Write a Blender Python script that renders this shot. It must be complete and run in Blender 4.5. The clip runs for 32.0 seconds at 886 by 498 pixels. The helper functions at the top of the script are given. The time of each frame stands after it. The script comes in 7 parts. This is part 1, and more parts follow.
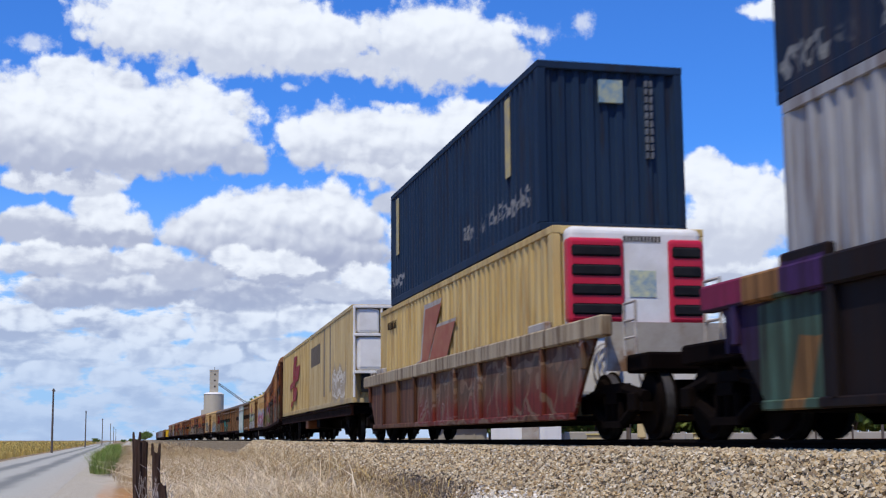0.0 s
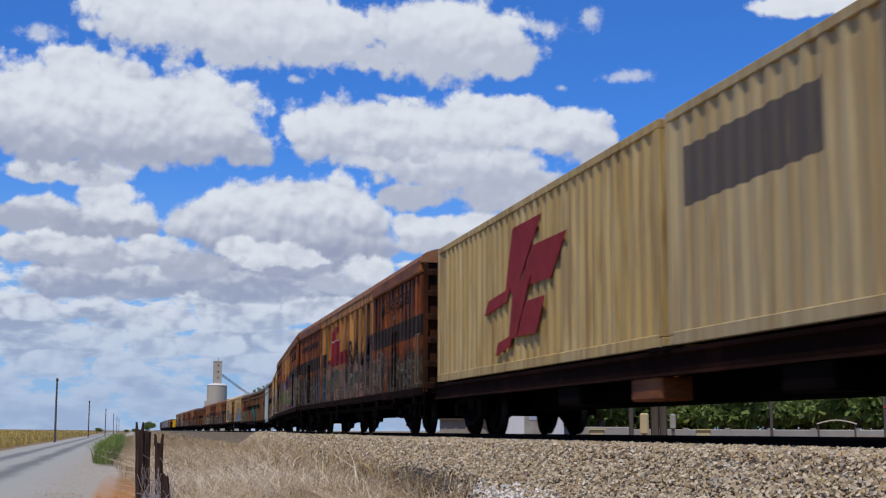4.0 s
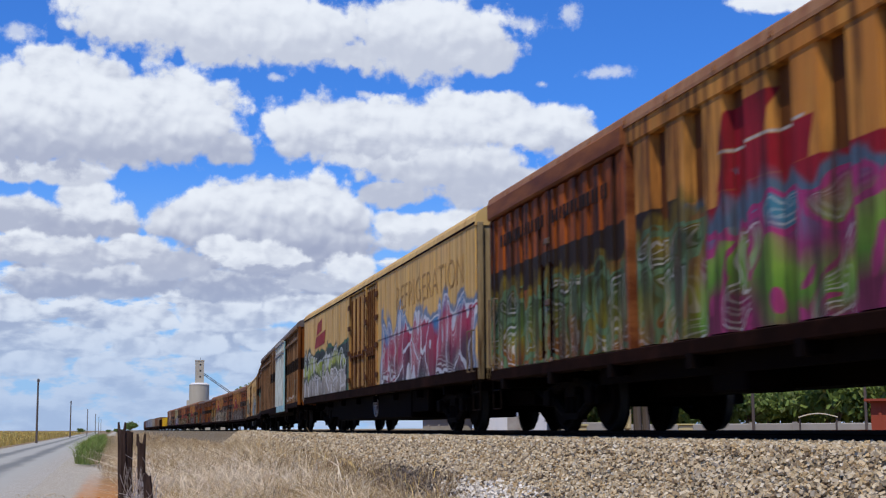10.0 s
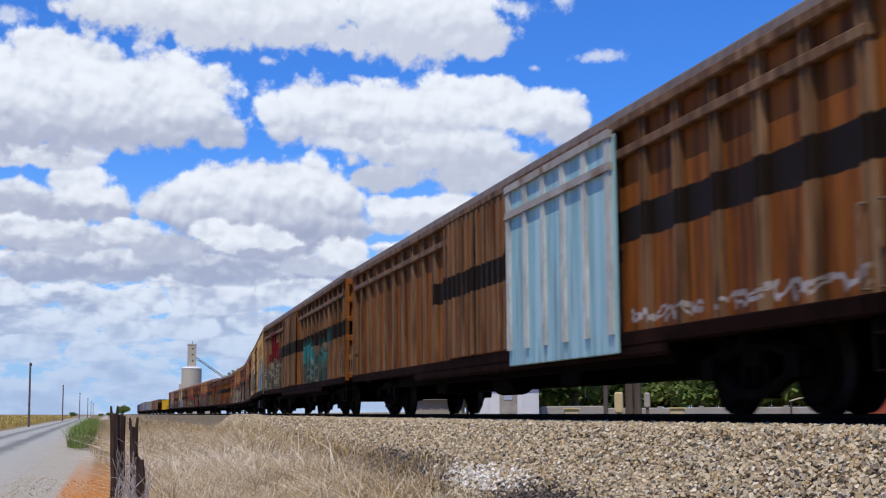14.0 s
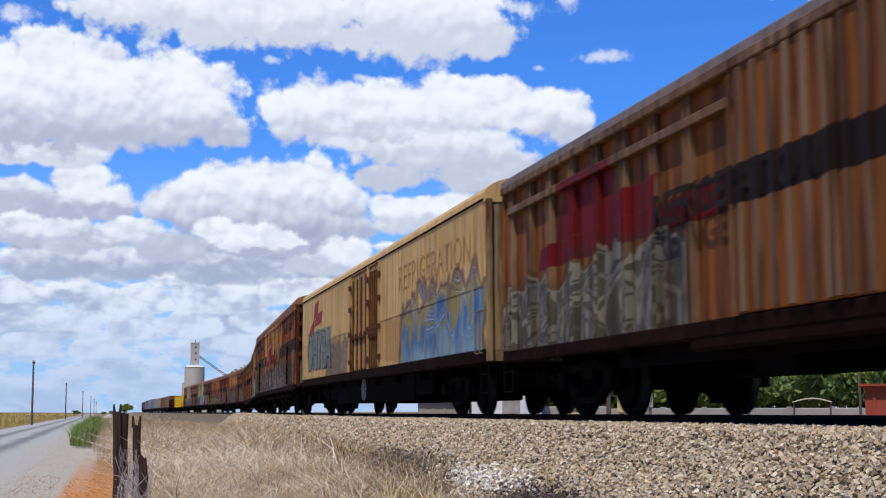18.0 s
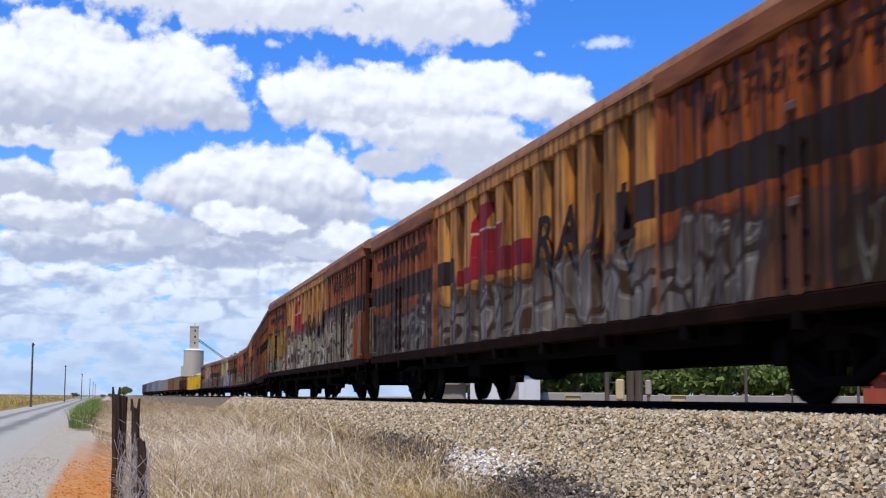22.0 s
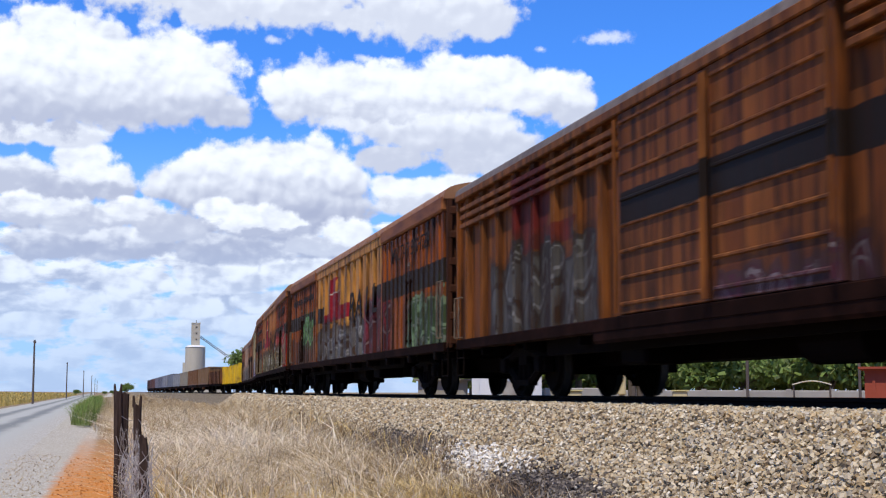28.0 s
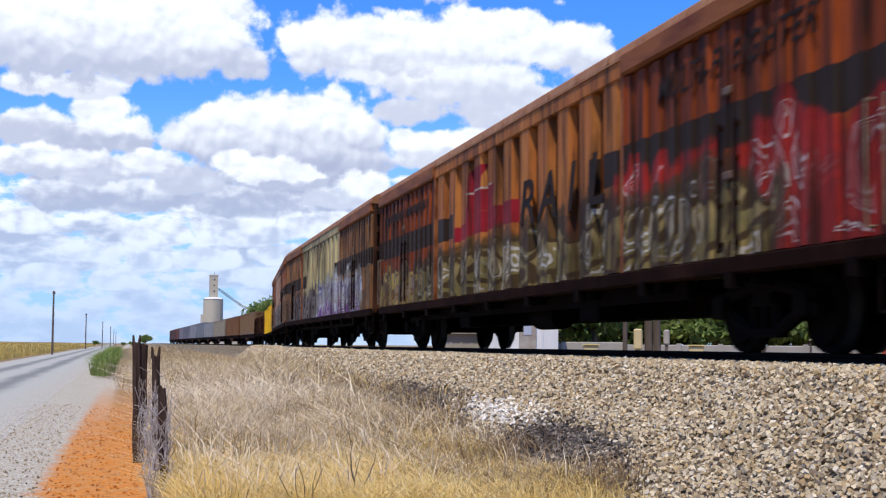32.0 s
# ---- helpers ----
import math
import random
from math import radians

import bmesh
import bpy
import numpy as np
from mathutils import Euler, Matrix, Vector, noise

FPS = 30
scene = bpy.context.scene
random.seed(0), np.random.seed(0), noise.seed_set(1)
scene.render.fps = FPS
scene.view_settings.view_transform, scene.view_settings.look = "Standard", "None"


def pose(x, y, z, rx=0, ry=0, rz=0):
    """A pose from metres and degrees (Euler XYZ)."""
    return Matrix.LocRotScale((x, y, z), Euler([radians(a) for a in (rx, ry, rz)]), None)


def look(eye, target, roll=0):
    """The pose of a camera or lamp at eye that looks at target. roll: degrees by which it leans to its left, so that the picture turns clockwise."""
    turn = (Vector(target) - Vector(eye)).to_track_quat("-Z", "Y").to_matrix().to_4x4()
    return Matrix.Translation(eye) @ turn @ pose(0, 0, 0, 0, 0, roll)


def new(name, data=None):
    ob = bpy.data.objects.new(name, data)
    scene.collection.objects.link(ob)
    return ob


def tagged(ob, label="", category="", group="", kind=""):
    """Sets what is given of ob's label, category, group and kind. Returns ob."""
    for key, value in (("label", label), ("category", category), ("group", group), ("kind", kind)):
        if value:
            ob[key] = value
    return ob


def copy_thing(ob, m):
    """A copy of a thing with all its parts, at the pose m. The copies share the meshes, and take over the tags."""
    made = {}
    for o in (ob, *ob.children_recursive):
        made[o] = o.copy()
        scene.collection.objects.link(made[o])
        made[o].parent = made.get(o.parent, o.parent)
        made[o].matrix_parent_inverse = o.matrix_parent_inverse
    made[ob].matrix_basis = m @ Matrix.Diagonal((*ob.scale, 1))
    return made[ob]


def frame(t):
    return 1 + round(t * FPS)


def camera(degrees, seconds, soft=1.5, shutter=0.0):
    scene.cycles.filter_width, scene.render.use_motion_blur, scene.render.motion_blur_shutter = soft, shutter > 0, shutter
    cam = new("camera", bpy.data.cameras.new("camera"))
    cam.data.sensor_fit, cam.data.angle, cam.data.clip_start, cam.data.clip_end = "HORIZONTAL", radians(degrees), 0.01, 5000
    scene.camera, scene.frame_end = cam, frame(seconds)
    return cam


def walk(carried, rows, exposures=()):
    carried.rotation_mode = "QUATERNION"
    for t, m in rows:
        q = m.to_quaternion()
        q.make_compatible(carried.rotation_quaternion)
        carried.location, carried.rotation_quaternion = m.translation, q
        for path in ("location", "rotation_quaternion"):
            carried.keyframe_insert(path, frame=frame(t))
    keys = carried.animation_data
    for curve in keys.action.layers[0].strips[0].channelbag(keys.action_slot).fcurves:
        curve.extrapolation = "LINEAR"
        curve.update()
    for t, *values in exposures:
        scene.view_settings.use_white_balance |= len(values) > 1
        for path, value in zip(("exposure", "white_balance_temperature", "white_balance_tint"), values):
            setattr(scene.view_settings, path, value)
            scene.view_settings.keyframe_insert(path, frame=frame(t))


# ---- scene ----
# ---- camera: a man-high viewpoint beside the fence, held by hand, slowly drooping ----
EYE = Vector((0, 0, 1.5))
cam = camera(37.0, 32.0, soft=1.2, shutter=0.35)


def aim(yaw, pitch, roll):
    """A pose at the eye from degrees right of the track's direction, above the level and of lean."""
    a, e = radians(yaw), radians(pitch)
    return look(EYE, EYE + Vector((math.sin(a) * math.cos(e), math.cos(a) * math.cos(e), math.sin(e))), roll)


walk(cam, [
    (0, aim(13.151, 8.107, -0.436)), (0.5, aim(13.035, 8.120, -0.361)), (1, aim(12.868, 8.124, -0.055)),
    (1.5, aim(12.811, 8.070, 0.079)), (2, aim(12.820, 7.983, 0.340)), (2.5, aim(12.905, 7.917, 0.426)),
    (3, aim(12.912, 7.865, 0.568)), (3.5, aim(12.921, 7.846, 0.407)), (5.5, aim(13.047, 7.950, -0.114)),
    (6, aim(13.047, 8.023, -0.116)), (6.5, aim(13.122, 8.054, -0.202)), (7, aim(13.302, 8.009, -0.261)),
    (7.5, aim(13.424, 7.917, -0.407)), (8, aim(13.563, 7.815, -0.515)), (8.5, aim(13.628, 7.760, -0.349)),
    (9, aim(13.703, 7.728, -0.270)), (9.5, aim(13.730, 7.709, -0.177)), (10, aim(13.753, 7.707, -0.359)),
    (10.5, aim(13.758, 7.701, -0.476)), (11, aim(13.765, 7.650, -0.335)), (11.5, aim(13.822, 7.506, -0.051)),
    (12, aim(13.882, 7.376, 0.021)), (12.5, aim(13.927, 7.217, -0.096)), (13, aim(14.008, 7.066, -0.135)),
    (13.5, aim(14.060, 6.987, -0.270)), (14, aim(14.080, 7.012, -0.377)), (14.5, aim(14.083, 7.061, -0.326)),
    (16.5, aim(14.202, 7.213, -0.436)), (17, aim(14.160, 7.220, -0.404)), (17.5, aim(14.035, 7.152, -0.231)),
    (18, aim(13.933, 6.999, -0.129)), (18.5, aim(13.914, 6.838, 0.133)), (19, aim(13.897, 6.662, 0.339)),
    (19.5, aim(13.806, 6.518, 0.294)), (20, aim(13.738, 6.359, 0.176)), (20.5, aim(13.760, 6.277, 0.093)),
    (21, aim(13.847, 6.272, 0.225)), (21.5, aim(13.921, 6.319, 0.354)), (22, aim(13.945, 6.366, 0.299)),
    (22.5, aim(14.000, 6.393, 0.130)), (23, aim(14.107, 6.415, -0.047)), (23.5, aim(14.141, 6.469, 0.119)),
    (24, aim(14.124, 6.513, 0.011)), (24.5, aim(14.128, 6.515, -0.210)), (25, aim(14.140, 6.446, -0.407)),
    (25.5, aim(14.087, 6.415, -0.139)), (27.5, aim(13.837, 6.195, -0.029)), (28, aim(13.896, 6.185, 0.115)),
    (28.5, aim(13.904, 6.043, 0.575)), (29, aim(13.878, 5.734, 0.563)), (29.5, aim(13.791, 5.329, 0.568)),
    (30, aim(13.755, 4.990, 0.228)), (30.5, aim(13.741, 4.776, 0.097)), (31, aim(13.667, 4.591, 0.457)),
    (31.5, aim(13.502, 4.388, 0.626)), (32, aim(13.155, 4.173, 0.490)),
], exposures=[(0, -0.14), (1, -0.24), (2, -0.46), (3, -0.48), (6, -0.36), (9, -0.28), (14, -0.2), (19, -0.1), (25, 0.04), (30, 0.04), (32, 0.12)])

# ---- sun, sky and exposure ----
SUN_EL, SUN_AZ = 62.0, -143.0  # degrees above the level; degrees from +Y towards +X
_a, _e = radians(SUN_AZ), radians(SUN_EL)
SUN_DIR = Vector((math.sin(_a) * math.cos(_e), math.cos(_a) * math.cos(_e), math.sin(_e)))
sun = new("sun", bpy.data.lights.new("sun", "SUN"))
sun.data.energy, sun.data.angle, sun.data.color = 4.1, radians(0.55), (1.0, 0.915, 0.77)
sun.matrix_world = look(SUN_DIR * 50, (0, 0, 0))

world = bpy.data.worlds.new("sky")
scene.world = world
world.use_nodes = True
WT = world.node_tree


def wnode(kind, **inputs):
    n = WT.nodes.new(kind)
    for k, v in inputs.items():
        n.inputs[k].default_value = v
    return n


def wmath(op, a, b=None, c=None):
    n = WT.nodes.new("ShaderNodeMath")
    n.operation = op
    for i, v in enumerate((a, b, c)):
        if isinstance(v, bpy.types.NodeSocket):
            WT.links.new(v, n.inputs[i])
        elif v is not None:
            n.inputs[i].default_value = v
    return n.outputs[0]


def wvec(op, a, b=None, c=None):
    n = WT.nodes.new("ShaderNodeVectorMath")
    n.operation = op
    for i, v in enumerate((a, b, c)):
        if isinstance(v, bpy.types.NodeSocket):
            WT.links.new(v, n.inputs[i])
        elif v is not None:
            n.inputs[i].default_value = v
    return n.outputs[1] if op == "LENGTH" else n.outputs[0]


def wstep(v, lo, hi):
    n = WT.nodes.new("ShaderNodeMapRange")
    n.interpolation_type = "SMOOTHSTEP"
    WT.links.new(v, n.inputs[0])
    n.inputs[1].default_value, n.inputs[2].default_value = lo, hi
    return n.outputs[0]


def wmix(f, a, b):
    n = WT.nodes.new("ShaderNodeMix")
    n.data_type = "RGBA"
    for s, v in ((n.inputs[0], f), (n.inputs[6], a), (n.inputs[7], b)):
        if isinstance(v, bpy.types.NodeSocket):
            WT.links.new(v, s)
        else:
            s.default_value = v if isinstance(v, float) else (*v, 1)
    return n.outputs[2]


def wnoise(v, scale, detail, rough=0.55):
    n = wnode("ShaderNodeTexNoise", Scale=scale, Detail=detail, Roughness=rough)
    WT.links.new(v, n.inputs["Vector"])
    return n.outputs[0]


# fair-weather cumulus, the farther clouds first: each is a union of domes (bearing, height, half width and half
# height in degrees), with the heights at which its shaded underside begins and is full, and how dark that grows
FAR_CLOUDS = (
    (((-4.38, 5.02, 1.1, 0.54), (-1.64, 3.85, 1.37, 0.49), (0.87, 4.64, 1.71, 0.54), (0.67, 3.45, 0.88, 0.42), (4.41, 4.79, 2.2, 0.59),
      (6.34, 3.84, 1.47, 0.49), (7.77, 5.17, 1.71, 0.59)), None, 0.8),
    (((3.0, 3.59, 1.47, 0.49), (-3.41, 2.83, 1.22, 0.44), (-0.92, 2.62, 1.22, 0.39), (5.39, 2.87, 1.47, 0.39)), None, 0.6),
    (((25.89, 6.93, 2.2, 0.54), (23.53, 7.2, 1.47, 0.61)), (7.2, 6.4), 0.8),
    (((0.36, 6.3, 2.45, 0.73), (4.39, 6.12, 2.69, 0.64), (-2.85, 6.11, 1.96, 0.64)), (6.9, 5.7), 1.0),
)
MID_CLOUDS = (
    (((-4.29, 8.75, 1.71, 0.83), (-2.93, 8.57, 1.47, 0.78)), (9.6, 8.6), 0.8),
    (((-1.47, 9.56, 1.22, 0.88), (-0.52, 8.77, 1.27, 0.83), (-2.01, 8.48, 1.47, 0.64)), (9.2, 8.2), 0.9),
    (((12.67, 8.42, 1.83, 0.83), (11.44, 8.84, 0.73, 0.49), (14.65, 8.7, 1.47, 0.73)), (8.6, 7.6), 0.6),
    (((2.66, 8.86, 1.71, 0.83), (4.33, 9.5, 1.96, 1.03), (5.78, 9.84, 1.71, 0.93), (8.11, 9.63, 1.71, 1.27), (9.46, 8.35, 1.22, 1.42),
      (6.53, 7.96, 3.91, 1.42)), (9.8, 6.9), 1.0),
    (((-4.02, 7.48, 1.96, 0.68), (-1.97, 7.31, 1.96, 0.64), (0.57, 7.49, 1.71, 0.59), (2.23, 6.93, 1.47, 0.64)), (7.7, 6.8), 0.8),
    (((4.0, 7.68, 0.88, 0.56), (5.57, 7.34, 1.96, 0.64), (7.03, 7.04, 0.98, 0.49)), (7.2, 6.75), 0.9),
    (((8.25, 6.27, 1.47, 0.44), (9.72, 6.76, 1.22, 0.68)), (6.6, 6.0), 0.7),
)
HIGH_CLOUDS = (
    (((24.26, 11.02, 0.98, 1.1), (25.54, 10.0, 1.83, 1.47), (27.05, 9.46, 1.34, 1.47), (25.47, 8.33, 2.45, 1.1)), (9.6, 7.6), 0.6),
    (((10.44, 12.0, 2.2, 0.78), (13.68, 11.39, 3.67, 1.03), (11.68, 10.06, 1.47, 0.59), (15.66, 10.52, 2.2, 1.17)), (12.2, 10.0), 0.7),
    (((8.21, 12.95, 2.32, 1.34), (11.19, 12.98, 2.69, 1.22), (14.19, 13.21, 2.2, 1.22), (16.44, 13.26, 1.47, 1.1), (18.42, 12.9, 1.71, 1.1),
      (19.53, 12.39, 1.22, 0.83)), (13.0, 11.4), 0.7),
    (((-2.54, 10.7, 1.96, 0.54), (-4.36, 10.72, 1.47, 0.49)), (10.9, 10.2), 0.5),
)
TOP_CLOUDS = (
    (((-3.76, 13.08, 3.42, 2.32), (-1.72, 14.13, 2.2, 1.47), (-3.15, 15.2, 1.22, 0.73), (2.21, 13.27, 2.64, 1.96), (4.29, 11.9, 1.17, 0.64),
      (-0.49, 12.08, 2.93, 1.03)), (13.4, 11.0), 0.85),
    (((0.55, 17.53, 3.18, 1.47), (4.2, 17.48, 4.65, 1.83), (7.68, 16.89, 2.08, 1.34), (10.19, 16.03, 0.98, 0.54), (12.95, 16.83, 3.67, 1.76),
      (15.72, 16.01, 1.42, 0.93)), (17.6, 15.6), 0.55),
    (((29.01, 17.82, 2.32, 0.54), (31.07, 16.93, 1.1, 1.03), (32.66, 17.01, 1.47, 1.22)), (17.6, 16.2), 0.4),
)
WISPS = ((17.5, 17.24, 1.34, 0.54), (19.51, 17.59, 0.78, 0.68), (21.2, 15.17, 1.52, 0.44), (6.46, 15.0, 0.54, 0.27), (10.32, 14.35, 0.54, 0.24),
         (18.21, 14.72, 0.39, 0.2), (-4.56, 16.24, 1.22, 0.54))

ray = WT.nodes.new("ShaderNodeTexCoord").outputs["Generated"]
parts3 = WT.nodes.new("ShaderNodeSeparateXYZ")
WT.links.new(ray, parts3.inputs[0])
rx, ry, rz = parts3.outputs
deg = 180 / math.pi
bearing = wmath("MULTIPLY", wmath("ARCTAN2", rx, ry), deg)
height = wmath("MULTIPLY", wmath("ARCSINE", rz), deg)
join = WT.nodes.new("ShaderNodeCombineXYZ")
WT.links.new(bearing, join.inputs[0])
WT.links.new(height, join.inputs[1])
spot = join.outputs[0]


def wlobes(v, scale):
    """Round heads like those of a cauliflower: 1 in the middle of each, 0 between them."""
    n = wnode("ShaderNodeTexVoronoi", Scale=scale)
    n.voronoi_dimensions, n.feature = "2D", "SMOOTH_F1"
    n.inputs["Smoothness"].default_value = 0.35
    WT.links.new(v, n.inputs["Vector"])
    return wmath("SUBTRACT", 0.62, n.outputs["Distance"])


# billows: round heads of two sizes, bent by swirls, and a fine fray
fray = wmath("SUBTRACT", wnoise(wvec("ADD", spot, (31.0, 7.0, 0.0)), 1.3, 6.0, 0.62), 0.5)
eddy = wnode("ShaderNodeTexNoise", Scale=0.9, Detail=3.0)
WT.links.new(spot, eddy.inputs["Vector"])
bent = wvec("ADD", spot, wvec("MULTIPLY", eddy.outputs["Color"], (0.9, 0.7, 0.0)))
heads = wmath("ADD", wmath("MULTIPLY", wlobes(wvec("MULTIPLY", bent, (1.0, 1.2, 1.0)), 0.75), 0.4), wmath("MULTIPLY", wlobes(bent, 1.9), 0.2))
ragged = wmath("ADD", wmath("ADD", heads, wmath("MULTIPLY", fray, 0.8)), 0.06)
lit = wvec("ADD", bent, (-0.16, 0.34, 0.0))
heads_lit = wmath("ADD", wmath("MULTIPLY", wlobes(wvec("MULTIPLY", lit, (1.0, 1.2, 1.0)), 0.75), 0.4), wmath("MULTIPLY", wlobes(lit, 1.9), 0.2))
relief = wmath("MULTIPLY", wmath("SUBTRACT", heads_lit, heads), 0.9)
drift = wmath("SUBTRACT", wnoise(wvec("MULTIPLY", spot, (0.7, 1.3, 1.0)), 0.8, 4.0, 0.55), 0.5)
tilt = wmath("MULTIPLY_ADD", drift, 3.6, wmath("MULTIPLY_ADD", heads, 0.4, height))


def domes(rows):
    """How deep inside a union of domes the place lies: 1 at their middle, 0 at their rim."""
    out = None
    for a, h, ra, rh in rows:
        d = wvec("LENGTH", wvec("MULTIPLY_ADD", spot, (1 / ra, 1 / rh, 0), (-a / ra, -h / rh, 0)))
        if out is None:
            out = d
        else:
            n = WT.nodes.new("ShaderNodeMath")
            n.operation = "SMOOTH_MIN"
            WT.links.new(out, n.inputs[0])
            WT.links.new(d, n.inputs[1])
            n.inputs[2].default_value = 0.15
            out = n.outputs[0]
    return wmath("SUBTRACT", 1.0, out)


CLOUD_LIT, CLOUD_SHADE, CLOUD_HAZE = (9.8, 10.4, 11.4), (4.2, 4.75, 6.6), (4.5, 6.2, 9.2)


def cloud_of(dark):
    c = wmix(dark, CLOUD_LIT, CLOUD_SHADE)
    return wmix(wmath("MULTIPLY", wstep(height, 8.0, 0.3), 0.8), c, CLOUD_HAZE)


sky = WT.nodes.new("ShaderNodeTexSky")
sky.sky_type, sky.sun_disc = "NISHITA", False
sky.sun_elevation, sky.sun_rotation = _e, _a
sky.air_density, sky.dust_density, sky.ozone_density = 1.0, 0.2, 3.0
tint = WT.nodes.new("ShaderNodeMix")
tint.data_type, tint.blend_type = "RGBA", "MULTIPLY"
tint.inputs[0].default_value = 1.0
WT.links.new(sky.outputs[0], tint.inputs[6])
tint.inputs[7].default_value = (0.4, 0.95, 1.9, 1)
SKY_STRENGTH = 0.1
colour = wmix(wmath("MULTIPLY", wstep(height, 13.0, 0.0), 0.95), tint.outputs[2], (3.9, 6.4, 10.0))
# a crowded bank of smaller clouds low over the land
bank_at = wvec("MULTIPLY", spot, (0.42, 1.05, 1.0))
bank = wmath("SUBTRACT", wmath("MULTIPLY_ADD", heads, 0.12, wnoise(bank_at, 0.75, 6.0, 0.6)), wmath("MULTIPLY_ADD", wstep(height, 6.0, 10.5), 0.45, 0.41))
bank_up = wnoise(wvec("ADD", bank_at, (-0.05, 0.28, 0.0)), 0.75, 5.0, 0.55)
colour = wmix(wstep(bank, -0.02, 0.09), colour, cloud_of(wstep(wmath("MULTIPLY_ADD", relief, 0.15, bank_up), 0.42, 0.62)))
# the rest of the sky: scattered clouds of the same kind
dj = WT.nodes.new("ShaderNodeCombineXYZ")
low = wmath("MAXIMUM", rz, 0.05)
WT.links.new(wmath("DIVIDE", rx, low), dj.inputs[0])
WT.links.new(wmath("DIVIDE", ry, low), dj.inputs[1])
in_view = wmath("MULTIPLY", wmath("MULTIPLY", wstep(bearing, -12.0, -9.0), wstep(bearing, 39.0, 36.0)), wstep(height, 26.0, 22.0))
deck = wmath("SUBTRACT", wmath("MULTIPLY", wmath("SUBTRACT", wnoise(dj.outputs[0], 0.95, 5.0, 0.58), 0.66), 5.0), wmath("MULTIPLY", in_view, 4.0))
colour = wmix(wstep(deck, -0.08, 0.3), colour, cloud_of(wstep(deck, 0.1, 0.9)))
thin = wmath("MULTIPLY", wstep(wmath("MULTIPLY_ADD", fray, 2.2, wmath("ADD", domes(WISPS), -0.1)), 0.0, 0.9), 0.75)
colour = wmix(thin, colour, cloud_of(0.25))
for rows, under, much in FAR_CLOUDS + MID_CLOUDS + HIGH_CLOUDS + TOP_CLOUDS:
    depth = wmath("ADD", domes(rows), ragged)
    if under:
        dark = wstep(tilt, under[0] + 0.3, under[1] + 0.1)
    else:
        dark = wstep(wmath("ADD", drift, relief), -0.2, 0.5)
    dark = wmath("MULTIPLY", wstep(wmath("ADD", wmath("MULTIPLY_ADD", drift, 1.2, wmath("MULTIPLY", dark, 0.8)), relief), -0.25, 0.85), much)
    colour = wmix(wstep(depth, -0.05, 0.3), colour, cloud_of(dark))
back = WT.nodes["Background"]
back.inputs[1].default_value = SKY_STRENGTH
WT.links.new(colour, back.inputs[0])

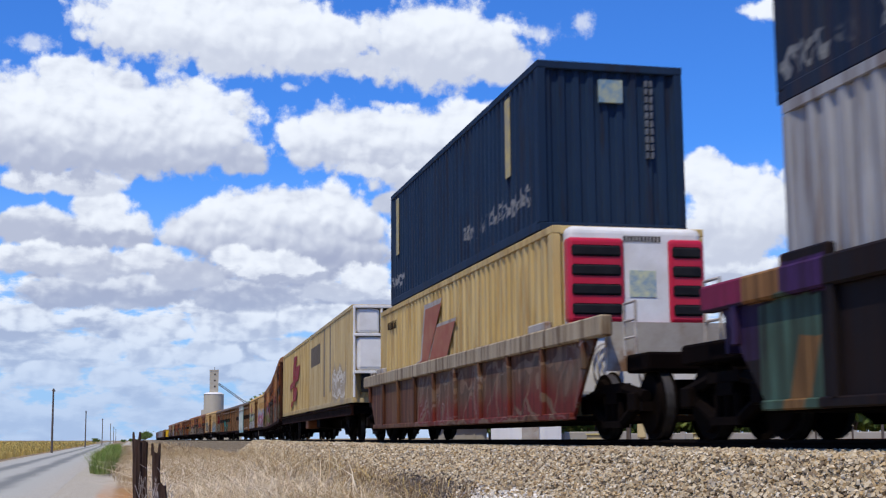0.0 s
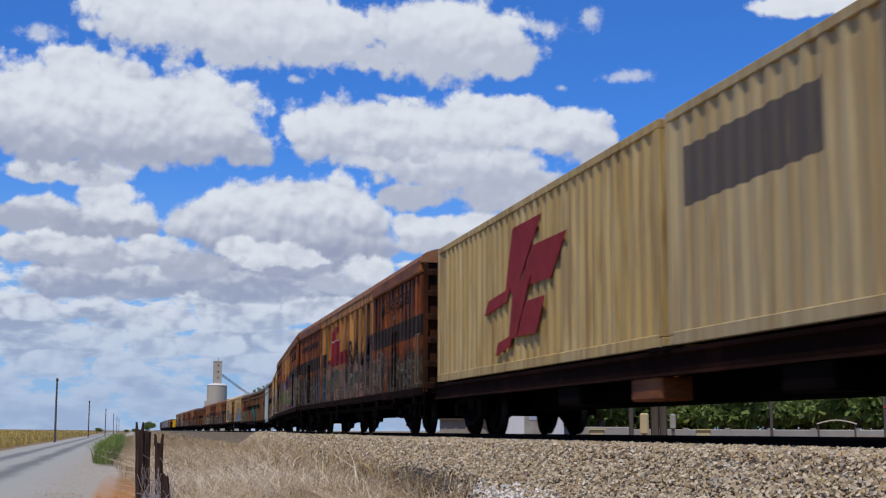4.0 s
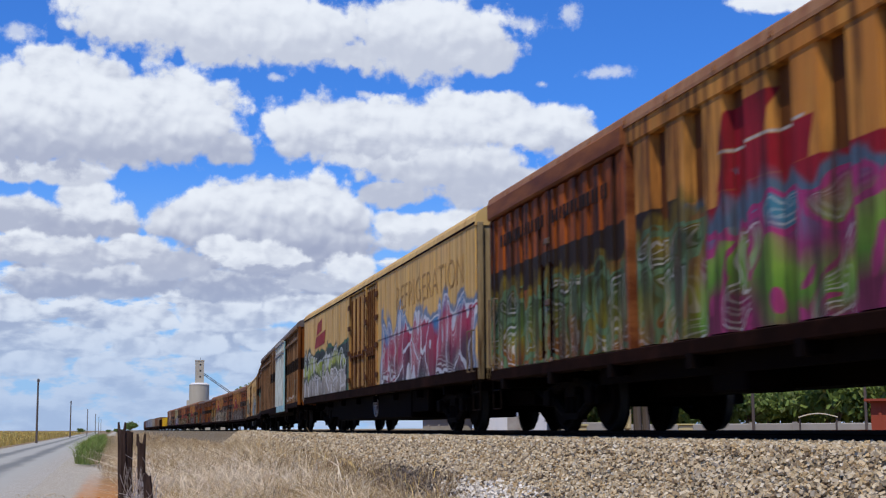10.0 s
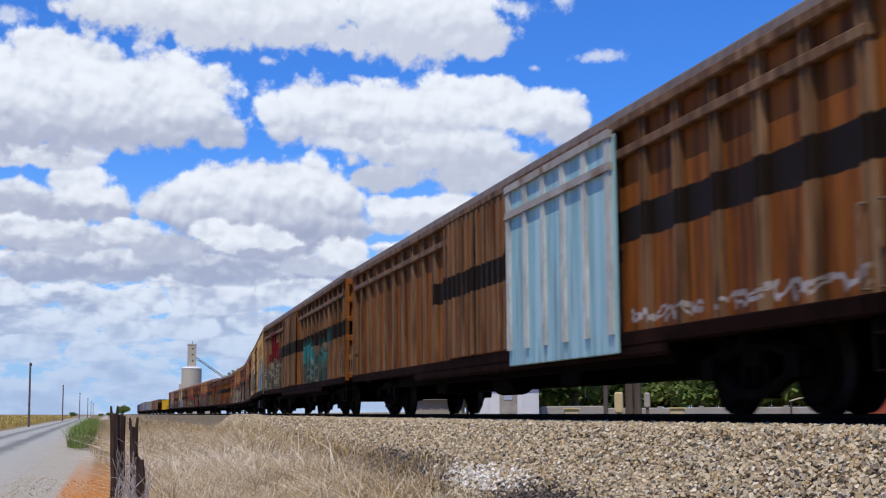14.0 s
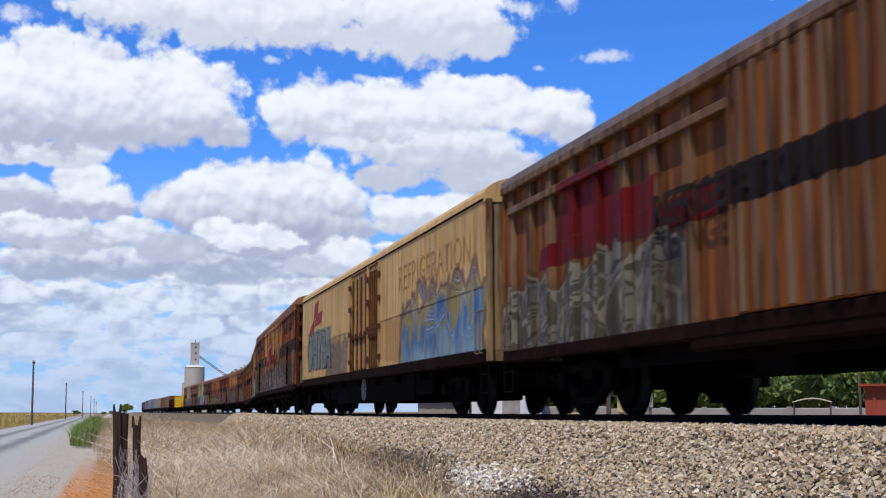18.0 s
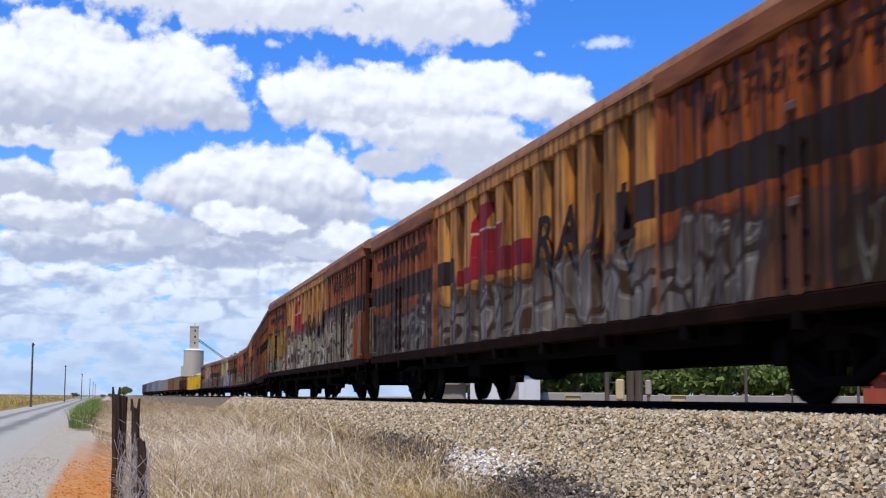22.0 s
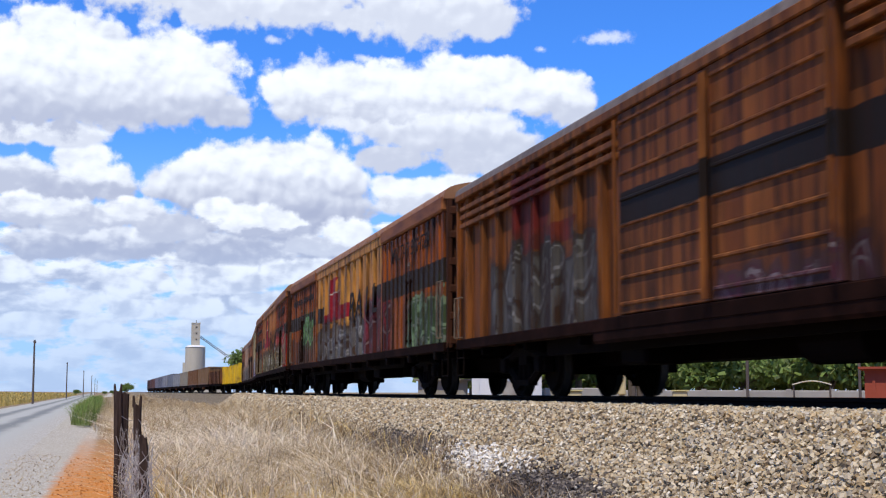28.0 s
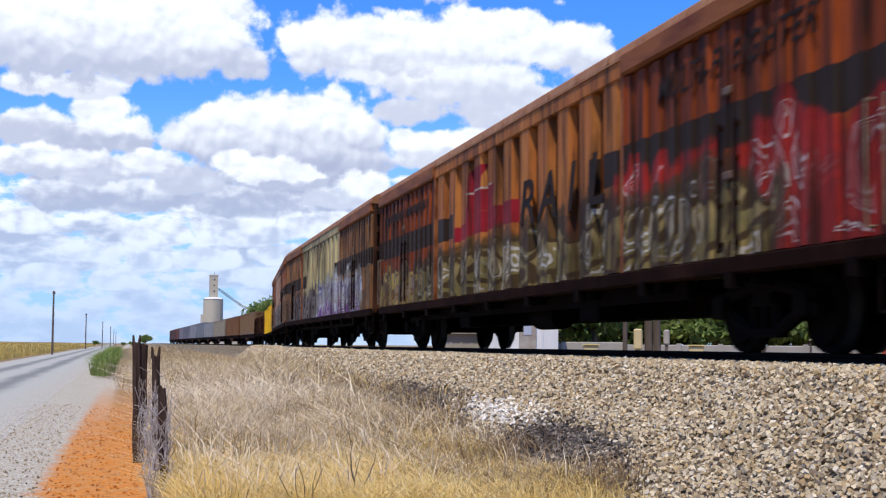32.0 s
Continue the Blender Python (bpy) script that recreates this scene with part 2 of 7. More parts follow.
# ---- materials ----
class Nodes:
    """Short ways to wire a node tree."""

    def __init__(self, tree):
        self.t = tree

    def put(self, sock, v):
        if isinstance(v, bpy.types.NodeSocket):
            self.t.links.new(v, sock)
        elif v is not None:
            sock.default_value = (*v, 1) if isinstance(v, tuple) and len(v) == 3 and sock.type == "RGBA" else v

    def math(self, op, a, b=None, c=None):
        n = self.t.nodes.new("ShaderNodeMath")
        n.operation = op
        for i, v in enumerate((a, b, c)):
            self.put(n.inputs[i], v)
        return n.outputs[0]

    def vec(self, op, a, b=None, c=None):
        n = self.t.nodes.new("ShaderNodeVectorMath")
        n.operation = op
        for i, v in enumerate((a, b, c)):
            if v is not None:
                self.put(n.inputs[i], v)
        return n.outputs[1] if op in ("LENGTH", "DOT_PRODUCT", "DISTANCE") else n.outputs[0]

    def mix(self, f, a, b, mode="MIX"):
        n = self.t.nodes.new("ShaderNodeMix")
        n.data_type, n.blend_type = "RGBA", mode
        self.put(n.inputs[0], f)
        self.put(n.inputs[6], a)
        self.put(n.inputs[7], b)
        return n.outputs[2]

    def step(self, v, lo, hi):
        n = self.t.nodes.new("ShaderNodeMapRange")
        n.interpolation_type = "SMOOTHSTEP"
        self.put(n.inputs[0], v)
        n.inputs[1].default_value, n.inputs[2].default_value = lo, hi
        return n.outputs[0]

    def noise(self, v, scale, detail=3.0, rough=0.55, lac=2.0, dist=0.0):
        n = self.t.nodes.new("ShaderNodeTexNoise")
        self.put(n.inputs["Vector"], v)
        n.inputs["Scale"].default_value, n.inputs["Detail"].default_value = scale, detail
        n.inputs["Roughness"].default_value, n.inputs["Lacunarity"].default_value = rough, lac
        n.inputs["Distortion"].default_value = dist
        return n.outputs[0]

    def voronoi(self, v, scale, feature="F1", out=0, rand=1.0):
        n = self.t.nodes.new("ShaderNodeTexVoronoi")
        n.feature = feature
        self.put(n.inputs["Vector"], v)
        n.inputs["Scale"].default_value, n.inputs["Randomness"].default_value = scale, rand
        return n.outputs[out]

    def ramp(self, f, stops, mode="LINEAR"):
        n = self.t.nodes.new("ShaderNodeValToRGB")
        n.color_ramp.interpolation = mode
        e = n.color_ramp.elements
        while len(e) < len(stops):
            e.new(0.5)
        for k, (p, c) in zip(e, stops):
            k.position, k.color = p, (*c, 1)
        self.put(n.inputs[0], f)
        return n.outputs[0]

    def bump(self, h, strength=0.3, dist=0.02):
        n = self.t.nodes.new("ShaderNodeBump")
        n.inputs["Strength"].default_value, n.inputs["Distance"].default_value = strength, dist
        self.put(n.inputs["Height"], h)
        return n.outputs[0]

    def where(self, out="Object"):
        return self.t.nodes.new("ShaderNodeTexCoord").outputs[out]

    def split(self, v):
        n = self.t.nodes.new("ShaderNodeSeparateXYZ")
        self.put(n.inputs[0], v)
        return n.outputs

    def join(self, x, y, z):
        n = self.t.nodes.new("ShaderNodeCombineXYZ")
        for i, v in enumerate((x, y, z)):
            self.put(n.inputs[i], v)
        return n.outputs[0]

    def chance(self):
        return self.t.nodes.new("ShaderNodeObjectInfo").outputs["Random"]

    def island(self):
        return self.t.nodes.new("ShaderNodeNewGeometry").outputs["Random Per Island"]


def blank(name, rough=0.7, metal=0.0):
    m = bpy.data.materials.new(name)
    m.use_nodes = True
    b = m.node_tree.nodes["Principled BSDF"]
    b.inputs["Roughness"].default_value, b.inputs["Metallic"].default_value = rough, metal
    b.inputs["Specular IOR Level"].default_value = 0.04 if rough > 0.9 else 0.09 if rough >= 0.5 else 0.4
    return m, Nodes(m.node_tree), b


def plain(name, c1, c2=None, scale=3.0, rough=0.7, metal=0.0, bump=0.15, stretch=(1, 1, 1), fine=40.0, dirt=None):
    """A surface of two close colours, blotched and grained, with worn stains of a third."""
    m, g, b = blank(name, rough, metal)
    c2 = c2 or tuple(c * 0.7 for c in c1)
    v = g.vec("MULTIPLY", g.where(), stretch)
    n1, n2 = g.noise(v, scale, 4.0), g.noise(v, fine, 2.0)
    f = g.math("MULTIPLY_ADD", n2, 0.35, g.math("MULTIPLY_ADD", n1, 1.6, -0.5))
    col = g.mix(g.step(f, 0.0, 1.0), c1, c2)
    if dirt:
        col = g.mix(g.step(g.noise(v, scale * 0.6, 5.0, 0.65), 0.52, 0.68), col, dirt)
    g.put(b.inputs["Base Color"], col)
    g.put(b.inputs["Roughness"], g.math("MULTIPLY_ADD", n1, 0.2, rough - 0.1))
    if bump:
        g.put(b.inputs["Normal"], g.bump(g.math("ADD", n2, n1), bump, 0.01))
    return m


def zone(g, y, z, y0, y1, z0, z1, soft=0.06):
    """1 inside a rectangle of the side, 0 outside."""
    a = g.math("MULTIPLY", g.step(y, y0 - soft, y0 + soft), g.step(y, y1 + soft, y1 - soft))
    b = g.math("MULTIPLY", g.step(z, z0 - soft, z0 + soft), g.step(z, z1 + soft, z1 - soft))
    return g.math("MULTIPLY", a, b)


SPRAYED = {}


def scrawl(g, col, p, y, z, n_str, *tag):
    """Adds a sprayed piece to a wagon's paint; the materials of one wagon share its node group."""
    if tag not in SPRAYED:
        tree = bpy.data.node_groups.new("sprayed_piece", "ShaderNodeTree")
        for name, kind in (("Color", "NodeSocketColor"), ("Place", "NodeSocketVector"), ("Along", "NodeSocketFloat"), ("Up", "NodeSocketFloat"), ("Wear", "NodeSocketFloat")):
            tree.interface.new_socket(name=name, in_out="INPUT", socket_type=kind)
        tree.interface.new_socket(name="Color", in_out="OUTPUT", socket_type="NodeSocketColor")
        given, out = tree.nodes.new("NodeGroupInput"), tree.nodes.new("NodeGroupOutput")
        line, fills = tag[5], tag[4]
        draw = script if min(line) > 2 * max(max(c) for c in fills) else letters
        tree.links.new(draw(Nodes(tree), *given.outputs[:5], *tag), out.inputs[0])
        SPRAYED[tag] = tree
    n = g.t.nodes.new("ShaderNodeGroup")
    n.node_tree = SPRAYED[tag]
    for sock, v in zip(n.inputs, (col, p, y, z, n_str)):
        g.put(sock, v)
    return n.outputs[0]


def script(g, col, p, y, z, n_str, y0, y1, z0, z1, fills, line, size, seed):
    """A thin hand-written scrawl in one colour: two lines of slanting loops and strokes."""
    q = g.vec("ADD", p, (seed * 2.3, seed * 1.9, seed * 5.1))
    w = g.math("SUBTRACT", g.noise(q, 1.3, 3.0, 0.6), 0.5)
    k = g.math("MULTIPLY_ADD", w, 1.2, g.math("MULTIPLY_ADD", z, 0.45, y))
    tall = z1 - z0
    out = col
    for low, rate, reach in ((0.5, 9.0, 0.3), (0.45, 14.0, 0.42)):
        wave = g.math("MULTIPLY", g.math("SINE", g.math("MULTIPLY", k, rate / size * 0.6)), g.math("MULTIPLY_ADD", g.noise(q, 2.1, 1.0), 1.1, -0.1))
        d = g.math("ABSOLUTE", g.math("SUBTRACT", z, g.math("MULTIPLY_ADD", wave, reach * tall, z0 + low * tall)))
        ink = g.math("MULTIPLY", g.step(d, 0.085 * tall, 0.05 * tall), zone(g, y, z, y0, y1, z0, z1, 0.05))
        out = g.mix(g.math("MULTIPLY", g.math("MULTIPLY", ink, 0.7), g.step(g.noise(q, 0.9, 2.0), 0.4, 0.5)), out, line)
    return out


def letters(g, col, p, y, z, n_str, y0, y1, z0, z1, fills, line, size, seed):
    """Wild sprayed letters in a row: tall swollen shapes with lobed heads, filled in shades, outlined, with thin pale
    lines along the outline, over a cloud of thinner paint in the last colour."""
    q = g.vec("ADD", p, (seed * 2.3, seed * 1.9, seed * 5.1))
    w1 = g.math("SUBTRACT", g.noise(q, 0.9, 2.0, 0.5), 0.5)
    w2 = g.math("SUBTRACT", g.noise(g.vec("ADD", q, (9, 4, 2)), 1.2, 2.0, 0.5), 0.5)
    yy, zz = g.math("MULTIPLY_ADD", w1, 1.1, g.math("MULTIPLY_ADD", z, 0.22, y)), g.math("MULTIPLY_ADD", w2, 0.7, z)
    u = g.math("MULTIPLY_ADD", yy, 1 / (0.62 * size), seed * 3.1)
    v = g.math("MULTIPLY_ADD", zz, 1 / (1.15 * size), seed * 1.7)
    at = g.join(u, v, 0.0)

    def cells(feature):
        n = g.t.nodes.new("ShaderNodeTexVoronoi")
        n.voronoi_dimensions, n.feature = "2D", feature
        g.put(n.inputs["Vector"], at)
        n.inputs["Scale"].default_value, n.inputs["Randomness"].default_value = 1.0, 0.75
        return n.outputs

    f1 = cells("F1")
    edge = g.math("MULTIPLY", cells("DISTANCE_TO_EDGE")["Distance"], 0.72 * size)
    h1, h2, h3 = g.split(f1["Color"])
    lobe = g.math("SQRT", g.math("ABSOLUTE", g.math("SINE", g.math("MULTIPLY", u, math.pi * 0.9))))
    top = g.math("MULTIPLY_ADD", g.math("MULTIPLY", lobe, h3), 0.34 * size, g.math("MULTIPLY_ADD", w2, 1.1, z1 - 0.16 * size))
    d_out = g.math("MINIMUM", g.math("SUBTRACT", top, z), g.math("SUBTRACT", zz, z0 - 0.25))
    d_out = g.math("MINIMUM", d_out, g.math("MINIMUM", g.math("SUBTRACT", yy, y0 + 0.22 * z0), g.math("SUBTRACT", y1 + 0.22 * z1, yy)))
    d = g.math("MINIMUM", g.math("MINIMUM", edge, d_out), g.math("MULTIPLY", g.math("SUBTRACT", f1["Distance"], g.math("MULTIPLY", h2, 0.2)), 0.7 * size))
    stops = [(0.1 + 0.8 * k / max(1, len(fills) - 1), c) for k, c in enumerate(fills)]
    rise = g.math("MULTIPLY", g.math("SUBTRACT", z, z0), 0.75 / (z1 - z0))
    fill = g.ramp(g.math("ADD", g.math("MULTIPLY_ADD", w1, 0.9, rise), g.math("MULTIPLY_ADD", h1, 0.3, -0.1)), stops)
    worn = g.math("MULTIPLY_ADD", g.step(n_str, 0.54, 0.7), -0.6, 0.95)
    strong = max(max(c) for c in fills) > 0.4
    halo = g.math("MULTIPLY", g.step(g.math("MULTIPLY_ADD", w2, 0.2, d_out), -0.26, -0.12), worn)
    inside = g.step(d_out, -0.01, 0.01)
    under = tuple(c * (0.5 if strong else 0.3) for c in fills[-1])
    col = g.mix(g.math("MULTIPLY", halo, 0.85 if strong else 0.45), col, under)
    ink = g.mix(0.38 if strong else 0.48, fill, (0.018, 0.012, 0.008))
    col = g.mix(g.math("MULTIPLY", g.math("MULTIPLY", g.step(d, 0.015, 0.028), inside), worn), col, ink)
    col = g.mix(g.math("MULTIPLY", g.math("MULTIPLY", g.step(d, 0.034, 0.022), g.step(d_out, -0.05, -0.035)), g.math("MULTIPLY", worn, 0.85)), col, line)
    for at_d, half, much in ((0.07, 0.007, 0.7), (0.12, 0.005, 0.45), (0.17, 0.005, 0.3)) if strong else ((0.07, 0.01, 0.6),):
        thin = g.step(g.math("ABSOLUTE", g.math("SUBTRACT", d, at_d)), half + 0.006, half)
        some = g.math("MULTIPLY", g.step(g.math("ADD", w1, h3), 0.25, 0.6), much if strong else much * 0.35)
        col = g.mix(g.math("MULTIPLY", g.math("MULTIPLY", thin, inside), some), col, PALE_SPRAY)
    return col


PALE_SPRAY = (0.6, 0.58, 0.54)


def side_paint(name, base, faded, rust, bands=(), tags=(), seed=0.0, rough=0.6, streak=0.5, grime=0.6, mark=None, reach=((-99, 99),)):
    """Old wagon paint: faded and rusted in streaks, with painted bands (y0, y1, z0, z1, colour) and
    spray-painted pieces (y0, y1, z0, z1, fills, outline, size)."""
    m, g, b = blank(name, rough)
    p = g.vec("ADD", g.where(), (0, seed * 7.3, 0))
    x, y, z = g.split(g.where())
    long_ = g.vec("MULTIPLY", p, (2.0, 3.2, 0.22))
    n_str = g.noise(long_, 2.2, 5.0, 0.6)
    n_big = g.noise(g.vec("MULTIPLY", p, (1, 0.5, 0.8)), 0.9, 4.0, 0.6)
    n_fine = g.noise(p, 28.0, 3.0, 0.6)
    n_bar = g.noise(g.vec("MULTIPLY", p, (0.4, 4.6, 0.07)), 1.2, 3.0, 0.6)
    col = g.mix(g.step(g.math("MULTIPLY_ADD", n_bar, 0.6, g.math("MULTIPLY", n_big, 0.4)), 0.42, 0.58), base, faded)
    col = g.mix(g.math("MULTIPLY", g.step(n_str, 0.50, 0.66), streak), col, rust)
    for y0, y1, z0, z1, c, *more in bands:
        slant = more[0] if more else 0.0
        wave = more[1] if len(more) > 1 else 0.0 if more else 0.06
        cover = more[2] if len(more) > 2 else 1.0
        edge = g.math("MULTIPLY_ADD", g.math("SUBTRACT", g.noise(p, 3.0 if wave < 0.1 else 0.9, 3.0), 0.5), wave, z)
        side = g.math("MULTIPLY_ADD", g.math("SUBTRACT", z, z0), slant, y) if slant else y
        k = g.math("MULTIPLY", zone(g, side, edge, y0, y1, z0 + 0.03, z1 + 0.03, 0.012), g.step(n_str, 0.75, 0.62))
        col = g.mix(g.math("MULTIPLY", k, cover), col, c)
    for i, (y0, y1, z0, z1, fills, line, size) in enumerate(tags):
        if any(y1 > a - 1 and y0 < b + 1 for a, b in reach):
            col = scrawl(g, col, g.where(), y, z, n_str, y0, y1, z0, z1, fills, line, size, (seed if mark is None else mark) + i * 3.7)
    soot = g.math("MULTIPLY", g.step(g.math("MULTIPLY_ADD", n_str, 1.9, g.math("MULTIPLY", n_big, 0.8)), 1.05, 1.7), grime)
    col = g.mix(soot, col, (0.016, 0.008, 0.005))
    col = g.mix(g.math("MULTIPLY", g.step(n_fine, 0.6, 0.8), 0.25), col, rust)
    run = g.noise(g.vec("MULTIPLY", p, (1.0, 9.0, 0.35)), 1.6, 3.0, 0.6)
    col = g.mix(g.math("MULTIPLY", g.step(run, 0.56, 0.7), 0.7 * grime), col, (0.03, 0.012, 0.006))
    g.put(b.inputs["Base Color"], col)
    g.put(b.inputs["Roughness"], g.math("MULTIPLY_ADD", n_big, 0.3, rough - 0.12))
    g.put(b.inputs["Normal"], g.bump(g.math("ADD", n_fine, n_str), 0.25, 0.008))
    return m


M_RAIL = plain("rail_steel", (0.014, 0.009, 0.007), (0.008, 0.006, 0.005), 6.0, 0.95)
# underframes and running gear: albedo sunk to near black, deep shade put into colour
M_DARK = plain("shade_black_underframe", (0.0035, 0.002, 0.0018), (0.006, 0.0035, 0.003), 2.0, 1.0, 0.0, 0.2)
M_BOGIE = plain("shade_black_cast_steel", (0.004, 0.0025, 0.002), (0.007, 0.0045, 0.0035), 5.0, 0.95)
M_TREAD = plain("worn_wheel_steel", (0.08, 0.075, 0.07), (0.04, 0.035, 0.033), 8.0, 0.5, 0.6)
M_LATCH = plain("rusted_latch_steel", (0.16, 0.11, 0.08), (0.07, 0.04, 0.025), 9.0, 0.6, 0.2)
M_GRAB = plain("worn_grab_rail", (0.2, 0.15, 0.1), (0.09, 0.055, 0.035), 7.0, 0.6)
M_RUSTBAR = plain("rusted_door_bar", (0.1, 0.04, 0.015), (0.05, 0.02, 0.009), 6.0, 0.8)
M_GALV = plain("pale_painted_rail", (0.5, 0.47, 0.42), (0.25, 0.2, 0.16), 5.0, 0.55)
M_ROOF = plain("weathered_roof_sheet", (0.25, 0.1, 0.042), (0.36, 0.19, 0.09), 2.0, 0.6, 0.1, stretch=(1, 4, 1))
M_HEADER = plain("dark_red_brown_door_rail", (0.09, 0.022, 0.008), (0.3, 0.11, 0.035), 1.2, 0.6, 0.0, stretch=(1, 0.6, 3))
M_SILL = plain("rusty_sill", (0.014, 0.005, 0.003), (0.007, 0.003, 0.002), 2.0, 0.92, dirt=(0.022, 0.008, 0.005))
M_BLACK = plain("black_lettering", (0.01, 0.007, 0.006), (0.03, 0.017, 0.01), 3.0, 0.7)
M_RED = plain("faded_red_paint", (0.3, 0.022, 0.02), (0.2, 0.018, 0.016), 3.0, 0.6)
M_WHITE = plain("white_paint", (0.78, 0.77, 0.74), (0.6, 0.58, 0.54), 2.0, 0.5)
M_GREYWHITE = plain("grey_white_paint", (0.42, 0.39, 0.34), (0.27, 0.23, 0.19), 2.0, 0.6, dirt=(0.2, 0.11, 0.06))
M_GRILLE = plain("black_grille", (0.01, 0.01, 0.012), (0.02, 0.02, 0.022), 4.0, 0.6)
M_CONC = plain("pale_concrete", (0.5, 0.45, 0.35), (0.42, 0.37, 0.28), 0.25, 0.85, bump=0.1, stretch=(1, 1, 0.25), fine=4.0)
M_POLE = plain("weathered_pole_timber", (0.09, 0.07, 0.06), (0.16, 0.13, 0.11), 2.0, 0.9, stretch=(6, 6, 0.5))
M_POST = plain("charred_fence_timber", (0.022, 0.013, 0.01), (0.085, 0.055, 0.042), 6.0, 0.9, stretch=(4, 4, 0.4), bump=0.6)
M_WIRE = plain("rusty_grey_wire", (0.3, 0.27, 0.25), (0.12, 0.08, 0.06), 10.0, 0.6, 0.3)
M_YELLOW = plain("yellow_enamel", (0.72, 0.46, 0.02), (0.55, 0.34, 0.02), 1.5, 0.5, dirt=(0.3, 0.17, 0.03))

# ---- mesh helpers ----
def link_bm(name, bm, material, parent=None, label="", smooth=False):
    me = bpy.data.meshes.new(name)
    bm.to_mesh(me)
    bm.free()
    if smooth:
        for f in me.polygons:
            f.use_smooth = True
    for m in (material if isinstance(material, (list, tuple)) else [material]):
        me.materials.append(m)
    ob = new(name, me)
    if parent:
        ob.parent = parent
    if label:
        ob["label"] = label
    return ob


def part(name, bm, material, parent, label="", smooth=False):
    """One mesh object under a thing or under a part."""
    return link_bm(name, bm, material, parent, label, smooth)


def share(name, me, parent, m=None, label=""):
    """A part that shares the mesh me."""
    ob = new(name, me)
    ob.parent = parent
    if m is not None:
        ob.matrix_basis = m
    if label:
        ob["label"] = label
    return ob


def box(bm, x0, x1, y0, y1, z0, z1, mi=0):
    v = [bm.verts.new(p) for p in ((x0, y0, z0), (x1, y0, z0), (x1, y1, z0), (x0, y1, z0), (x0, y0, z1), (x1, y0, z1), (x1, y1, z1), (x0, y1, z1))]
    for q in ((3, 2, 1, 0), (4, 5, 6, 7), (0, 1, 5, 4), (1, 2, 6, 5), (2, 3, 7, 6), (3, 0, 4, 7)):
        bm.faces.new([v[i] for i in q]).material_index = mi


def bar(bm, a, b, r, n=6, r2=None, mi=0):
    """A round rod from a to b."""
    a, b = Vector(a), Vector(b)
    q = (b - a).to_track_quat("Z", "Y")
    r2 = r if r2 is None else r2
    rings = []
    for p, rr in ((a, r), (b, r2)):
        rings.append([bm.verts.new(p + q @ Vector((math.cos(k * 2 * math.pi / n) * rr, math.sin(k * 2 * math.pi / n) * rr, 0))) for k in range(n)])
    for k in range(n):
        bm.faces.new((rings[0][k], rings[0][(k + 1) % n], rings[1][(k + 1) % n], rings[1][k])).material_index = mi
    bm.faces.new(rings[0][::-1]).material_index = mi
    bm.faces.new(rings[1]).material_index = mi


def prism(bm, pts, y0, y1, mi=0):
    """An outline of (x, z) points swept along y."""
    a = [bm.verts.new((x, y0, z)) for x, z in pts]
    b = [bm.verts.new((x, y1, z)) for x, z in pts]
    n = len(pts)
    for k in range(n):
        bm.faces.new((a[k], a[(k + 1) % n], b[(k + 1) % n], b[k])).material_index = mi
    bm.faces.new(a[::-1]).material_index = mi
    bm.faces.new(b).material_index = mi
    bmesh.ops.recalc_face_normals(bm, faces=bm.faces)


def bevelled(bm, w=0.01, seg=1):
    bmesh.ops.bevel(bm, geom=bm.edges[:], offset=w, segments=seg, affect="EDGES", profile=0.5)
    return bm


# ---- the track's line ----
TRACK_Y = np.array([-420, 40, 50, 60, 70, 80, 90, 100, 110, 120, 135, 160, 200, 300, 400, 640, 2500], float)
TRACK_X = np.array([7.28, 7.28, 7.42, 7.9, 8.7, 9.6, 10.45, 11.2, 11.85, 12.3, 12.5, 12.4, 12.0, 11.2, 10.8, 12.2, 20], float)
RAIL_Z = 1.45


def _smooth_line():
    y = np.arange(-420, 2000, 0.5)
    x = np.interp(y, TRACK_Y, TRACK_X)
    k = np.hanning(31)
    k /= k.sum()
    xs = np.convolve(np.pad(x, 15, mode="edge"), k, mode="valid")
    s = np.concatenate([[0], np.cumsum(np.hypot(np.diff(xs), np.diff(y)))])
    return xs, y, s - np.interp(0, y, s)


LINE_X, LINE_Y, LINE_S = _smooth_line()


def on_track(s):
    """The place on the track's centre line at s metres along it."""
    return Vector((np.interp(s, LINE_S, LINE_X), np.interp(s, LINE_S, LINE_Y), RAIL_Z))


def track_x(y):
    return float(np.interp(y, LINE_Y, LINE_X))


def ride(s0, s1, off=0.0):
    """The pose of a vehicle that spans s0 to s1 of the track, its own y to the rear, its origin in the middle at rail level."""
    a, b = on_track(s0 + off), on_track(s1 - off)
    return Matrix.Translation((a + b) / 2) @ pose(0, 0, 0, 0, 0, math.degrees(math.atan2(-(b.x - a.x), b.y - a.y)))


def gone(t):
    """How far the train has come by t seconds."""
    return 8.635 * t + 0.01175 * t * t - 0.5

# ---- ground ----
def ground_z(x, y):
    """Height of the land: flat by the road, a low rise of crops beyond it, a bank up to the railway."""
    z = 0.0
    fx = -8.6 - 0.0112 * y
    if x < fx:
        z += min(1.0, (fx - x) / 400) * 3.0 + min(1, (fx - x) / 3) * 0.25
    d = track_x(y) - x
    if d < 9:
        z += 0.25 * max(0, min(1, (7.0 - d) / 4)) if d > 3.2 else 0.25 + 0.65 * min(1, (3.2 - d) / 3.0)
    return z


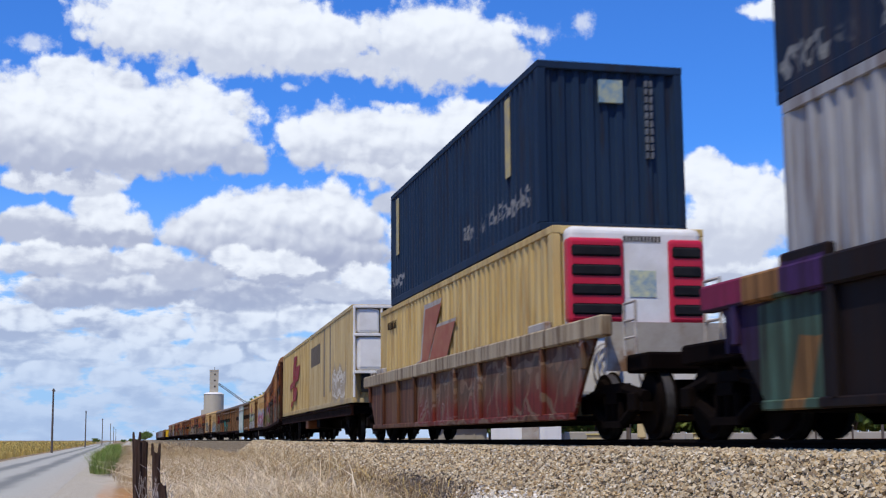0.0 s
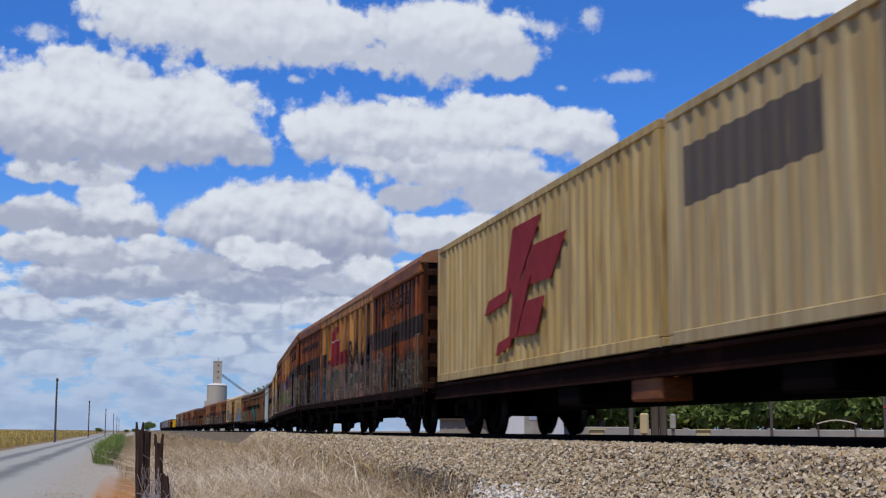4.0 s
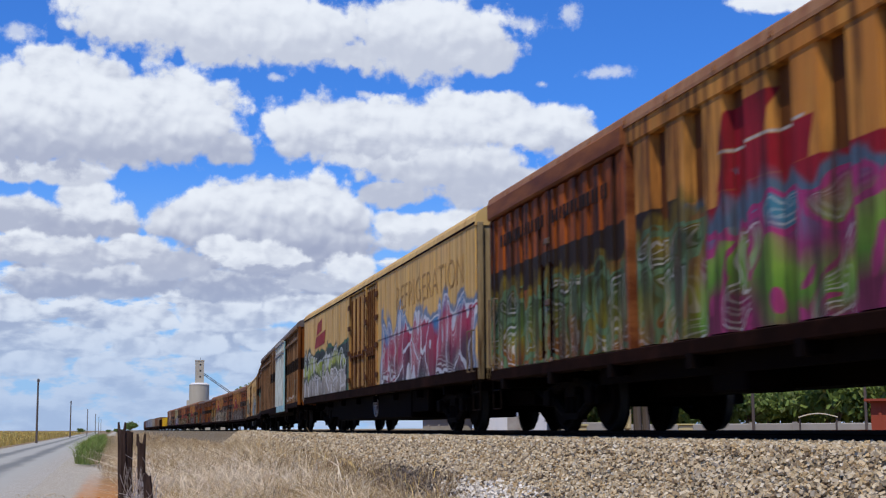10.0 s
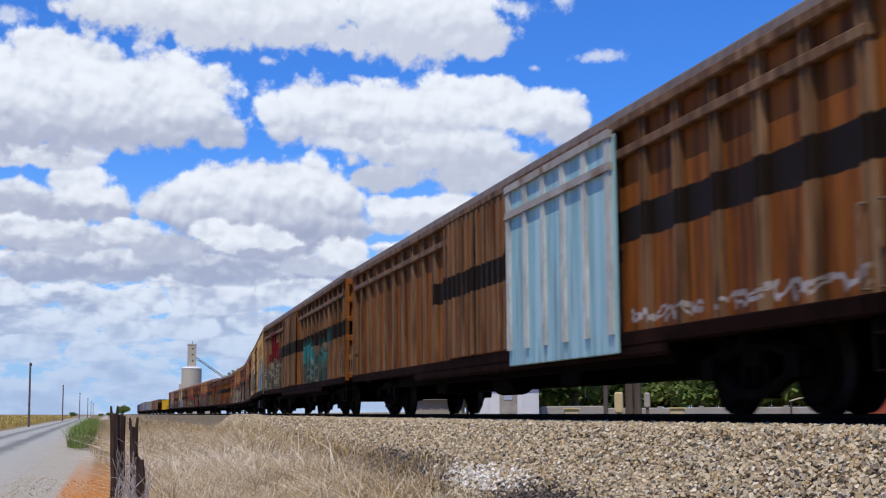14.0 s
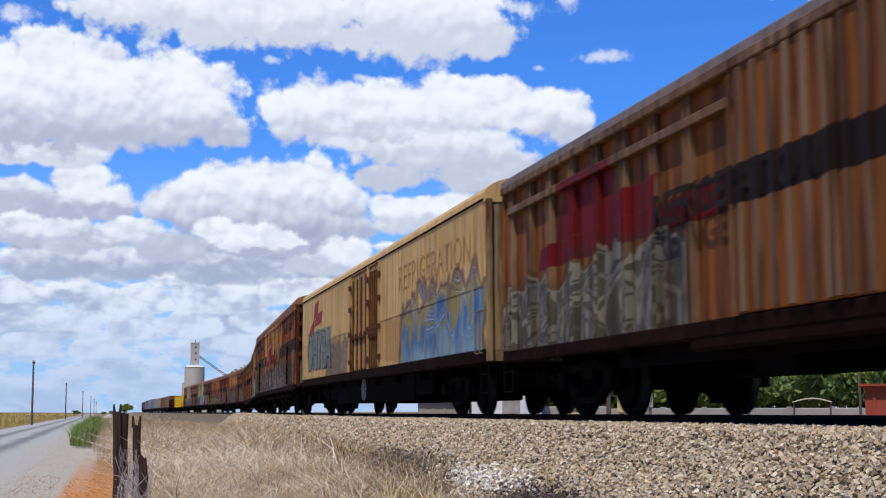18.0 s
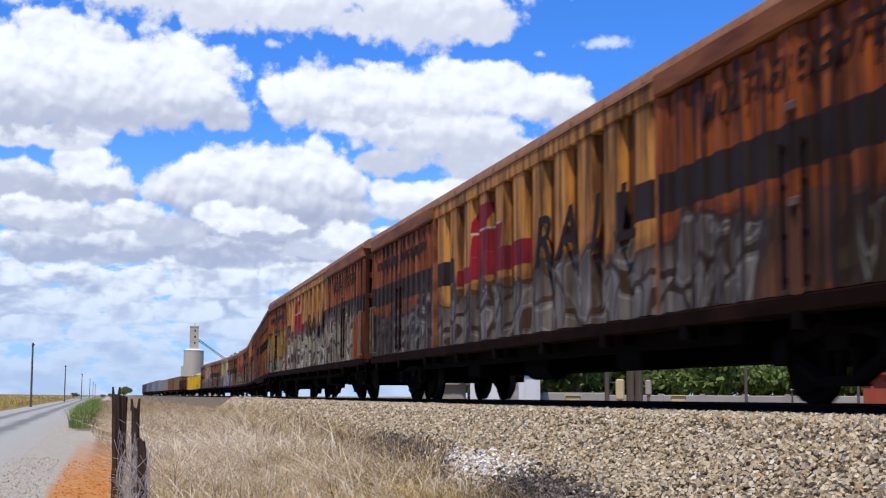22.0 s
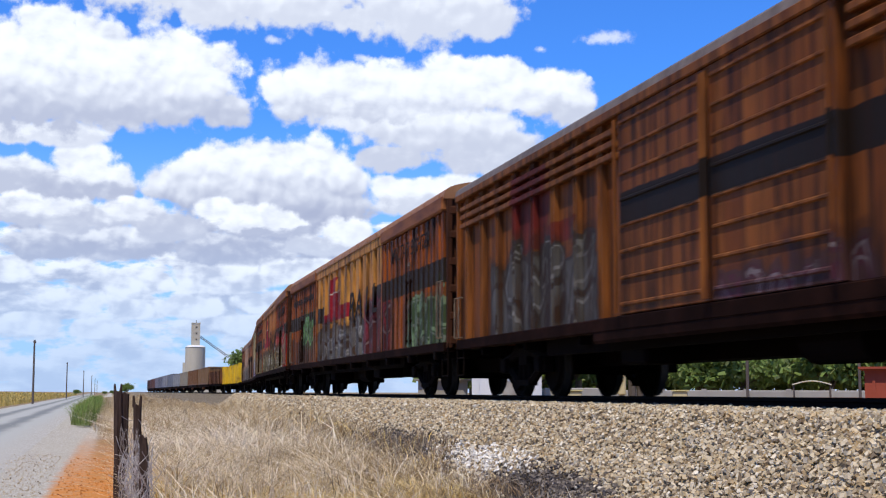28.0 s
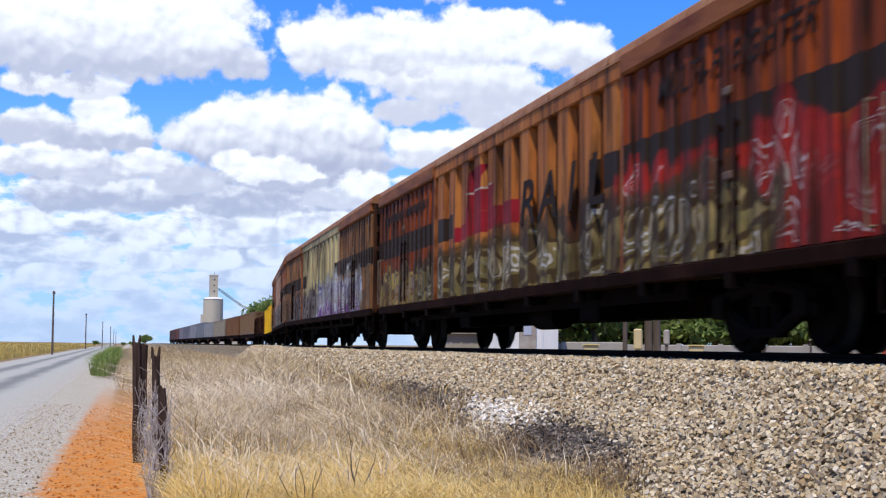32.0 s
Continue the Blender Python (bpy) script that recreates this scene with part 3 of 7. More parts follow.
def earth():
    m, g, b = blank("dry_earth", 0.95)
    p = g.where()
    x, y, z = g.split(p)
    n1, n2, n3 = g.noise(p, 0.35, 5.0, 0.6), g.noise(p, 3.0, 5.0, 0.6), g.noise(p, 35.0, 3.0, 0.6)
    straw = g.mix(g.step(n2, 0.35, 0.65), (0.34, 0.25, 0.13), (0.2, 0.14, 0.08))
    straw = g.mix(g.step(n1, 0.45, 0.62), straw, (0.24, 0.2, 0.15))
    clay = g.mix(g.step(n2, 0.35, 0.7), (0.58, 0.21, 0.04), (0.5, 0.25, 0.09))
    clay = g.mix(g.step(g.noise(p, 9.0, 5.0, 0.7), 0.48, 0.66), clay, (0.36, 0.13, 0.03))
    clay = g.mix(g.math("MULTIPLY", g.step(g.voronoi(p, 9.0), 0.3, 0.15), 0.3), clay, (0.36, 0.3, 0.24))
    wob = g.math("MULTIPLY_ADD", g.math("SUBTRACT", g.noise(p, 2.2, 4.0, 0.65), 0.5), 0.5, x)
    strip = g.math("MULTIPLY", g.step(wob, -1.02, -0.78), g.step(wob, 0.28, 0.1))
    strip = g.math("MULTIPLY", strip, g.step(g.math("MULTIPLY_ADD", n2, 30.0, y), 70.0, 30.0))
    grit = g.mix(g.step(g.voronoi(p, 22.0), 0.2, 0.6), (0.56, 0.52, 0.43), (0.36, 0.32, 0.25))
    col = g.mix(g.math("MULTIPLY", g.step(wob, -0.3, -0.6), g.step(x, -3.5, -3.0)), straw, grit)
    col = g.mix(strip, col, clay)
    burnt = g.math("MULTIPLY", g.step(g.math("MULTIPLY_ADD", n2, 1.2, wob), 3.4, 4.0), g.math("MULTIPLY", g.step(g.math("MULTIPLY_ADD", n1, 6.0, y), 30.0, 24.0), g.step(wob, 4.6, 3.8)))
    col = g.mix(g.math("MULTIPLY", g.math("MULTIPLY", burnt, g.step(n1, 0.5, 0.62)), g.step(n2, 0.4, 0.6)), col, (0.05, 0.045, 0.045))
    g.put(b.inputs["Base Color"], col)
    g.put(b.inputs["Normal"], g.bump(g.math("ADD", n3, g.math("MULTIPLY", n2, 2.0)), 0.5, 0.03))
    return m


def seal():
    m, g, b = blank("worn_bitumen_seal", 0.85)
    p = g.where()
    x, y, z = g.split(p)
    across = g.math("MULTIPLY_ADD", y, 0.0112, g.math("ADD", x, 8.15))  # metres from the far edge
    n1, n2, n3 = g.noise(g.vec("MULTIPLY", p, (1, 0.12, 1)), 0.8, 4.0), g.noise(p, 2.0, 4.0), g.noise(p, 60.0, 2.0)
    track = g.math("ABSOLUTE", g.math("SUBTRACT", g.math("ABSOLUTE", g.math("SUBTRACT", across, 3.4)), 1.0))
    col = g.mix(g.step(g.math("MULTIPLY_ADD", n1, 0.9, track), 0.5, 1.2), (0.2, 0.205, 0.185), (0.4, 0.39, 0.335))
    edge = g.math("MULTIPLY_ADD", g.math("SUBTRACT", n2, 0.5), 1.4, across)
    loose = g.math("MAXIMUM", g.step(edge, 5.2, 6.3), g.step(edge, 0.9, 0.3))
    gravel = g.mix(g.step(g.voronoi(p, 17.0), 0.25, 0.6), (0.52, 0.49, 0.41), (0.36, 0.33, 0.27))
    col = g.mix(loose, col, gravel)
    col = g.mix(g.math("MULTIPLY", g.step(n3, 0.55, 0.8), 0.35), col, (0.2, 0.19, 0.18))
    g.put(b.inputs["Base Color"], col)
    g.put(b.inputs["Normal"], g.bump(n3, 0.35, 0.01))
    return m


def crushed(name, per_island=False, single=False):
    m, g, b = blank(name, 0.9)
    p = g.where()
    if single:
        r = g.chance()
    elif per_island:
        r = g.island()
    else:
        r = g.split(g.voronoi(p, 19.0, "F1", 1))[0]
    n = g.noise(p, 14.0, 4.0, 0.6)
    col = g.ramp(r, [(0.0, (0.568, 0.464, 0.31)), (0.16, (0.396, 0.31, 0.189)), (0.34, (0.619, 0.525, 0.37)), (0.5, (0.284, 0.206, 0.12)), (0.62, (0.482, 0.344, 0.181)), (0.76, (0.688, 0.611, 0.473)), (0.9, (0.138, 0.099, 0.065)), (1.0, (0.43, 0.344, 0.232))])
    col = g.mix(g.math("MULTIPLY", g.step(n, 0.45, 0.75), 0.5), col, (0.32, 0.24, 0.15))
    # the bed is mixed darker: colours in the shade of gaps between loose stones
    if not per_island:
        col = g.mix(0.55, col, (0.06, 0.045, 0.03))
    g.put(b.inputs["Base Color"], col)
    h = n if per_island else g.math("MULTIPLY_ADD", g.voronoi(p, 19.0), -2.0, n)
    g.put(b.inputs["Normal"], g.bump(h, 0.5 if per_island else 0.9, 0.01 if per_island else 0.05))
    return m


def leafy(name, stops, rough=0.75, thinness=0.35):
    m, g, b = blank(name, rough)
    col = g.ramp(g.island(), stops)
    col = g.mix(g.math("MULTIPLY", g.step(g.noise(g.where(), 0.7, 3.0), 0.4, 0.65), 0.45), col, stops[0][1])
    g.put(b.inputs["Base Color"], col)
    thin = g.t.nodes.new("ShaderNodeBsdfTranslucent")
    g.put(thin.inputs["Color"], col)
    both = g.t.nodes.new("ShaderNodeMixShader")
    both.inputs[0].default_value = thinness
    g.t.links.new(b.outputs[0], both.inputs[1])
    g.t.links.new(thin.outputs[0], both.inputs[2])
    g.t.links.new(both.outputs[0], g.t.nodes["Material Output"].inputs["Surface"])
    return m


M_GROUND, M_ROAD, M_BALLAST, M_STONE = earth(), seal(), crushed("gap_shaded_bed_stone"), crushed("ballast_stone", True)
M_STRAW = leafy("dry_grass_blades", [(0.0, (0.8, 0.57, 0.18)), (0.3, (0.93, 0.75, 0.34)), (0.55, (0.5, 0.33, 0.1)), (0.8, (0.95, 0.81, 0.46)), (1.0, (0.32, 0.2, 0.07))])
M_GREYGRASS = leafy("grey_brown_weeds", [(0.0, (0.42, 0.286, 0.134)), (0.3, (0.622, 0.479, 0.277)), (0.5, (0.134, 0.084, 0.046)), (0.75, (0.739, 0.63, 0.42)), (1.0, (0.252, 0.16, 0.084))])
M_BURNT = leafy("burnt_stalks", [(0.0, (0.05, 0.038, 0.036)), (0.5, (0.09, 0.07, 0.06)), (0.8, (0.18, 0.135, 0.11)), (1.0, (0.025, 0.02, 0.02))])
M_CROP = leafy("ripe_crop_stalks", [(0.0, (0.52, 0.36, 0.10)), (0.5, (0.62, 0.46, 0.16)), (1.0, (0.44, 0.36, 0.1))])
M_GREEN = leafy("green_roadside_shrub", [(0.0, (0.13, 0.2, 0.04)), (0.5, (0.22, 0.31, 0.08)), (0.8, (0.3, 0.3, 0.12)), (1.0, (0.1, 0.15, 0.04))])
M_LEAF = leafy("gum_leaves", [(0.0, (0.145, 0.217, 0.051)), (0.5, (0.232, 0.304, 0.087)), (0.8, (0.102, 0.145, 0.043)), (1.0, (0.348, 0.377, 0.145))])
M_BARK = plain("gum_bark", (0.2, 0.16, 0.12), (0.1, 0.08, 0.06), 4.0, 0.9, stretch=(3, 3, 0.6))


def sheet(name, xs, ys, zf, material, kind="structure"):
    nx, ny = len(xs), len(ys)
    verts = [(x, y, zf(x, y)) for y in ys for x in xs]
    faces = [(j * nx + i, j * nx + i + 1, (j + 1) * nx + i + 1, (j + 1) * nx + i) for j in range(ny - 1) for i in range(nx - 1)]
    me = bpy.data.meshes.new(name)
    me.from_pydata(verts, [], faces)
    for f in me.polygons:
        f.use_smooth = True
    me.materials.append(material)
    return tagged(new(name, me), kind=kind)


gx = [-2500, -1500, -800, -400, -200, -100, -60, -40, -28, -20, -16, -13, -11, -10, -9, -8, -5, -2, -1.2, -0.6] + [0.5 * k for k in range(35)] + [18, 22, 30, 50, 90, 180, 400, 900, 2500]
gy = [-4000, -1500, -500, -200, -60, -30, -10] + [i * 1.0 for i in range(0, 40)] + [40 + 4 * i for i in range(40)] + [210, 240, 280, 340, 420, 540, 700, 1000, 1500, 2500, 4000]
ground = sheet("ground", gx, gy, ground_z, M_GROUND)
tagged(ground, "dry pale earth and stubble ground under a summer sky", "ground")
road = sheet("road", [0, 0.02, 1.5, 3, 4.5, 6, 6.48, 6.5], gy, lambda x, y: 0.0, M_ROAD)
for v in road.data.vertices:
    e = min(v.co.x, 6.5 - v.co.x)
    v.co.z = -0.004 if e < 0.01 else 0.005 + 0.01 * min(e, 3)
    v.co.x = v.co.x - 8.15 - 0.0112 * v.co.y
for f in road.data.polygons:
    f.use_smooth = False
tagged(road, "worn pale grey sealed country road with gravel edges", "road")


def along_track(name, prof, material, y0=-400, y1=900, step=2.0):
    """An open outline of (x from the centre line, z from rail level) swept along the track."""
    ys = list(np.arange(y0, 140, step)) + list(np.arange(140, y1, 12.0))
    n = len(prof)
    verts = [(track_x(y) + px, y, RAIL_Z + pz) for y in ys for px, pz in prof]
    faces = [(j * n + i, j * n + i + 1, (j + 1) * n + i + 1, (j + 1) * n + i) for j in range(len(ys) - 1) for i in range(n - 1)]
    me = bpy.data.meshes.new(name)
    me.from_pydata(verts, [], faces)
    me.materials.append(material)
    return tagged(new(name, me), kind="structure")


SHOULDER = [(-3.35, -1.35), (-3.05, -1.1), (-1.85, -0.17), (-1.3, -0.14), (1.3, -0.14), (1.85, -0.17), (3.2, -0.9), (3.6, -1.2)]
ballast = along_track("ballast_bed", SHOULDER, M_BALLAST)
tagged(ballast, "pale crushed stone ballast bank under the railway track", "ballast")
for side in (-1, 1):
    r = along_track("rail", [(side * 0.7525 + a, b) for a, b in ((-0.07, -0.165), (-0.07, -0.15), (-0.012, -0.13), (-0.012, -0.04), (-0.036, -0.03), (-0.036, -0.003), (0, 0), (0.036, -0.003), (0.036, -0.03), (0.012, -0.04), (0.012, -0.13), (0.07, -0.15), (0.07, -0.165))], M_RAIL)
    tagged(r, "rusty steel running rail on the ballast", "rail", group="running rails")
bm = bmesh.new()
box(bm, -1.25, 1.25, -0.115, 0.115, -0.36, -0.11)
ME_SLEEPER = bpy.data.meshes.new("sleeper")
bevelled(bm, 0.015).to_mesh(ME_SLEEPER)
bm.free()
ME_SLEEPER.materials.append(M_POLE)
for k in range(90):
    y = 4 + k * 0.68
    share("sleeper", ME_SLEEPER, ballast, Matrix.Translation((track_x(y), y, RAIL_Z - 0.02)))


# ---- loose stone, grass and crops ----
def mesh_of(name, verts, quads, material, tris=None):
    """A mesh of four-cornered (and three-cornered) faces from arrays."""
    me = bpy.data.meshes.new(name)
    loops = quads.reshape(-1)
    starts = np.arange(len(quads)) * 4
    if tris is not None:
        starts = np.concatenate([starts, len(loops) + np.arange(len(tris)) * 3])
        loops = np.concatenate([loops, tris.reshape(-1)])
    me.vertices.add(len(verts))
    me.vertices.foreach_set("co", verts.astype(np.float32).reshape(-1))
    me.loops.add(len(loops))
    me.loops.foreach_set("vertex_index", loops.astype(np.int32))
    me.polygons.add(len(starts))
    me.polygons.foreach_set("loop_start", starts.astype(np.int32))
    me.update(calc_edges=True)
    me.validate()
    me.polygons.foreach_set("use_smooth", np.zeros(len(me.polygons), bool))
    me.materials.append(material)
    return me


CUBE_V = np.array([(-1, -1, -1), (1, -1, -1), (1, 1, -1), (-1, 1, -1), (-1, -1, 1), (1, -1, 1), (1, 1, 1), (-1, 1, 1)], float)
CUBE_F = np.array([(3, 2, 1, 0), (4, 5, 6, 7), (0, 1, 5, 4), (1, 2, 6, 5), (2, 3, 7, 6), (3, 0, 4, 7)])


def turns_of(rng, n):
    q = rng.normal(size=(n, 4))
    q /= np.linalg.norm(q, axis=1)[:, None]
    w, x, y, z = q.T
    return np.stack([1 - 2 * (y * y + z * z), 2 * (x * y - z * w), 2 * (x * z + y * w), 2 * (x * y + z * w), 1 - 2 * (x * x + z * z), 2 * (y * z - x * w), 2 * (x * z - y * w), 2 * (y * z + x * w), 1 - 2 * (x * x + y * y)], 1).reshape(n, 3, 3)


def stones(name, at, size, rng, material):
    """Angular broken stones at the places given."""
    n = len(at)
    v = CUBE_V[None] * rng.uniform(0.55, 1.0, (n, 8, 3)) * (size[:, None] * rng.uniform(0.6, 1.1, (n, 3)))[:, None, :]
    v = np.einsum("nij,nkj->nki", turns_of(rng, n), v) + at[:, None, :]
    f = CUBE_F[None] + (np.arange(n) * 8)[:, None, None]
    return mesh_of(name, v.reshape(-1, 3), f.reshape(-1, 4), material)


def bank_z(dx):
    return RAIL_Z + np.interp(dx, [p[0] for p in SHOULDER], [p[1] for p in SHOULDER])


rng = np.random.default_rng(5)
spots, sizes = [], []
for y0, y1, dens, big in ((-8, 7.5, 160, 0.034), (7.5, 15, 1350, 0.0215), (15, 24, 950, 0.024), (24, 36, 520, 0.03), (36, 60, 150, 0.045), (60, 120, 40, 0.07)):
    n = int((y1 - y0) * 3.0 * dens)
    y = rng.uniform(y0, y1, n)
    dx = rng.uniform(-4.0, -0.95, n)
    keep = rng.uniform(size=n) < np.interp(dx, [-4.0, -3.5, -3.15, -2.9], [0.02, 0.1, 0.5, 1.0])
    y, dx = y[keep], dx[keep]
    x = np.interp(y, LINE_Y, LINE_X) + dx
    spots.append(np.stack([x, y, bank_z(dx) + rng.uniform(-0.018, 0.045, len(y))], 1))
    sizes.append(rng.uniform(0.6, 1.25, len(y)) * big)
spots, sizes = np.concatenate(spots), np.concatenate(sizes)
near = np.argsort(np.abs(spots[:, 1] - 11.0) + 3 * np.abs(spots[:, 0] - 4.6))[:300]
rest = np.ones(len(spots), bool)
rest[near] = False
def burnt_depth(x, y):
    """How far from the heart of the two burnt places, 1 at their rim."""
    return np.minimum(np.hypot((x - 4.5) / 0.4, (y - 22.0) / 4.4), np.hypot((x - 4.38) / 0.3, (y - 13.6) / 2.3))


pale = np.hypot((spots[:, 0] - 4.62) / 0.22, (spots[:, 1] - 16.8) / 2.8) + rng.uniform(-0.1, 1.0, len(spots)) < 1
M_PALESTONE = leafy("bleached_stone", [(0.0, (0.68, 0.62, 0.53)), (0.5, (0.8, 0.75, 0.67)), (0.8, (0.5, 0.44, 0.36)), (1.0, (0.62, 0.55, 0.45))], 0.9, 0.0)
tagged(new("bleached_stones", stones("bleached_stones", spots[rest & pale], sizes[rest & pale], rng, M_PALESTONE)), "patch of whiter bleached stones on the bank", "stones", kind="stuff")
rest &= ~pale
sooty = burnt_depth(spots[:, 0], spots[:, 1]) + rng.uniform(-0.2, 0.5, len(spots)) < 1
M_SOOTSTONE = leafy("sooted_stone", [(0.0, (0.05, 0.042, 0.04)), (0.4, (0.12, 0.1, 0.085)), (0.7, (0.3, 0.25, 0.2)), (1.0, (0.08, 0.065, 0.06))], 0.9, 0.0)
tagged(new("sooted_stones", stones("sooted_stones", spots[rest & sooty], sizes[rest & sooty], rng, M_SOOTSTONE)), "fire-blackened stones at the foot of the bank", "stones", kind="stuff")
rest &= ~sooty
tagged(new("ballast_stones", stones("ballast_stones", spots[rest], sizes[rest], rng, M_STONE)), "loose pale and tan crushed stones on the railway bank", "stones", kind="stuff")
M_ONESTONE = crushed("single_ballast_stone", True, True)
one = [stones("stone", np.zeros((1, 3)), np.array([0.0225]), rng, M_ONESTONE) for _ in range(8)]
for k, i in enumerate(near):
    share("stone", one[k % 8], ballast, Matrix.Translation(spots[i]) @ pose(0, 0, 0, 0, 0, k * 47 % 360))


def blades(name, at, tall, wide, rng, material, lean=0.5, bend=0.5):
    """Grass blades or stalks: narrow, bent, tapering to a point."""
    n = len(at)
    a = rng.uniform(0, 2 * np.pi, n)
    d = np.stack([np.cos(a), np.sin(a), np.zeros(n)], 1) * (rng.uniform(0.05, 1, n) * lean)[:, None]
    side_ = np.stack([np.cos(a + 1.3), np.sin(a + 1.3) * 0.4, np.zeros(n)], 1)
    up = np.array([0, 0, 1.0])
    h, w = tall[:, None], wide[:, None]
    mid = at + h * 0.55 * (up + d * 0.6)
    tip = at + h * (up * (1 - bend * 0.25) + d * (1 + bend))
    v = np.stack([at - side_ * w, at + side_ * w, mid + side_ * w * 0.7, mid - side_ * w * 0.7, tip], 1)
    base = (np.arange(n) * 5)[:, None]
    return mesh_of(name, v.reshape(-1, 3), base + np.array([[0, 1, 2, 3]]), material, base + np.array([[3, 2, 4]]))


def meadow(name, bands, material, rng, mask=None, label="", lean=0.5, patch=2.0):
    at, tall, wide = [], [], []
    for x0, x1, y0, y1, dens, h, w in bands:
        n = int((x1 - x0) * (y1 - y0) * dens)
        x, y = rng.uniform(x0, x1, n), rng.uniform(y0, y1, n)
        k = np.array([noise.noise((p * patch * 0.35, q * patch * 0.3, 3.1)) for p, q in zip(x, y)])
        keep = rng.uniform(size=n) < np.clip(0.75 + k * 1.2, 0.1, 1.0)
        if mask is not None:
            keep &= mask(x, y, rng)
        x, y, k = x[keep], y[keep], k[keep]
        z = np.maximum(np.array([ground_z(p, q) for p, q in zip(x, y)]), bank_z(x - np.interp(y, LINE_Y, LINE_X)))
        at.append(np.stack([x, y, z - 0.02], 1))
        tall.append(h * rng.uniform(0.45, 1.15, len(x)) * (1 + 0.6 * k))
        wide.append(w * rng.uniform(0.6, 1.3, len(x)))
    me = blades(name, np.concatenate(at), np.concatenate(tall), np.concatenate(wide), rng, material, lean)
    return tagged(new(name, me), label, "grass", kind="stuff")


def not_bank(x, y, rng):
    c = np.interp(y, LINE_Y, LINE_X)
    return c - x > np.where(y < 18, 2.9, 2.5) + rng.exponential(0.3, len(x)) * np.where(y < 26, 1.0, 0.4)


def thin_right(x, y, rng):
    """Straw thins out where the ground was burnt."""
    burnt = burnt_depth(x, y) < 1
    return not_bank(x, y, rng) & (rng.uniform(size=len(x)) < np.where(burnt, 0.15, np.clip(1.0 - (x - 2.7) * 0.45, 0.35, 1.0)))


meadow("dry_grass", [(0.35, 4.3, -10, 8.5, 170, 0.22, 0.006), (0.35, 3.9, 8.5, 15, 1900, 0.28, 0.0055), (0.35, 4.7, 15, 28, 560, 0.34, 0.008), (0.3, 4.7, 28, 55, 110, 0.4, 0.012)], M_STRAW, rng, thin_right, "dry golden grass between the fence and the railway bank", 1.5)
M_BROWNGRASS = leafy("brown_dead_weeds", [(0.0, (0.252, 0.16, 0.084)), (0.3, (0.42, 0.302, 0.176)), (0.5, (0.084, 0.055, 0.038)), (0.75, (0.554, 0.437, 0.294)), (1.0, (0.151, 0.092, 0.059))])
meadow("brown_weeds", [(2.7, 4.5, 10.5, 16, 620, 0.3, 0.0065), (2.9, 4.9, 16, 30, 260, 0.4, 0.009)], M_BROWNGRASS, rng, not_bank, "brown broken weeds at the foot of the railway bank", 1.9)
meadow("dry_weeds", [(0.6, 4.8, 15.5, 30, 330, 0.5, 0.009), (2.6, 4.6, 11, 15.5, 240, 0.36, 0.008), (0.3, 4.9, 30, 60, 140, 0.82, 0.015), (0.2, 7.0, 60, 130, 55, 0.6, 0.016), (-0.2, 9.0, 130, 420, 3, 0.5, 0.06)], M_GREYGRASS, rng, thin_right, "tall grey-brown dead weeds beside the railway", 1.5)

M_PALESTALK = leafy("bleached_stalks", [(0.0, (0.78, 0.66, 0.46)), (0.5, (0.92, 0.84, 0.68)), (0.8, (0.5, 0.36, 0.22)), (1.0, (0.85, 0.72, 0.5))])
meadow("bleached_stalks", [(0.5, 4.3, 11, 15, 80, 0.5, 0.006), (0.5, 4.3, 15, 24, 190, 0.58, 0.0075), (0.4, 4.3, 24, 48, 120, 0.8, 0.013)], M_PALESTALK, rng, thin_right, "pale bleached bent stalks standing above the dry grass", 1.9)


def burnt_patch(x, y, rng):
    return rng.uniform(size=len(x)) < np.clip(1.25 - burnt_depth(x, y), 0, 1) ** 1.3


meadow("burnt_stalks", [(3.8, 5.1, 10.5, 27.0, 1300, 0.085, 0.007)], M_BURNT, rng, burnt_patch, "blackened burnt stalks at the foot of the bank", 1.6)


n = 1300
y = 11.5 + 22 * rng.uniform(size=n) ** 1.6
x = rng.uniform(-1.9, -0.75, n) - 0.0112 * y
tagged(new("road_gravel", stones("road_gravel", np.stack([x, y, np.full(n, 0.008)], 1), rng.uniform(0.005, 0.016, n), rng, M_STONE)), "loose gravel on the road shoulder", "gravel", kind="stuff")
n = 700
y = 11.5 + 20 * rng.uniform(size=n) ** 1.6
x = rng.uniform(-0.85, 0.12, n)
M_CLOD = leafy("orange_clay_crumbs", [(0.0, (0.5, 0.17, 0.03)), (0.5, (0.62, 0.28, 0.08)), (0.8, (0.34, 0.12, 0.03)), (1.0, (0.55, 0.38, 0.22))], 0.95, 0.0)
tagged(new("clay_crumbs", stones("clay_crumbs", np.stack([x, y, np.full(n, 0.005)], 1), rng.uniform(0.006, 0.02, n), rng, M_CLOD)), "crumbs of orange clay on the bare verge", "clay", kind="stuff")


def verge_edge(x, y, rng):
    """Grass comes in ragged where the bare clay ends."""
    return rng.uniform(size=len(x)) < np.clip((y - 26 - (0.4 - x) * 20) / 22, 0, 1)


meadow("verge_grass", [(-1.0, 0.4, 24, 48, 110, 0.25, 0.007), (-1.5, 0.5, 48, 130, 50, 0.35, 0.014), (-3.5, 0.3, 130, 300, 6, 0.4, 0.04)], M_GREYGRASS, rng, verge_edge, "thin dry grass along the road verge")


def beyond_road(x, y, rng):
    return x < -8.5 - 0.0112 * y


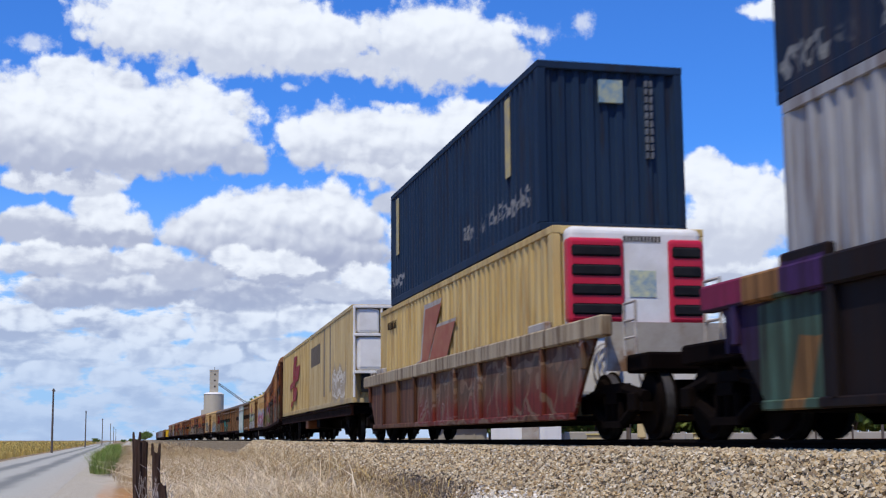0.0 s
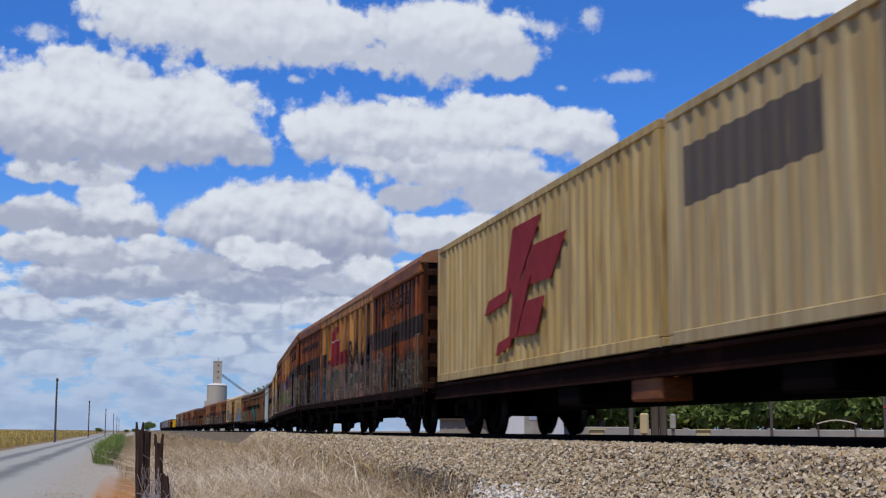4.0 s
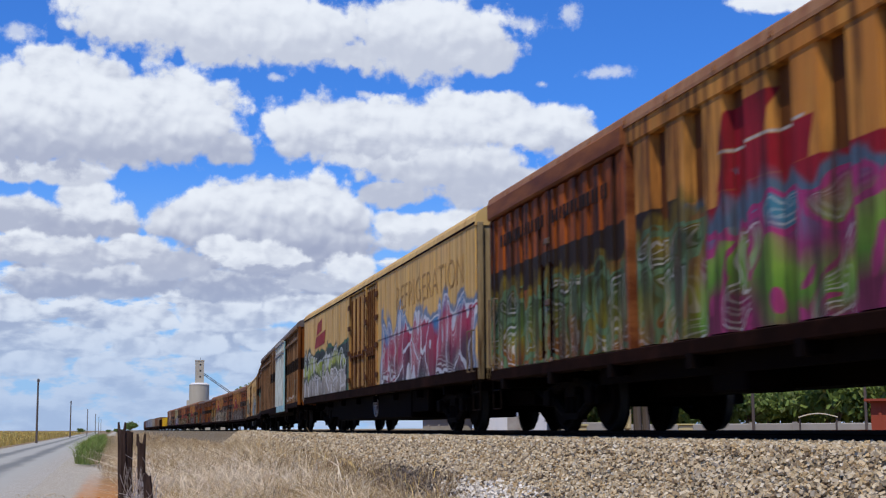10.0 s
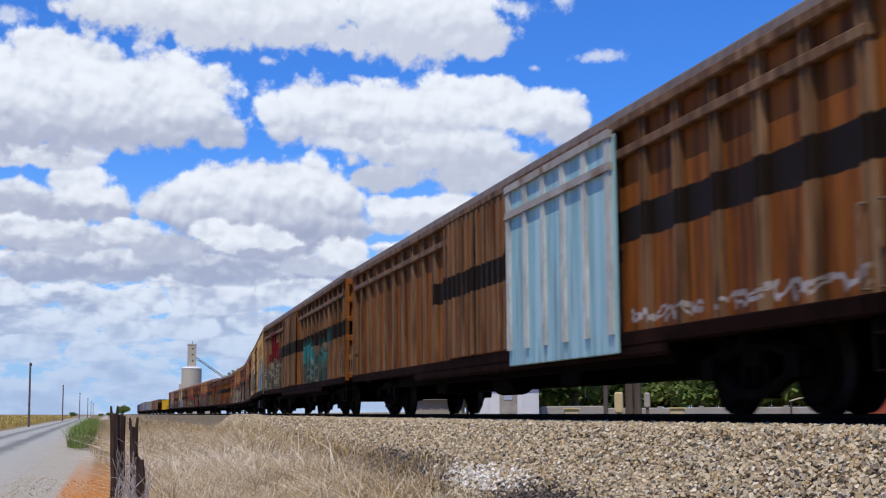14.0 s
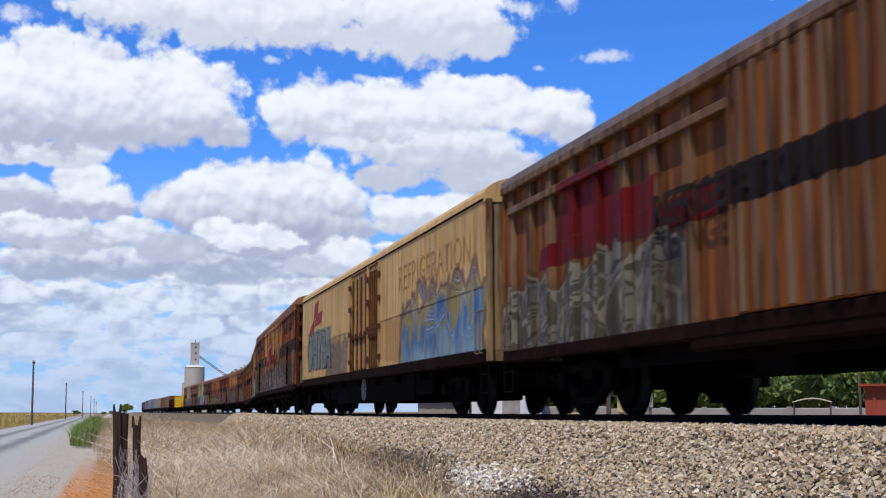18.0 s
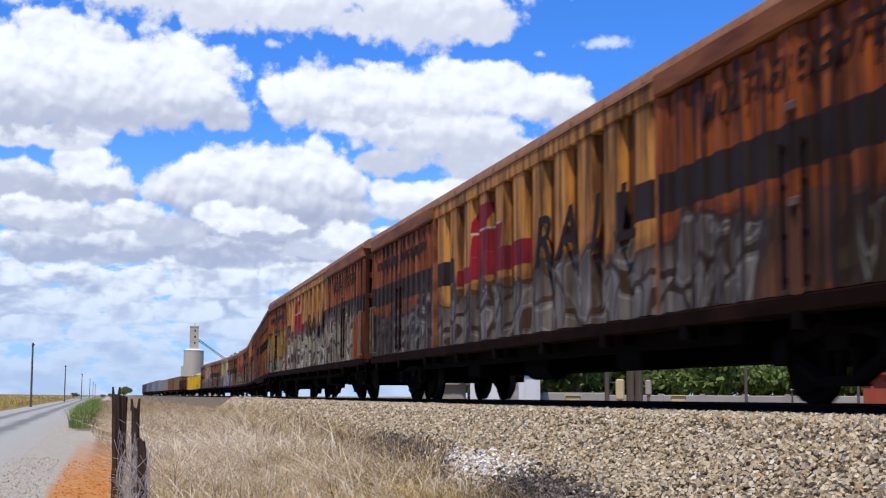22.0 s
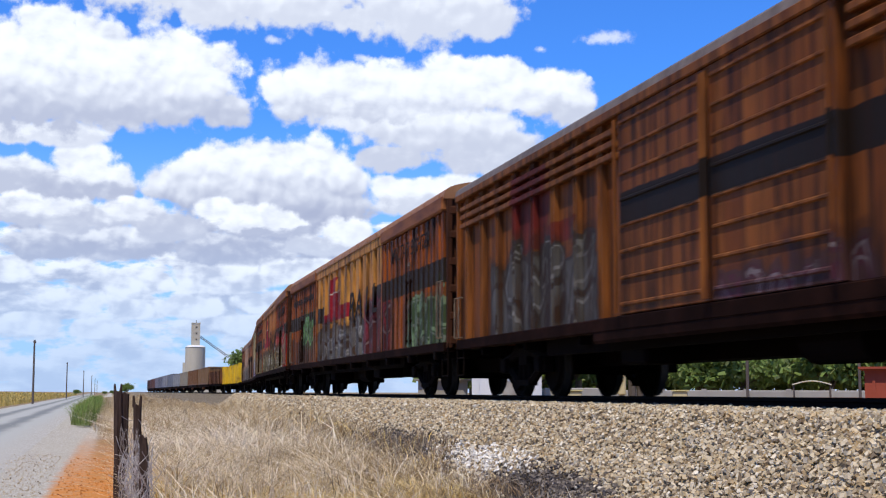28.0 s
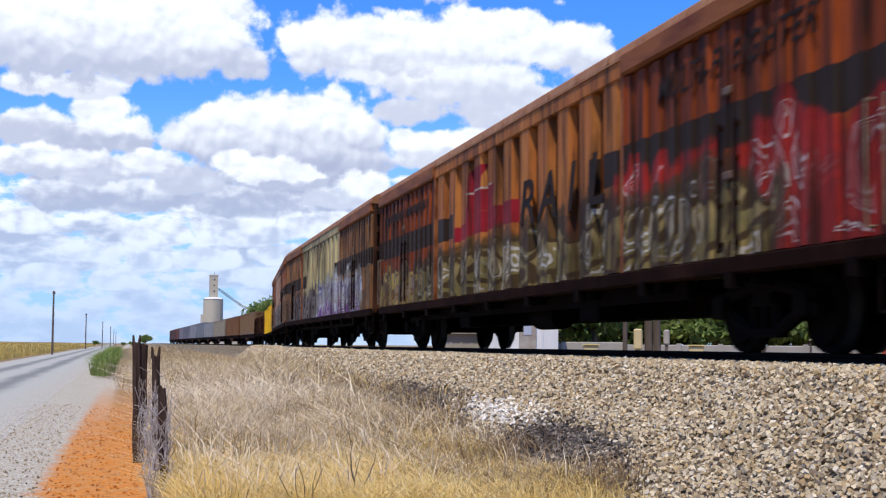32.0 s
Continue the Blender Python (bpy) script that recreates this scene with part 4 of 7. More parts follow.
meadow("ripe_crop", [(-40, -8.6, 60, 120, 26, 0.75, 0.03), (-70, -9, 120, 240, 6, 0.8, 0.07), (-140, -10, 240, 600, 0.7, 0.9, 0.22)], M_CROP, rng, beyond_road, "ripe golden crop standing beyond the road", 0.4)


def bush_mask(x, y, rng):
    mid = -1.2 - (y - 58) * 0.006
    return (np.abs(x - mid) < (0.3 + 0.25 * np.sin(y * 0.55) ** 2) * np.clip((y - 55) / 5, 0.3, 1)) & (y > 56 + rng.exponential(2.0, len(x)))


meadow("green_shrub_strip", [(-2.4, -0.4, 57, 72, 260, 0.95, 0.014), (-2.5, -0.4, 72, 110, 90, 1.0, 0.022), (-3.0, -0.4, 110, 190, 25, 1.0, 0.045)], M_GREEN, rng, bush_mask, "bright green low shrubs growing along the road edge", 0.7)

# ---- train: shared pieces ----
TRAIN = []  # (thing, front and rear metres along the track at the start, place on the vehicle)
WHEELS = []  # (wheelset, its place on its bogie)


def wheel_mesh():
    bm = bmesh.new()
    n = 22
    prof = [(0.60, 0.10), (0.60, 0.36), (0.655, 0.39), (0.655, 0.455), (0.765, 0.46), (0.775, 0.49), (0.795, 0.49), (0.795, 0.40), (0.70, 0.37), (0.70, 0.12), (0.82, 0.12), (0.82, 0.075)]
    for side in (-1, 1):
        rings = [[bm.verts.new((-side * (0.7525 + 0.72 - px), math.cos(k * 2 * math.pi / n) * r, math.sin(k * 2 * math.pi / n) * r)) for k in range(n)] for px, r in prof]
        for i in range(len(rings) - 1):
            for k in range(n):
                bm.faces.new((rings[i][k], rings[i][(k + 1) % n], rings[i + 1][(k + 1) % n], rings[i + 1][k])).material_index = 1 if i == 3 else 0
        bm.faces.new(rings[0])
    bar(bm, (-0.95, 0, 0), (0.95, 0, 0), 0.075, 8)
    bmesh.ops.recalc_face_normals(bm, faces=bm.faces)
    me = bpy.data.meshes.new("wheelset")
    bm.to_mesh(me)
    bm.free()
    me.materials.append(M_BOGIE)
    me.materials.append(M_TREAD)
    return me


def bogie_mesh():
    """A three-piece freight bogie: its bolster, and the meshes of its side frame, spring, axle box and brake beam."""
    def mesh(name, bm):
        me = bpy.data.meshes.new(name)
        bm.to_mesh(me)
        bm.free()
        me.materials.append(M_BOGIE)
        return me

    bm = bmesh.new()
    for sx in (1,):
        x0, x1 = sx * 0.92, sx * 1.06
        a, b = min(x0, x1), max(x0, x1)
        prism(bm, [(a, 0.36), (b, 0.36), (b, 0.48), (a, 0.48)], -1.15, -0.7)
        prism(bm, [(a, 0.36), (b, 0.36), (b, 0.48), (a, 0.48)], 0.7, 1.15)
        for y0, z0, y1, z1 in ((-1.1, 0.55, -0.35, 0.68), (1.1, 0.55, 0.35, 0.68), (-0.85, 0.45, -0.3, 0.22), (0.85, 0.45, 0.3, 0.22)):
            bar(bm, (sx * 0.99, y0, z0), (sx * 0.99, y1, z1), 0.075, 6)
        box(bm, a, b, -0.42, 0.42, 0.62, 0.74)
        box(bm, a, b, -0.36, 0.36, 0.16, 0.25)
    pieces = {"side_frame": mesh("side_frame", bm)}
    bm = bmesh.new()
    bar(bm, (0, 0, 0.24), (0, 0, 0.5), 0.06, 8)
    pieces["spring"] = mesh("spring", bm)
    bm = bmesh.new()
    box(bm, -0.12, 0.12, -0.14, 0.14, 0.36, 0.6)
    pieces["axle_box"] = mesh("axle_box", bevelled(bm, 0.02))
    bm = bmesh.new()
    bar(bm, (-0.9, 0, 0.38), (0.9, 0, 0.38), 0.04, 6)
    pieces["brake_beam"] = mesh("brake_beam", bm)
    bm = bmesh.new()
    box(bm, -1.05, 1.05, -0.2, 0.2, 0.48, 0.66)
    bar(bm, (0, 0, 0.6), (0, 0, 0.8), 0.22, 12)
    return mesh("bogie", bm), pieces


def coupler_mesh():
    bm = bmesh.new()
    box(bm, -0.09, 0.09, 0.0, 0.62, 0.72, 0.9)
    box(bm, -0.2, 0.16, 0.5, 0.8, 0.68, 0.95)
    bar(bm, (0.3, 0.1, 0.7), (0.28, 0.75, 0.5), 0.03, 6)
    me = bpy.data.meshes.new("coupler")
    bm.to_mesh(me)
    bm.free()
    me.materials.append(M_BOGIE)
    return me


ME_WHEEL, ME_COUPLER = wheel_mesh(), coupler_mesh()
ME_BOGIE, BOGIE_PIECES = bogie_mesh()


def bogie_at(w, y):
    """A bogie with its frames, springs, axle boxes, brake beams and two wheelsets."""
    bogie = share("bogie", ME_BOGIE, w, Matrix.Translation((0, y, 0)))
    share("side_frame", BOGIE_PIECES["side_frame"], bogie)
    share("side_frame", BOGIE_PIECES["side_frame"], bogie, Matrix.Rotation(math.pi, 4, "Z"))
    for sx in (-1, 1):
        for dy in (-0.24, 0.0, 0.24):
            share("spring", BOGIE_PIECES["spring"], bogie, Matrix.Translation((sx * 0.99, dy, 0)))
        for dy in (-0.9, 0.9):
            share("axle_box", BOGIE_PIECES["axle_box"], bogie, Matrix.Translation((sx, dy, 0)))
    for dy in (-0.385, 0.385):
        share("brake_beam", BOGIE_PIECES["brake_beam"], bogie, Matrix.Translation((0, dy, 0)))
    for dy in (-0.9, 0.9):
        m = Matrix.Translation((0, dy, 0.46))
        WHEELS.append((share("wheelset", ME_WHEEL, bogie, m), m))


def running_gear(w, L, front=3.2, rear=2.9):
    for y in (-L / 2 + front, L / 2 - rear):
        bogie_at(w, y)
    share("coupler", ME_COUPLER, w, Matrix.Translation((0, L / 2 - 0.4, 0)))
    share("coupler", ME_COUPLER, w, pose(0, -L / 2 + 0.4, 0, 0, 0, 180))


def underframe(w, L, depth=0.32, boxes=True, seed=0):
    rnd = random.Random(seed)
    bm = bmesh.new()
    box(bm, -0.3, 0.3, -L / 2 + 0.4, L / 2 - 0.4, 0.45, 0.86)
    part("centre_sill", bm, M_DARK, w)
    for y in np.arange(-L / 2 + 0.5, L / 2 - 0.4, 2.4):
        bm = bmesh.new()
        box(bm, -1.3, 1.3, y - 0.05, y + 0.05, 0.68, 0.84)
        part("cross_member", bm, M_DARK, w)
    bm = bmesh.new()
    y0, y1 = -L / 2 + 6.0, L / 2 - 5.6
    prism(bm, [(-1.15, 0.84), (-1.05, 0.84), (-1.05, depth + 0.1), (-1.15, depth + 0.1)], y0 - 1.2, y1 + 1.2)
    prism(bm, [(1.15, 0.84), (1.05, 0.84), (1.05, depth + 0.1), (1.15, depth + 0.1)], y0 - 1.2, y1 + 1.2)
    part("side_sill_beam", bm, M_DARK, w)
    if boxes:
        for k in range(3):
            y = y0 + (y1 - y0) * (0.2 + 0.3 * k) + rnd.uniform(-0.6, 0.6)
            bm = bmesh.new()
            if k == 1:
                bar(bm, (-0.75, y - 0.55, 0.52), (-0.75, y + 0.55, 0.52), 0.2, 12)
                part("air_tank", bm, M_DARK, w)
            else:
                box(bm, -1.12, -0.55, y - 0.4, y + 0.4, 0.4, 0.8)
                part("brake_gear", bevelled(bm, 0.03), M_DARK, w)
    for y in (-L / 2 + 0.25, L / 2 - 0.25):
        bm = bmesh.new()
        for dz in (0.35, 0.65):
            bar(bm, (-1.36, y - 0.22, dz), (-1.36, y + 0.22, dz), 0.016, 6)
        for dy in (-0.22, 0.22):
            bar(bm, (-1.36, y + dy, 0.35), (-1.36, y + dy, 0.95), 0.016, 6)
        part("step_ladder", bm, M_BOGIE, w)


def handrails(w, L, z0=1.05, z1=2.1, x=-1.47):
    for y in (-L / 2 + 0.34, L / 2 - 0.34):
        for dy in (-0.14, 0.14):
            bm = bmesh.new()
            bar(bm, (x, y + dy, z0), (x, y + dy, z1), 0.014, 6)
            for z in (z0, z1):
                bar(bm, (x, y + dy, z), (x + 0.08, y + dy, z), 0.014, 6)
            part("handrail", bm, M_GRAB, w)


def end_wall(w, y, out, paint, top=3.6, beams=True):
    bm = bmesh.new()
    box(bm, -1.33, 1.33, min(y + out * 0.02, y - out * 0.06), max(y + out * 0.02, y - out * 0.06), 0.87, top)
    wall = part("end_wall", bm, paint, w)
    if beams:
        for z in (1.0, 1.45, 1.95, 2.45, 2.95, 3.4):
            bm = bmesh.new()
            box(bm, -1.34, 1.34, min(y, y + out * 0.11), max(y, y + out * 0.11), z - 0.07, z + 0.07)
            part("beam", bevelled(bm, 0.015), paint, wall)
    for x in (-1.38, 1.3):
        bm = bmesh.new()
        box(bm, x, x + 0.1, min(y, y + out * 0.1), max(y, y + out * 0.1), 0.86, top)
        part("corner_post", bevelled(bm, 0.012), paint, w)


def roof_outline(half, eave, ridge, n=8):
    pts = [(-half, eave - 0.04)]
    for k in range(0, 2 * n + 1):
        a = math.pi * k / (2 * n)
        pts.append((-half * math.cos(a), eave + (ridge - eave) * math.sin(a) ** 0.7))
    pts.append((half, eave - 0.04))
    return pts


def lettering(name, words, w, y, z, size, x, material, spread=1.0, lean=0.0, wide=1.0, fat=0.012):
    """Words painted on the side, read from beside the track; y is the middle of the line."""
    c = bpy.data.curves.new(name, "FONT")
    c.body, c.size, c.extrude, c.align_x, c.align_y = words, size, 0.003, "CENTER", "CENTER"
    c.space_character, c.shear, c.offset = spread, lean, fat
    c.materials.append(material)
    ob = new(name, c)
    ob.parent = w
    ob.matrix_basis = Matrix(((0, 0, -1, x), (-wide, 0, 0, y), (0, 1, 0, z), (0, 0, 0, 1)))
    return ob


def emblem(w, y, z, k, x, material, wide=1.0):
    """A red emblem of stepped slanting bars, as a plain shape."""
    bm = bmesh.new()
    for i, quad in enumerate((((-0.45, -0.62), (-0.2, -0.62), (0.32, 0.62), (-0.28, 0.62)), ((-0.14, -0.62), (0.5, -0.62), (0.78, 0.1), (0.14, 0.1)), ((-0.95, -0.95), (-0.4, -0.8), (-0.33, -0.54), (-0.85, -0.66)))):
        v = [bm.verts.new((x - 0.003 * i, y - a * k * wide, z + b * k)) for a, b in quad]
        r = bmesh.ops.extrude_face_region(bm, geom=[bm.faces.new(v)])
        bmesh.ops.translate(bm, vec=(-0.004, 0, 0), verts=[q for q in r["geom"] if isinstance(q, bmesh.types.BMVert)])
    bmesh.ops.recalc_face_normals(bm, faces=bm.faces)
    return part("emblem", bm, material, w, "faded red painted emblem of slanting bars")


def bars_text(name, w, y0, y1, z0, z1, x, material, n, seed=1):
    """Writing too worn to read: a row of plain upright bars."""
    rnd = random.Random(seed)
    bm = bmesh.new()
    step = (y1 - y0) / n
    for k in range(n):
        a = y0 + k * step
        box(bm, x - 0.004, x, a + step * 0.12, a + step * rnd.uniform(0.55, 0.85), z0 + rnd.uniform(0, 0.15) * (z1 - z0), z1)
    return tagged(part(name, bm, material, w), kind="stuff")


# ---- orange sliding-door vans ----
def freight_van(s0, s1, seed, orange, tags, doors_words=True, cream=False, rail_word=True, door_tags=(), clip_word=None):
    L = s1 - s0 - 0.7
    w = new("freight_van")
    D = 6.1 * L / 22.6
    ya, yb = -L / 2 + D, L / 2 - D
    rust = (0.16, 0.05, 0.02)
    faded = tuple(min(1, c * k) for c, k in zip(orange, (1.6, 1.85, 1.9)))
    red = (0.26, 0.012, 0.02)
    flag = [(1.75, 2.75, 2.8, 3.2, red, 0.35), (0.95, 2.8, 2.38, 2.76, red, 0.35), (-0.6, 2.9, 2.0, 2.38, red, 0.35), (2.7, 3.75, 1.96, 2.24, red, 0.35), (1.0, 2.75, 2.765, 2.795, (0.45, 0.4, 0.35), 0.35)] if rail_word else []
    band = (0.026, 0.017, 0.011)
    doors = tuple(c * k for c, k in zip(orange, (0.66, 0.46, 0.38)))
    rnd = random.Random(int(seed * 100))
    buffs = []
    for k in range(5):
        y = -L / 2 + (k + rnd.uniform(0.0, 0.6)) * L / 5
        buffs.append((y, y + rnd.uniform(2.0, 4.5), 0.9, rnd.uniform(1.5, 2.0), rnd.choice(((0.05, 0.026, 0.016), (0.08, 0.045, 0.025), (0.06, 0.05, 0.036), (0.08, 0.018, 0.012))), 0.0, 0.8, 0.65))
    P_MID = side_paint("van_side_paint", faded, tuple(min(1, c * k) for c, k in zip(faded, (1.25, 1.45, 1.6))), rust, bands=flag + [(ya - 0.1, ya + 1.3, 2.05, 2.5, band), (yb - 1.5, yb + 0.1, 2.05, 2.5, band)] + buffs, tags=tags, mark=seed, seed=seed, grime=0.8, reach=((ya, yb),))
    P_DOOR = side_paint("van_door_paint", doors, tuple(c * 2.0 for c in doors), (0.05, 0.013, 0.006), bands=[(-L / 2, ya, 2.05, 2.5, band), (yb, L / 2, 2.05, 2.5, band)] + buffs, tags=list(tags) + list(door_tags), mark=seed, seed=seed + 1.3, streak=0.85, grime=0.9, reach=((-99, ya), (yb, 99)))
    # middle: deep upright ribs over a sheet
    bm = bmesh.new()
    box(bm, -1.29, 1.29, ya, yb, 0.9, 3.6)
    # recess sheet: rust-brown tone, scaled darker so the shade between ribs is in it
    body = part("side_sheet", bm, side_paint("van_recess_shaded_paint", tuple(c * 0.36 for c in orange), tuple(c * 0.6 for c in orange), rust, bands=flag, tags=tags, mark=seed, seed=seed + 2.1, streak=0.9, reach=((ya, yb),)), w)
    n = 11
    step = (yb - ya) / n
    for k in range(n):
        c = ya + (k + 0.5) * step
        bm = bmesh.new()
        pts = [(c - 0.29, -1.285), (c - 0.235, -1.40), (c + 0.235, -1.40), (c + 0.29, -1.285)]
        lo = [bm.verts.new((x, y, 0.98)) for y, x in pts]
        hi = [bm.verts.new((x, y, 3.44)) for y, x in pts]
        for i in range(3):
            bm.faces.new((lo[i], lo[i + 1], hi[i + 1], hi[i]))
        bm.faces.new(hi)
        bm.faces.new(lo[::-1])
        bmesh.ops.recalc_face_normals(bm, faces=bm.faces)
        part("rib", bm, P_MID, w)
    bm = bmesh.new()
    box(bm, -1.42, -1.27, ya, yb, 3.40, 3.66)
    part("cantrail", bevelled(bm, 0.02), P_MID, w)
    # sliding doors, two at each end
    for y0, y1 in ((-L / 2 + 0.12, ya), (yb, L / 2 - 0.12)):
        bm = bmesh.new()
        box(bm, -1.27, 1.3, y0, y1, 0.9, 3.6)
        part("end_compartment", bm, P_DOOR, w)
        mid = (y0 + y1) / 2
        for d0, d1 in ((y0 + 0.03, mid - 0.03), (mid + 0.03, y1 - 0.03)):
            bm = bmesh.new()
            m = 13
            st = (d1 - d0) / m
            prof = []
            for k in range(m):
                a = d0 + k * st
                deep = 0.035 if k % 2 else 0.0
                prof += [(a + 0.008, -1.41 + deep), (a + st - 0.008, -1.41 + deep)]
            lo = [bm.verts.new((x, y, 0.98)) for y, x in prof]
            hi = [bm.verts.new((x, y, 3.38)) for y, x in prof]
            for i in range(len(prof) - 1):
                bm.faces.new((lo[i], lo[i + 1], hi[i + 1], hi[i]))
            box(bm, -1.36, -1.28, d0, d1, 0.97, 3.39)
            door = part("sliding_door", bm, P_DOOR, w)
            for a, b in ((d0, d0 + 0.07), (d1 - 0.07, d1)):
                bm = bmesh.new()
                box(bm, -1.425, -1.35, a, b, 0.965, 3.395)
                part("stile", bm, P_DOOR, door)
            bm = bmesh.new()
            yl = d1 - 0.16 if d1 < mid else d0 + 0.16
            bar(bm, (-1.45, yl, 1.02), (-1.45, yl, 2.35), 0.018, 6)
            for z in (1.1, 1.5, 1.95, 2.3):
                box(bm, -1.455, -1.42, yl - 0.03, yl + 0.03, z - 0.025, z + 0.025)
            part("locking_bar", bm, M_SILL, door)
        bm = bmesh.new()
        box(bm, -1.47, -1.27, y0, y1, 3.40, 3.68)
        part("door_header", bevelled(bm, 0.03), M_HEADER, w)
        for z in (1.75, 2.62):
            bm = bmesh.new()
            box(bm, -1.455, -1.40, mid - 0.09, mid + 0.09, z, z + 0.09)
            part("latch", bevelled(bm, 0.012), M_LATCH, w)
        bm = bmesh.new()
        box(bm, -1.43, -1.27, y1 - 0.03 if y1 < 0 else y0 - 0.04, y1 + 0.05 if y1 < 0 else y0 + 0.04, 0.95, 3.62)
        part("door_post", bevelled(bm, 0.01), M_HEADER, w)
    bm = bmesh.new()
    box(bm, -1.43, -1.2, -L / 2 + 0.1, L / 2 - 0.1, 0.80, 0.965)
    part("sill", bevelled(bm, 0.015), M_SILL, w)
    for y in np.linspace(-L / 2 + 0.8, L / 2 - 0.8, 10):
        bm = bmesh.new()
        box(bm, -1.44, -1.3, y - 0.08, y + 0.08, 0.66, 0.82)
        part("roller_bracket", bm, M_DARK, w)
    bm = bmesh.new()
    prism(bm, roof_outline(1.44, 3.66, 4.0), -L / 2 + 0.05, L / 2 - 0.05)
    roof = part("roof", bm, M_ROOF, w, smooth=False)
    bm = bmesh.new()
    box(bm, -1.455, -1.40, -0.03, 0.03, 3.66, 3.71)
    seam = part("roof_seam", bm, M_ROOF, roof)
    seam.location = (0, -L / 2 + 0.4, 0)
    for y in np.arange(-L / 2 + 1.64, L / 2 - 0.2, 1.24):
        share("roof_seam", seam.data, roof, Matrix.Translation((0, y, 0)))
    # streaked red-brown ends, coloured darker to hold the shade of the gaps between vans
    P_END = side_paint("van_end_shaded_paint", (0.055, 0.019, 0.009), (0.085, 0.03, 0.012), (0.02, 0.008, 0.005), seed=seed + 3.3, streak=0.9, grime=0.9)
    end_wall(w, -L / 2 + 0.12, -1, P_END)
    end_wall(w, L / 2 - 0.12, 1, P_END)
    underframe(w, L, 0.5, seed=int(seed * 10))
    handrails(w, L)
    running_gear(w, L)
    if rail_word:
        for k, ch in enumerate("RAIL"):
            lettering("letter", ch, w, ya + 4.15 - k * 1.04, 2.22, 0.98, -1.409, M_BLACK, lean=0.2, wide=1.4)
    if doors_words:
        lettering("lettering", "MULTI-FREIGHTER", w, -L / 2 + 0.13 + D / 2, 3.0, 0.43, -1.418, M_BLACK, 1.06, 0.3, fat=0.002)
        bars_text("worn_lettering", w, yb + 0.6, yb + D - 0.7, 2.88, 3.08, -1.418, M_BLACK, 30, int(seed * 7) + 1)
    TRAIN.append((w, s0, s1, Matrix()))
    return w


# ---- cream insulated vans ----
def insulated_van(s0, s1, seed, tags, word=True, emblem_at=None, blocks=(), brake_y=-0.68):
    L = s1 - s0 - 0.6
    w = new("insulated_van")
    cream, faded, rust = (0.6, 0.345, 0.09), (0.66, 0.42, 0.135), (0.3, 0.11, 0.025)
    P = side_paint("cream_van_paint", cream, faded, rust, bands=blocks, tags=tags, mark=seed, seed=seed, streak=0.25, grime=0.3, rough=0.5)
    dl, dr = -L / 2 + 9.1, -L / 2 + 12.8
    for y0, y1 in ((-L / 2 + 0.1, dl), (dr, L / 2 - 0.1)):
        bm = bmesh.new()
        box(bm, -1.40, 1.40, y0, y1, 1.05, 3.53)
        part("side_panel", bevelled(bm, 0.02), P, w)
        bm = bmesh.new()
        box(bm, -1.412, -1.39, y0 + 0.1, y1 - 0.1, 2.1, 2.13)
        part("rubbing_strip", bm, P, w)
        for y in np.arange(y0 + 0.6, y1 - 0.3, 1.22):
            bm = bmesh.new()
            box(bm, -1.408, -1.39, y - 0.012, y + 0.012, 1.07, 3.51)
            part("seam", bm, P, w)
    P_D = side_paint("cream_door_paint", (0.42, 0.2, 0.05), (0.58, 0.34, 0.1), (0.1, 0.033, 0.01), tags=tags, mark=seed, seed=seed + 4, streak=1.0, reach=((dl, dr),))
    bm = bmesh.new()
    box(bm, -1.32, 1.36, dl, dr, 1.05, 3.53)
    part("door_frame", bm, P_D, w)
    mid = dl + 1.35
    for d0, d1 in ((dl + 0.05, mid), (mid + 0.04, dr - 0.05)):
        bm = bmesh.new()
        box(bm, -1.385, -1.32, d0, d1, 1.09, 3.47)
        door = part("door", bevelled(bm, 0.015), P_D, w)
        for y in np.linspace(d0 + 0.25, d1 - 0.25, 4):
            bm = bmesh.new()
            bar(bm, (-1.40, y, 1.05), (-1.40, y, 3.36), 0.024, 6)
            part("locking_bar", bm, M_RUSTBAR, door)
        bm = bmesh.new()
        box(bm, -1.44, -1.38, d0 + 0.2, d1 - 0.2, 1.86, 1.9)
        for y in np.linspace(d0 + 0.25, d1 - 0.25, 4):
            box(bm, -1.45, -1.38, y - 0.05, y + 0.05, 1.78, 1.98)
        part("handle", bm, M_RUSTBAR, door)
    for y in (dl - 0.06, mid + 0.02, dr + 0.06):
        bm = bmesh.new()
        box(bm, -1.425, -1.3, y - 0.07, y + 0.07, 1.06, 3.52)
        post = part("door_post", bevelled(bm, 0.01), P_D, w)
        for z in (1.3, 2.0, 2.65, 3.2):
            bm = bmesh.new()
            box(bm, -1.445, -1.41, y - 0.14, y + 0.14, z - 0.06, z + 0.06)
            part("hinge", bm, M_RUSTBAR, post)
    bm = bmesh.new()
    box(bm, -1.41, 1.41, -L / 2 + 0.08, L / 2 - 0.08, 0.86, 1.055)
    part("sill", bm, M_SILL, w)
    bm = bmesh.new()
    box(bm, -1.42, -1.34, -L / 2 + 0.1, L / 2 - 0.1, 3.52, 3.56)
    part("gutter", bm, M_SILL, w)
    bm = bmesh.new()
    prism(bm, roof_outline(1.41, 3.54, 4.0, 10), -L / 2 + 0.06, L / 2 - 0.06)
    part("roof", bm, side_paint("cream_roof_paint", (0.66, 0.44, 0.16), (0.55, 0.34, 0.12), rust, seed=seed + 9, streak=0.4, grime=0.0), w, smooth=False)
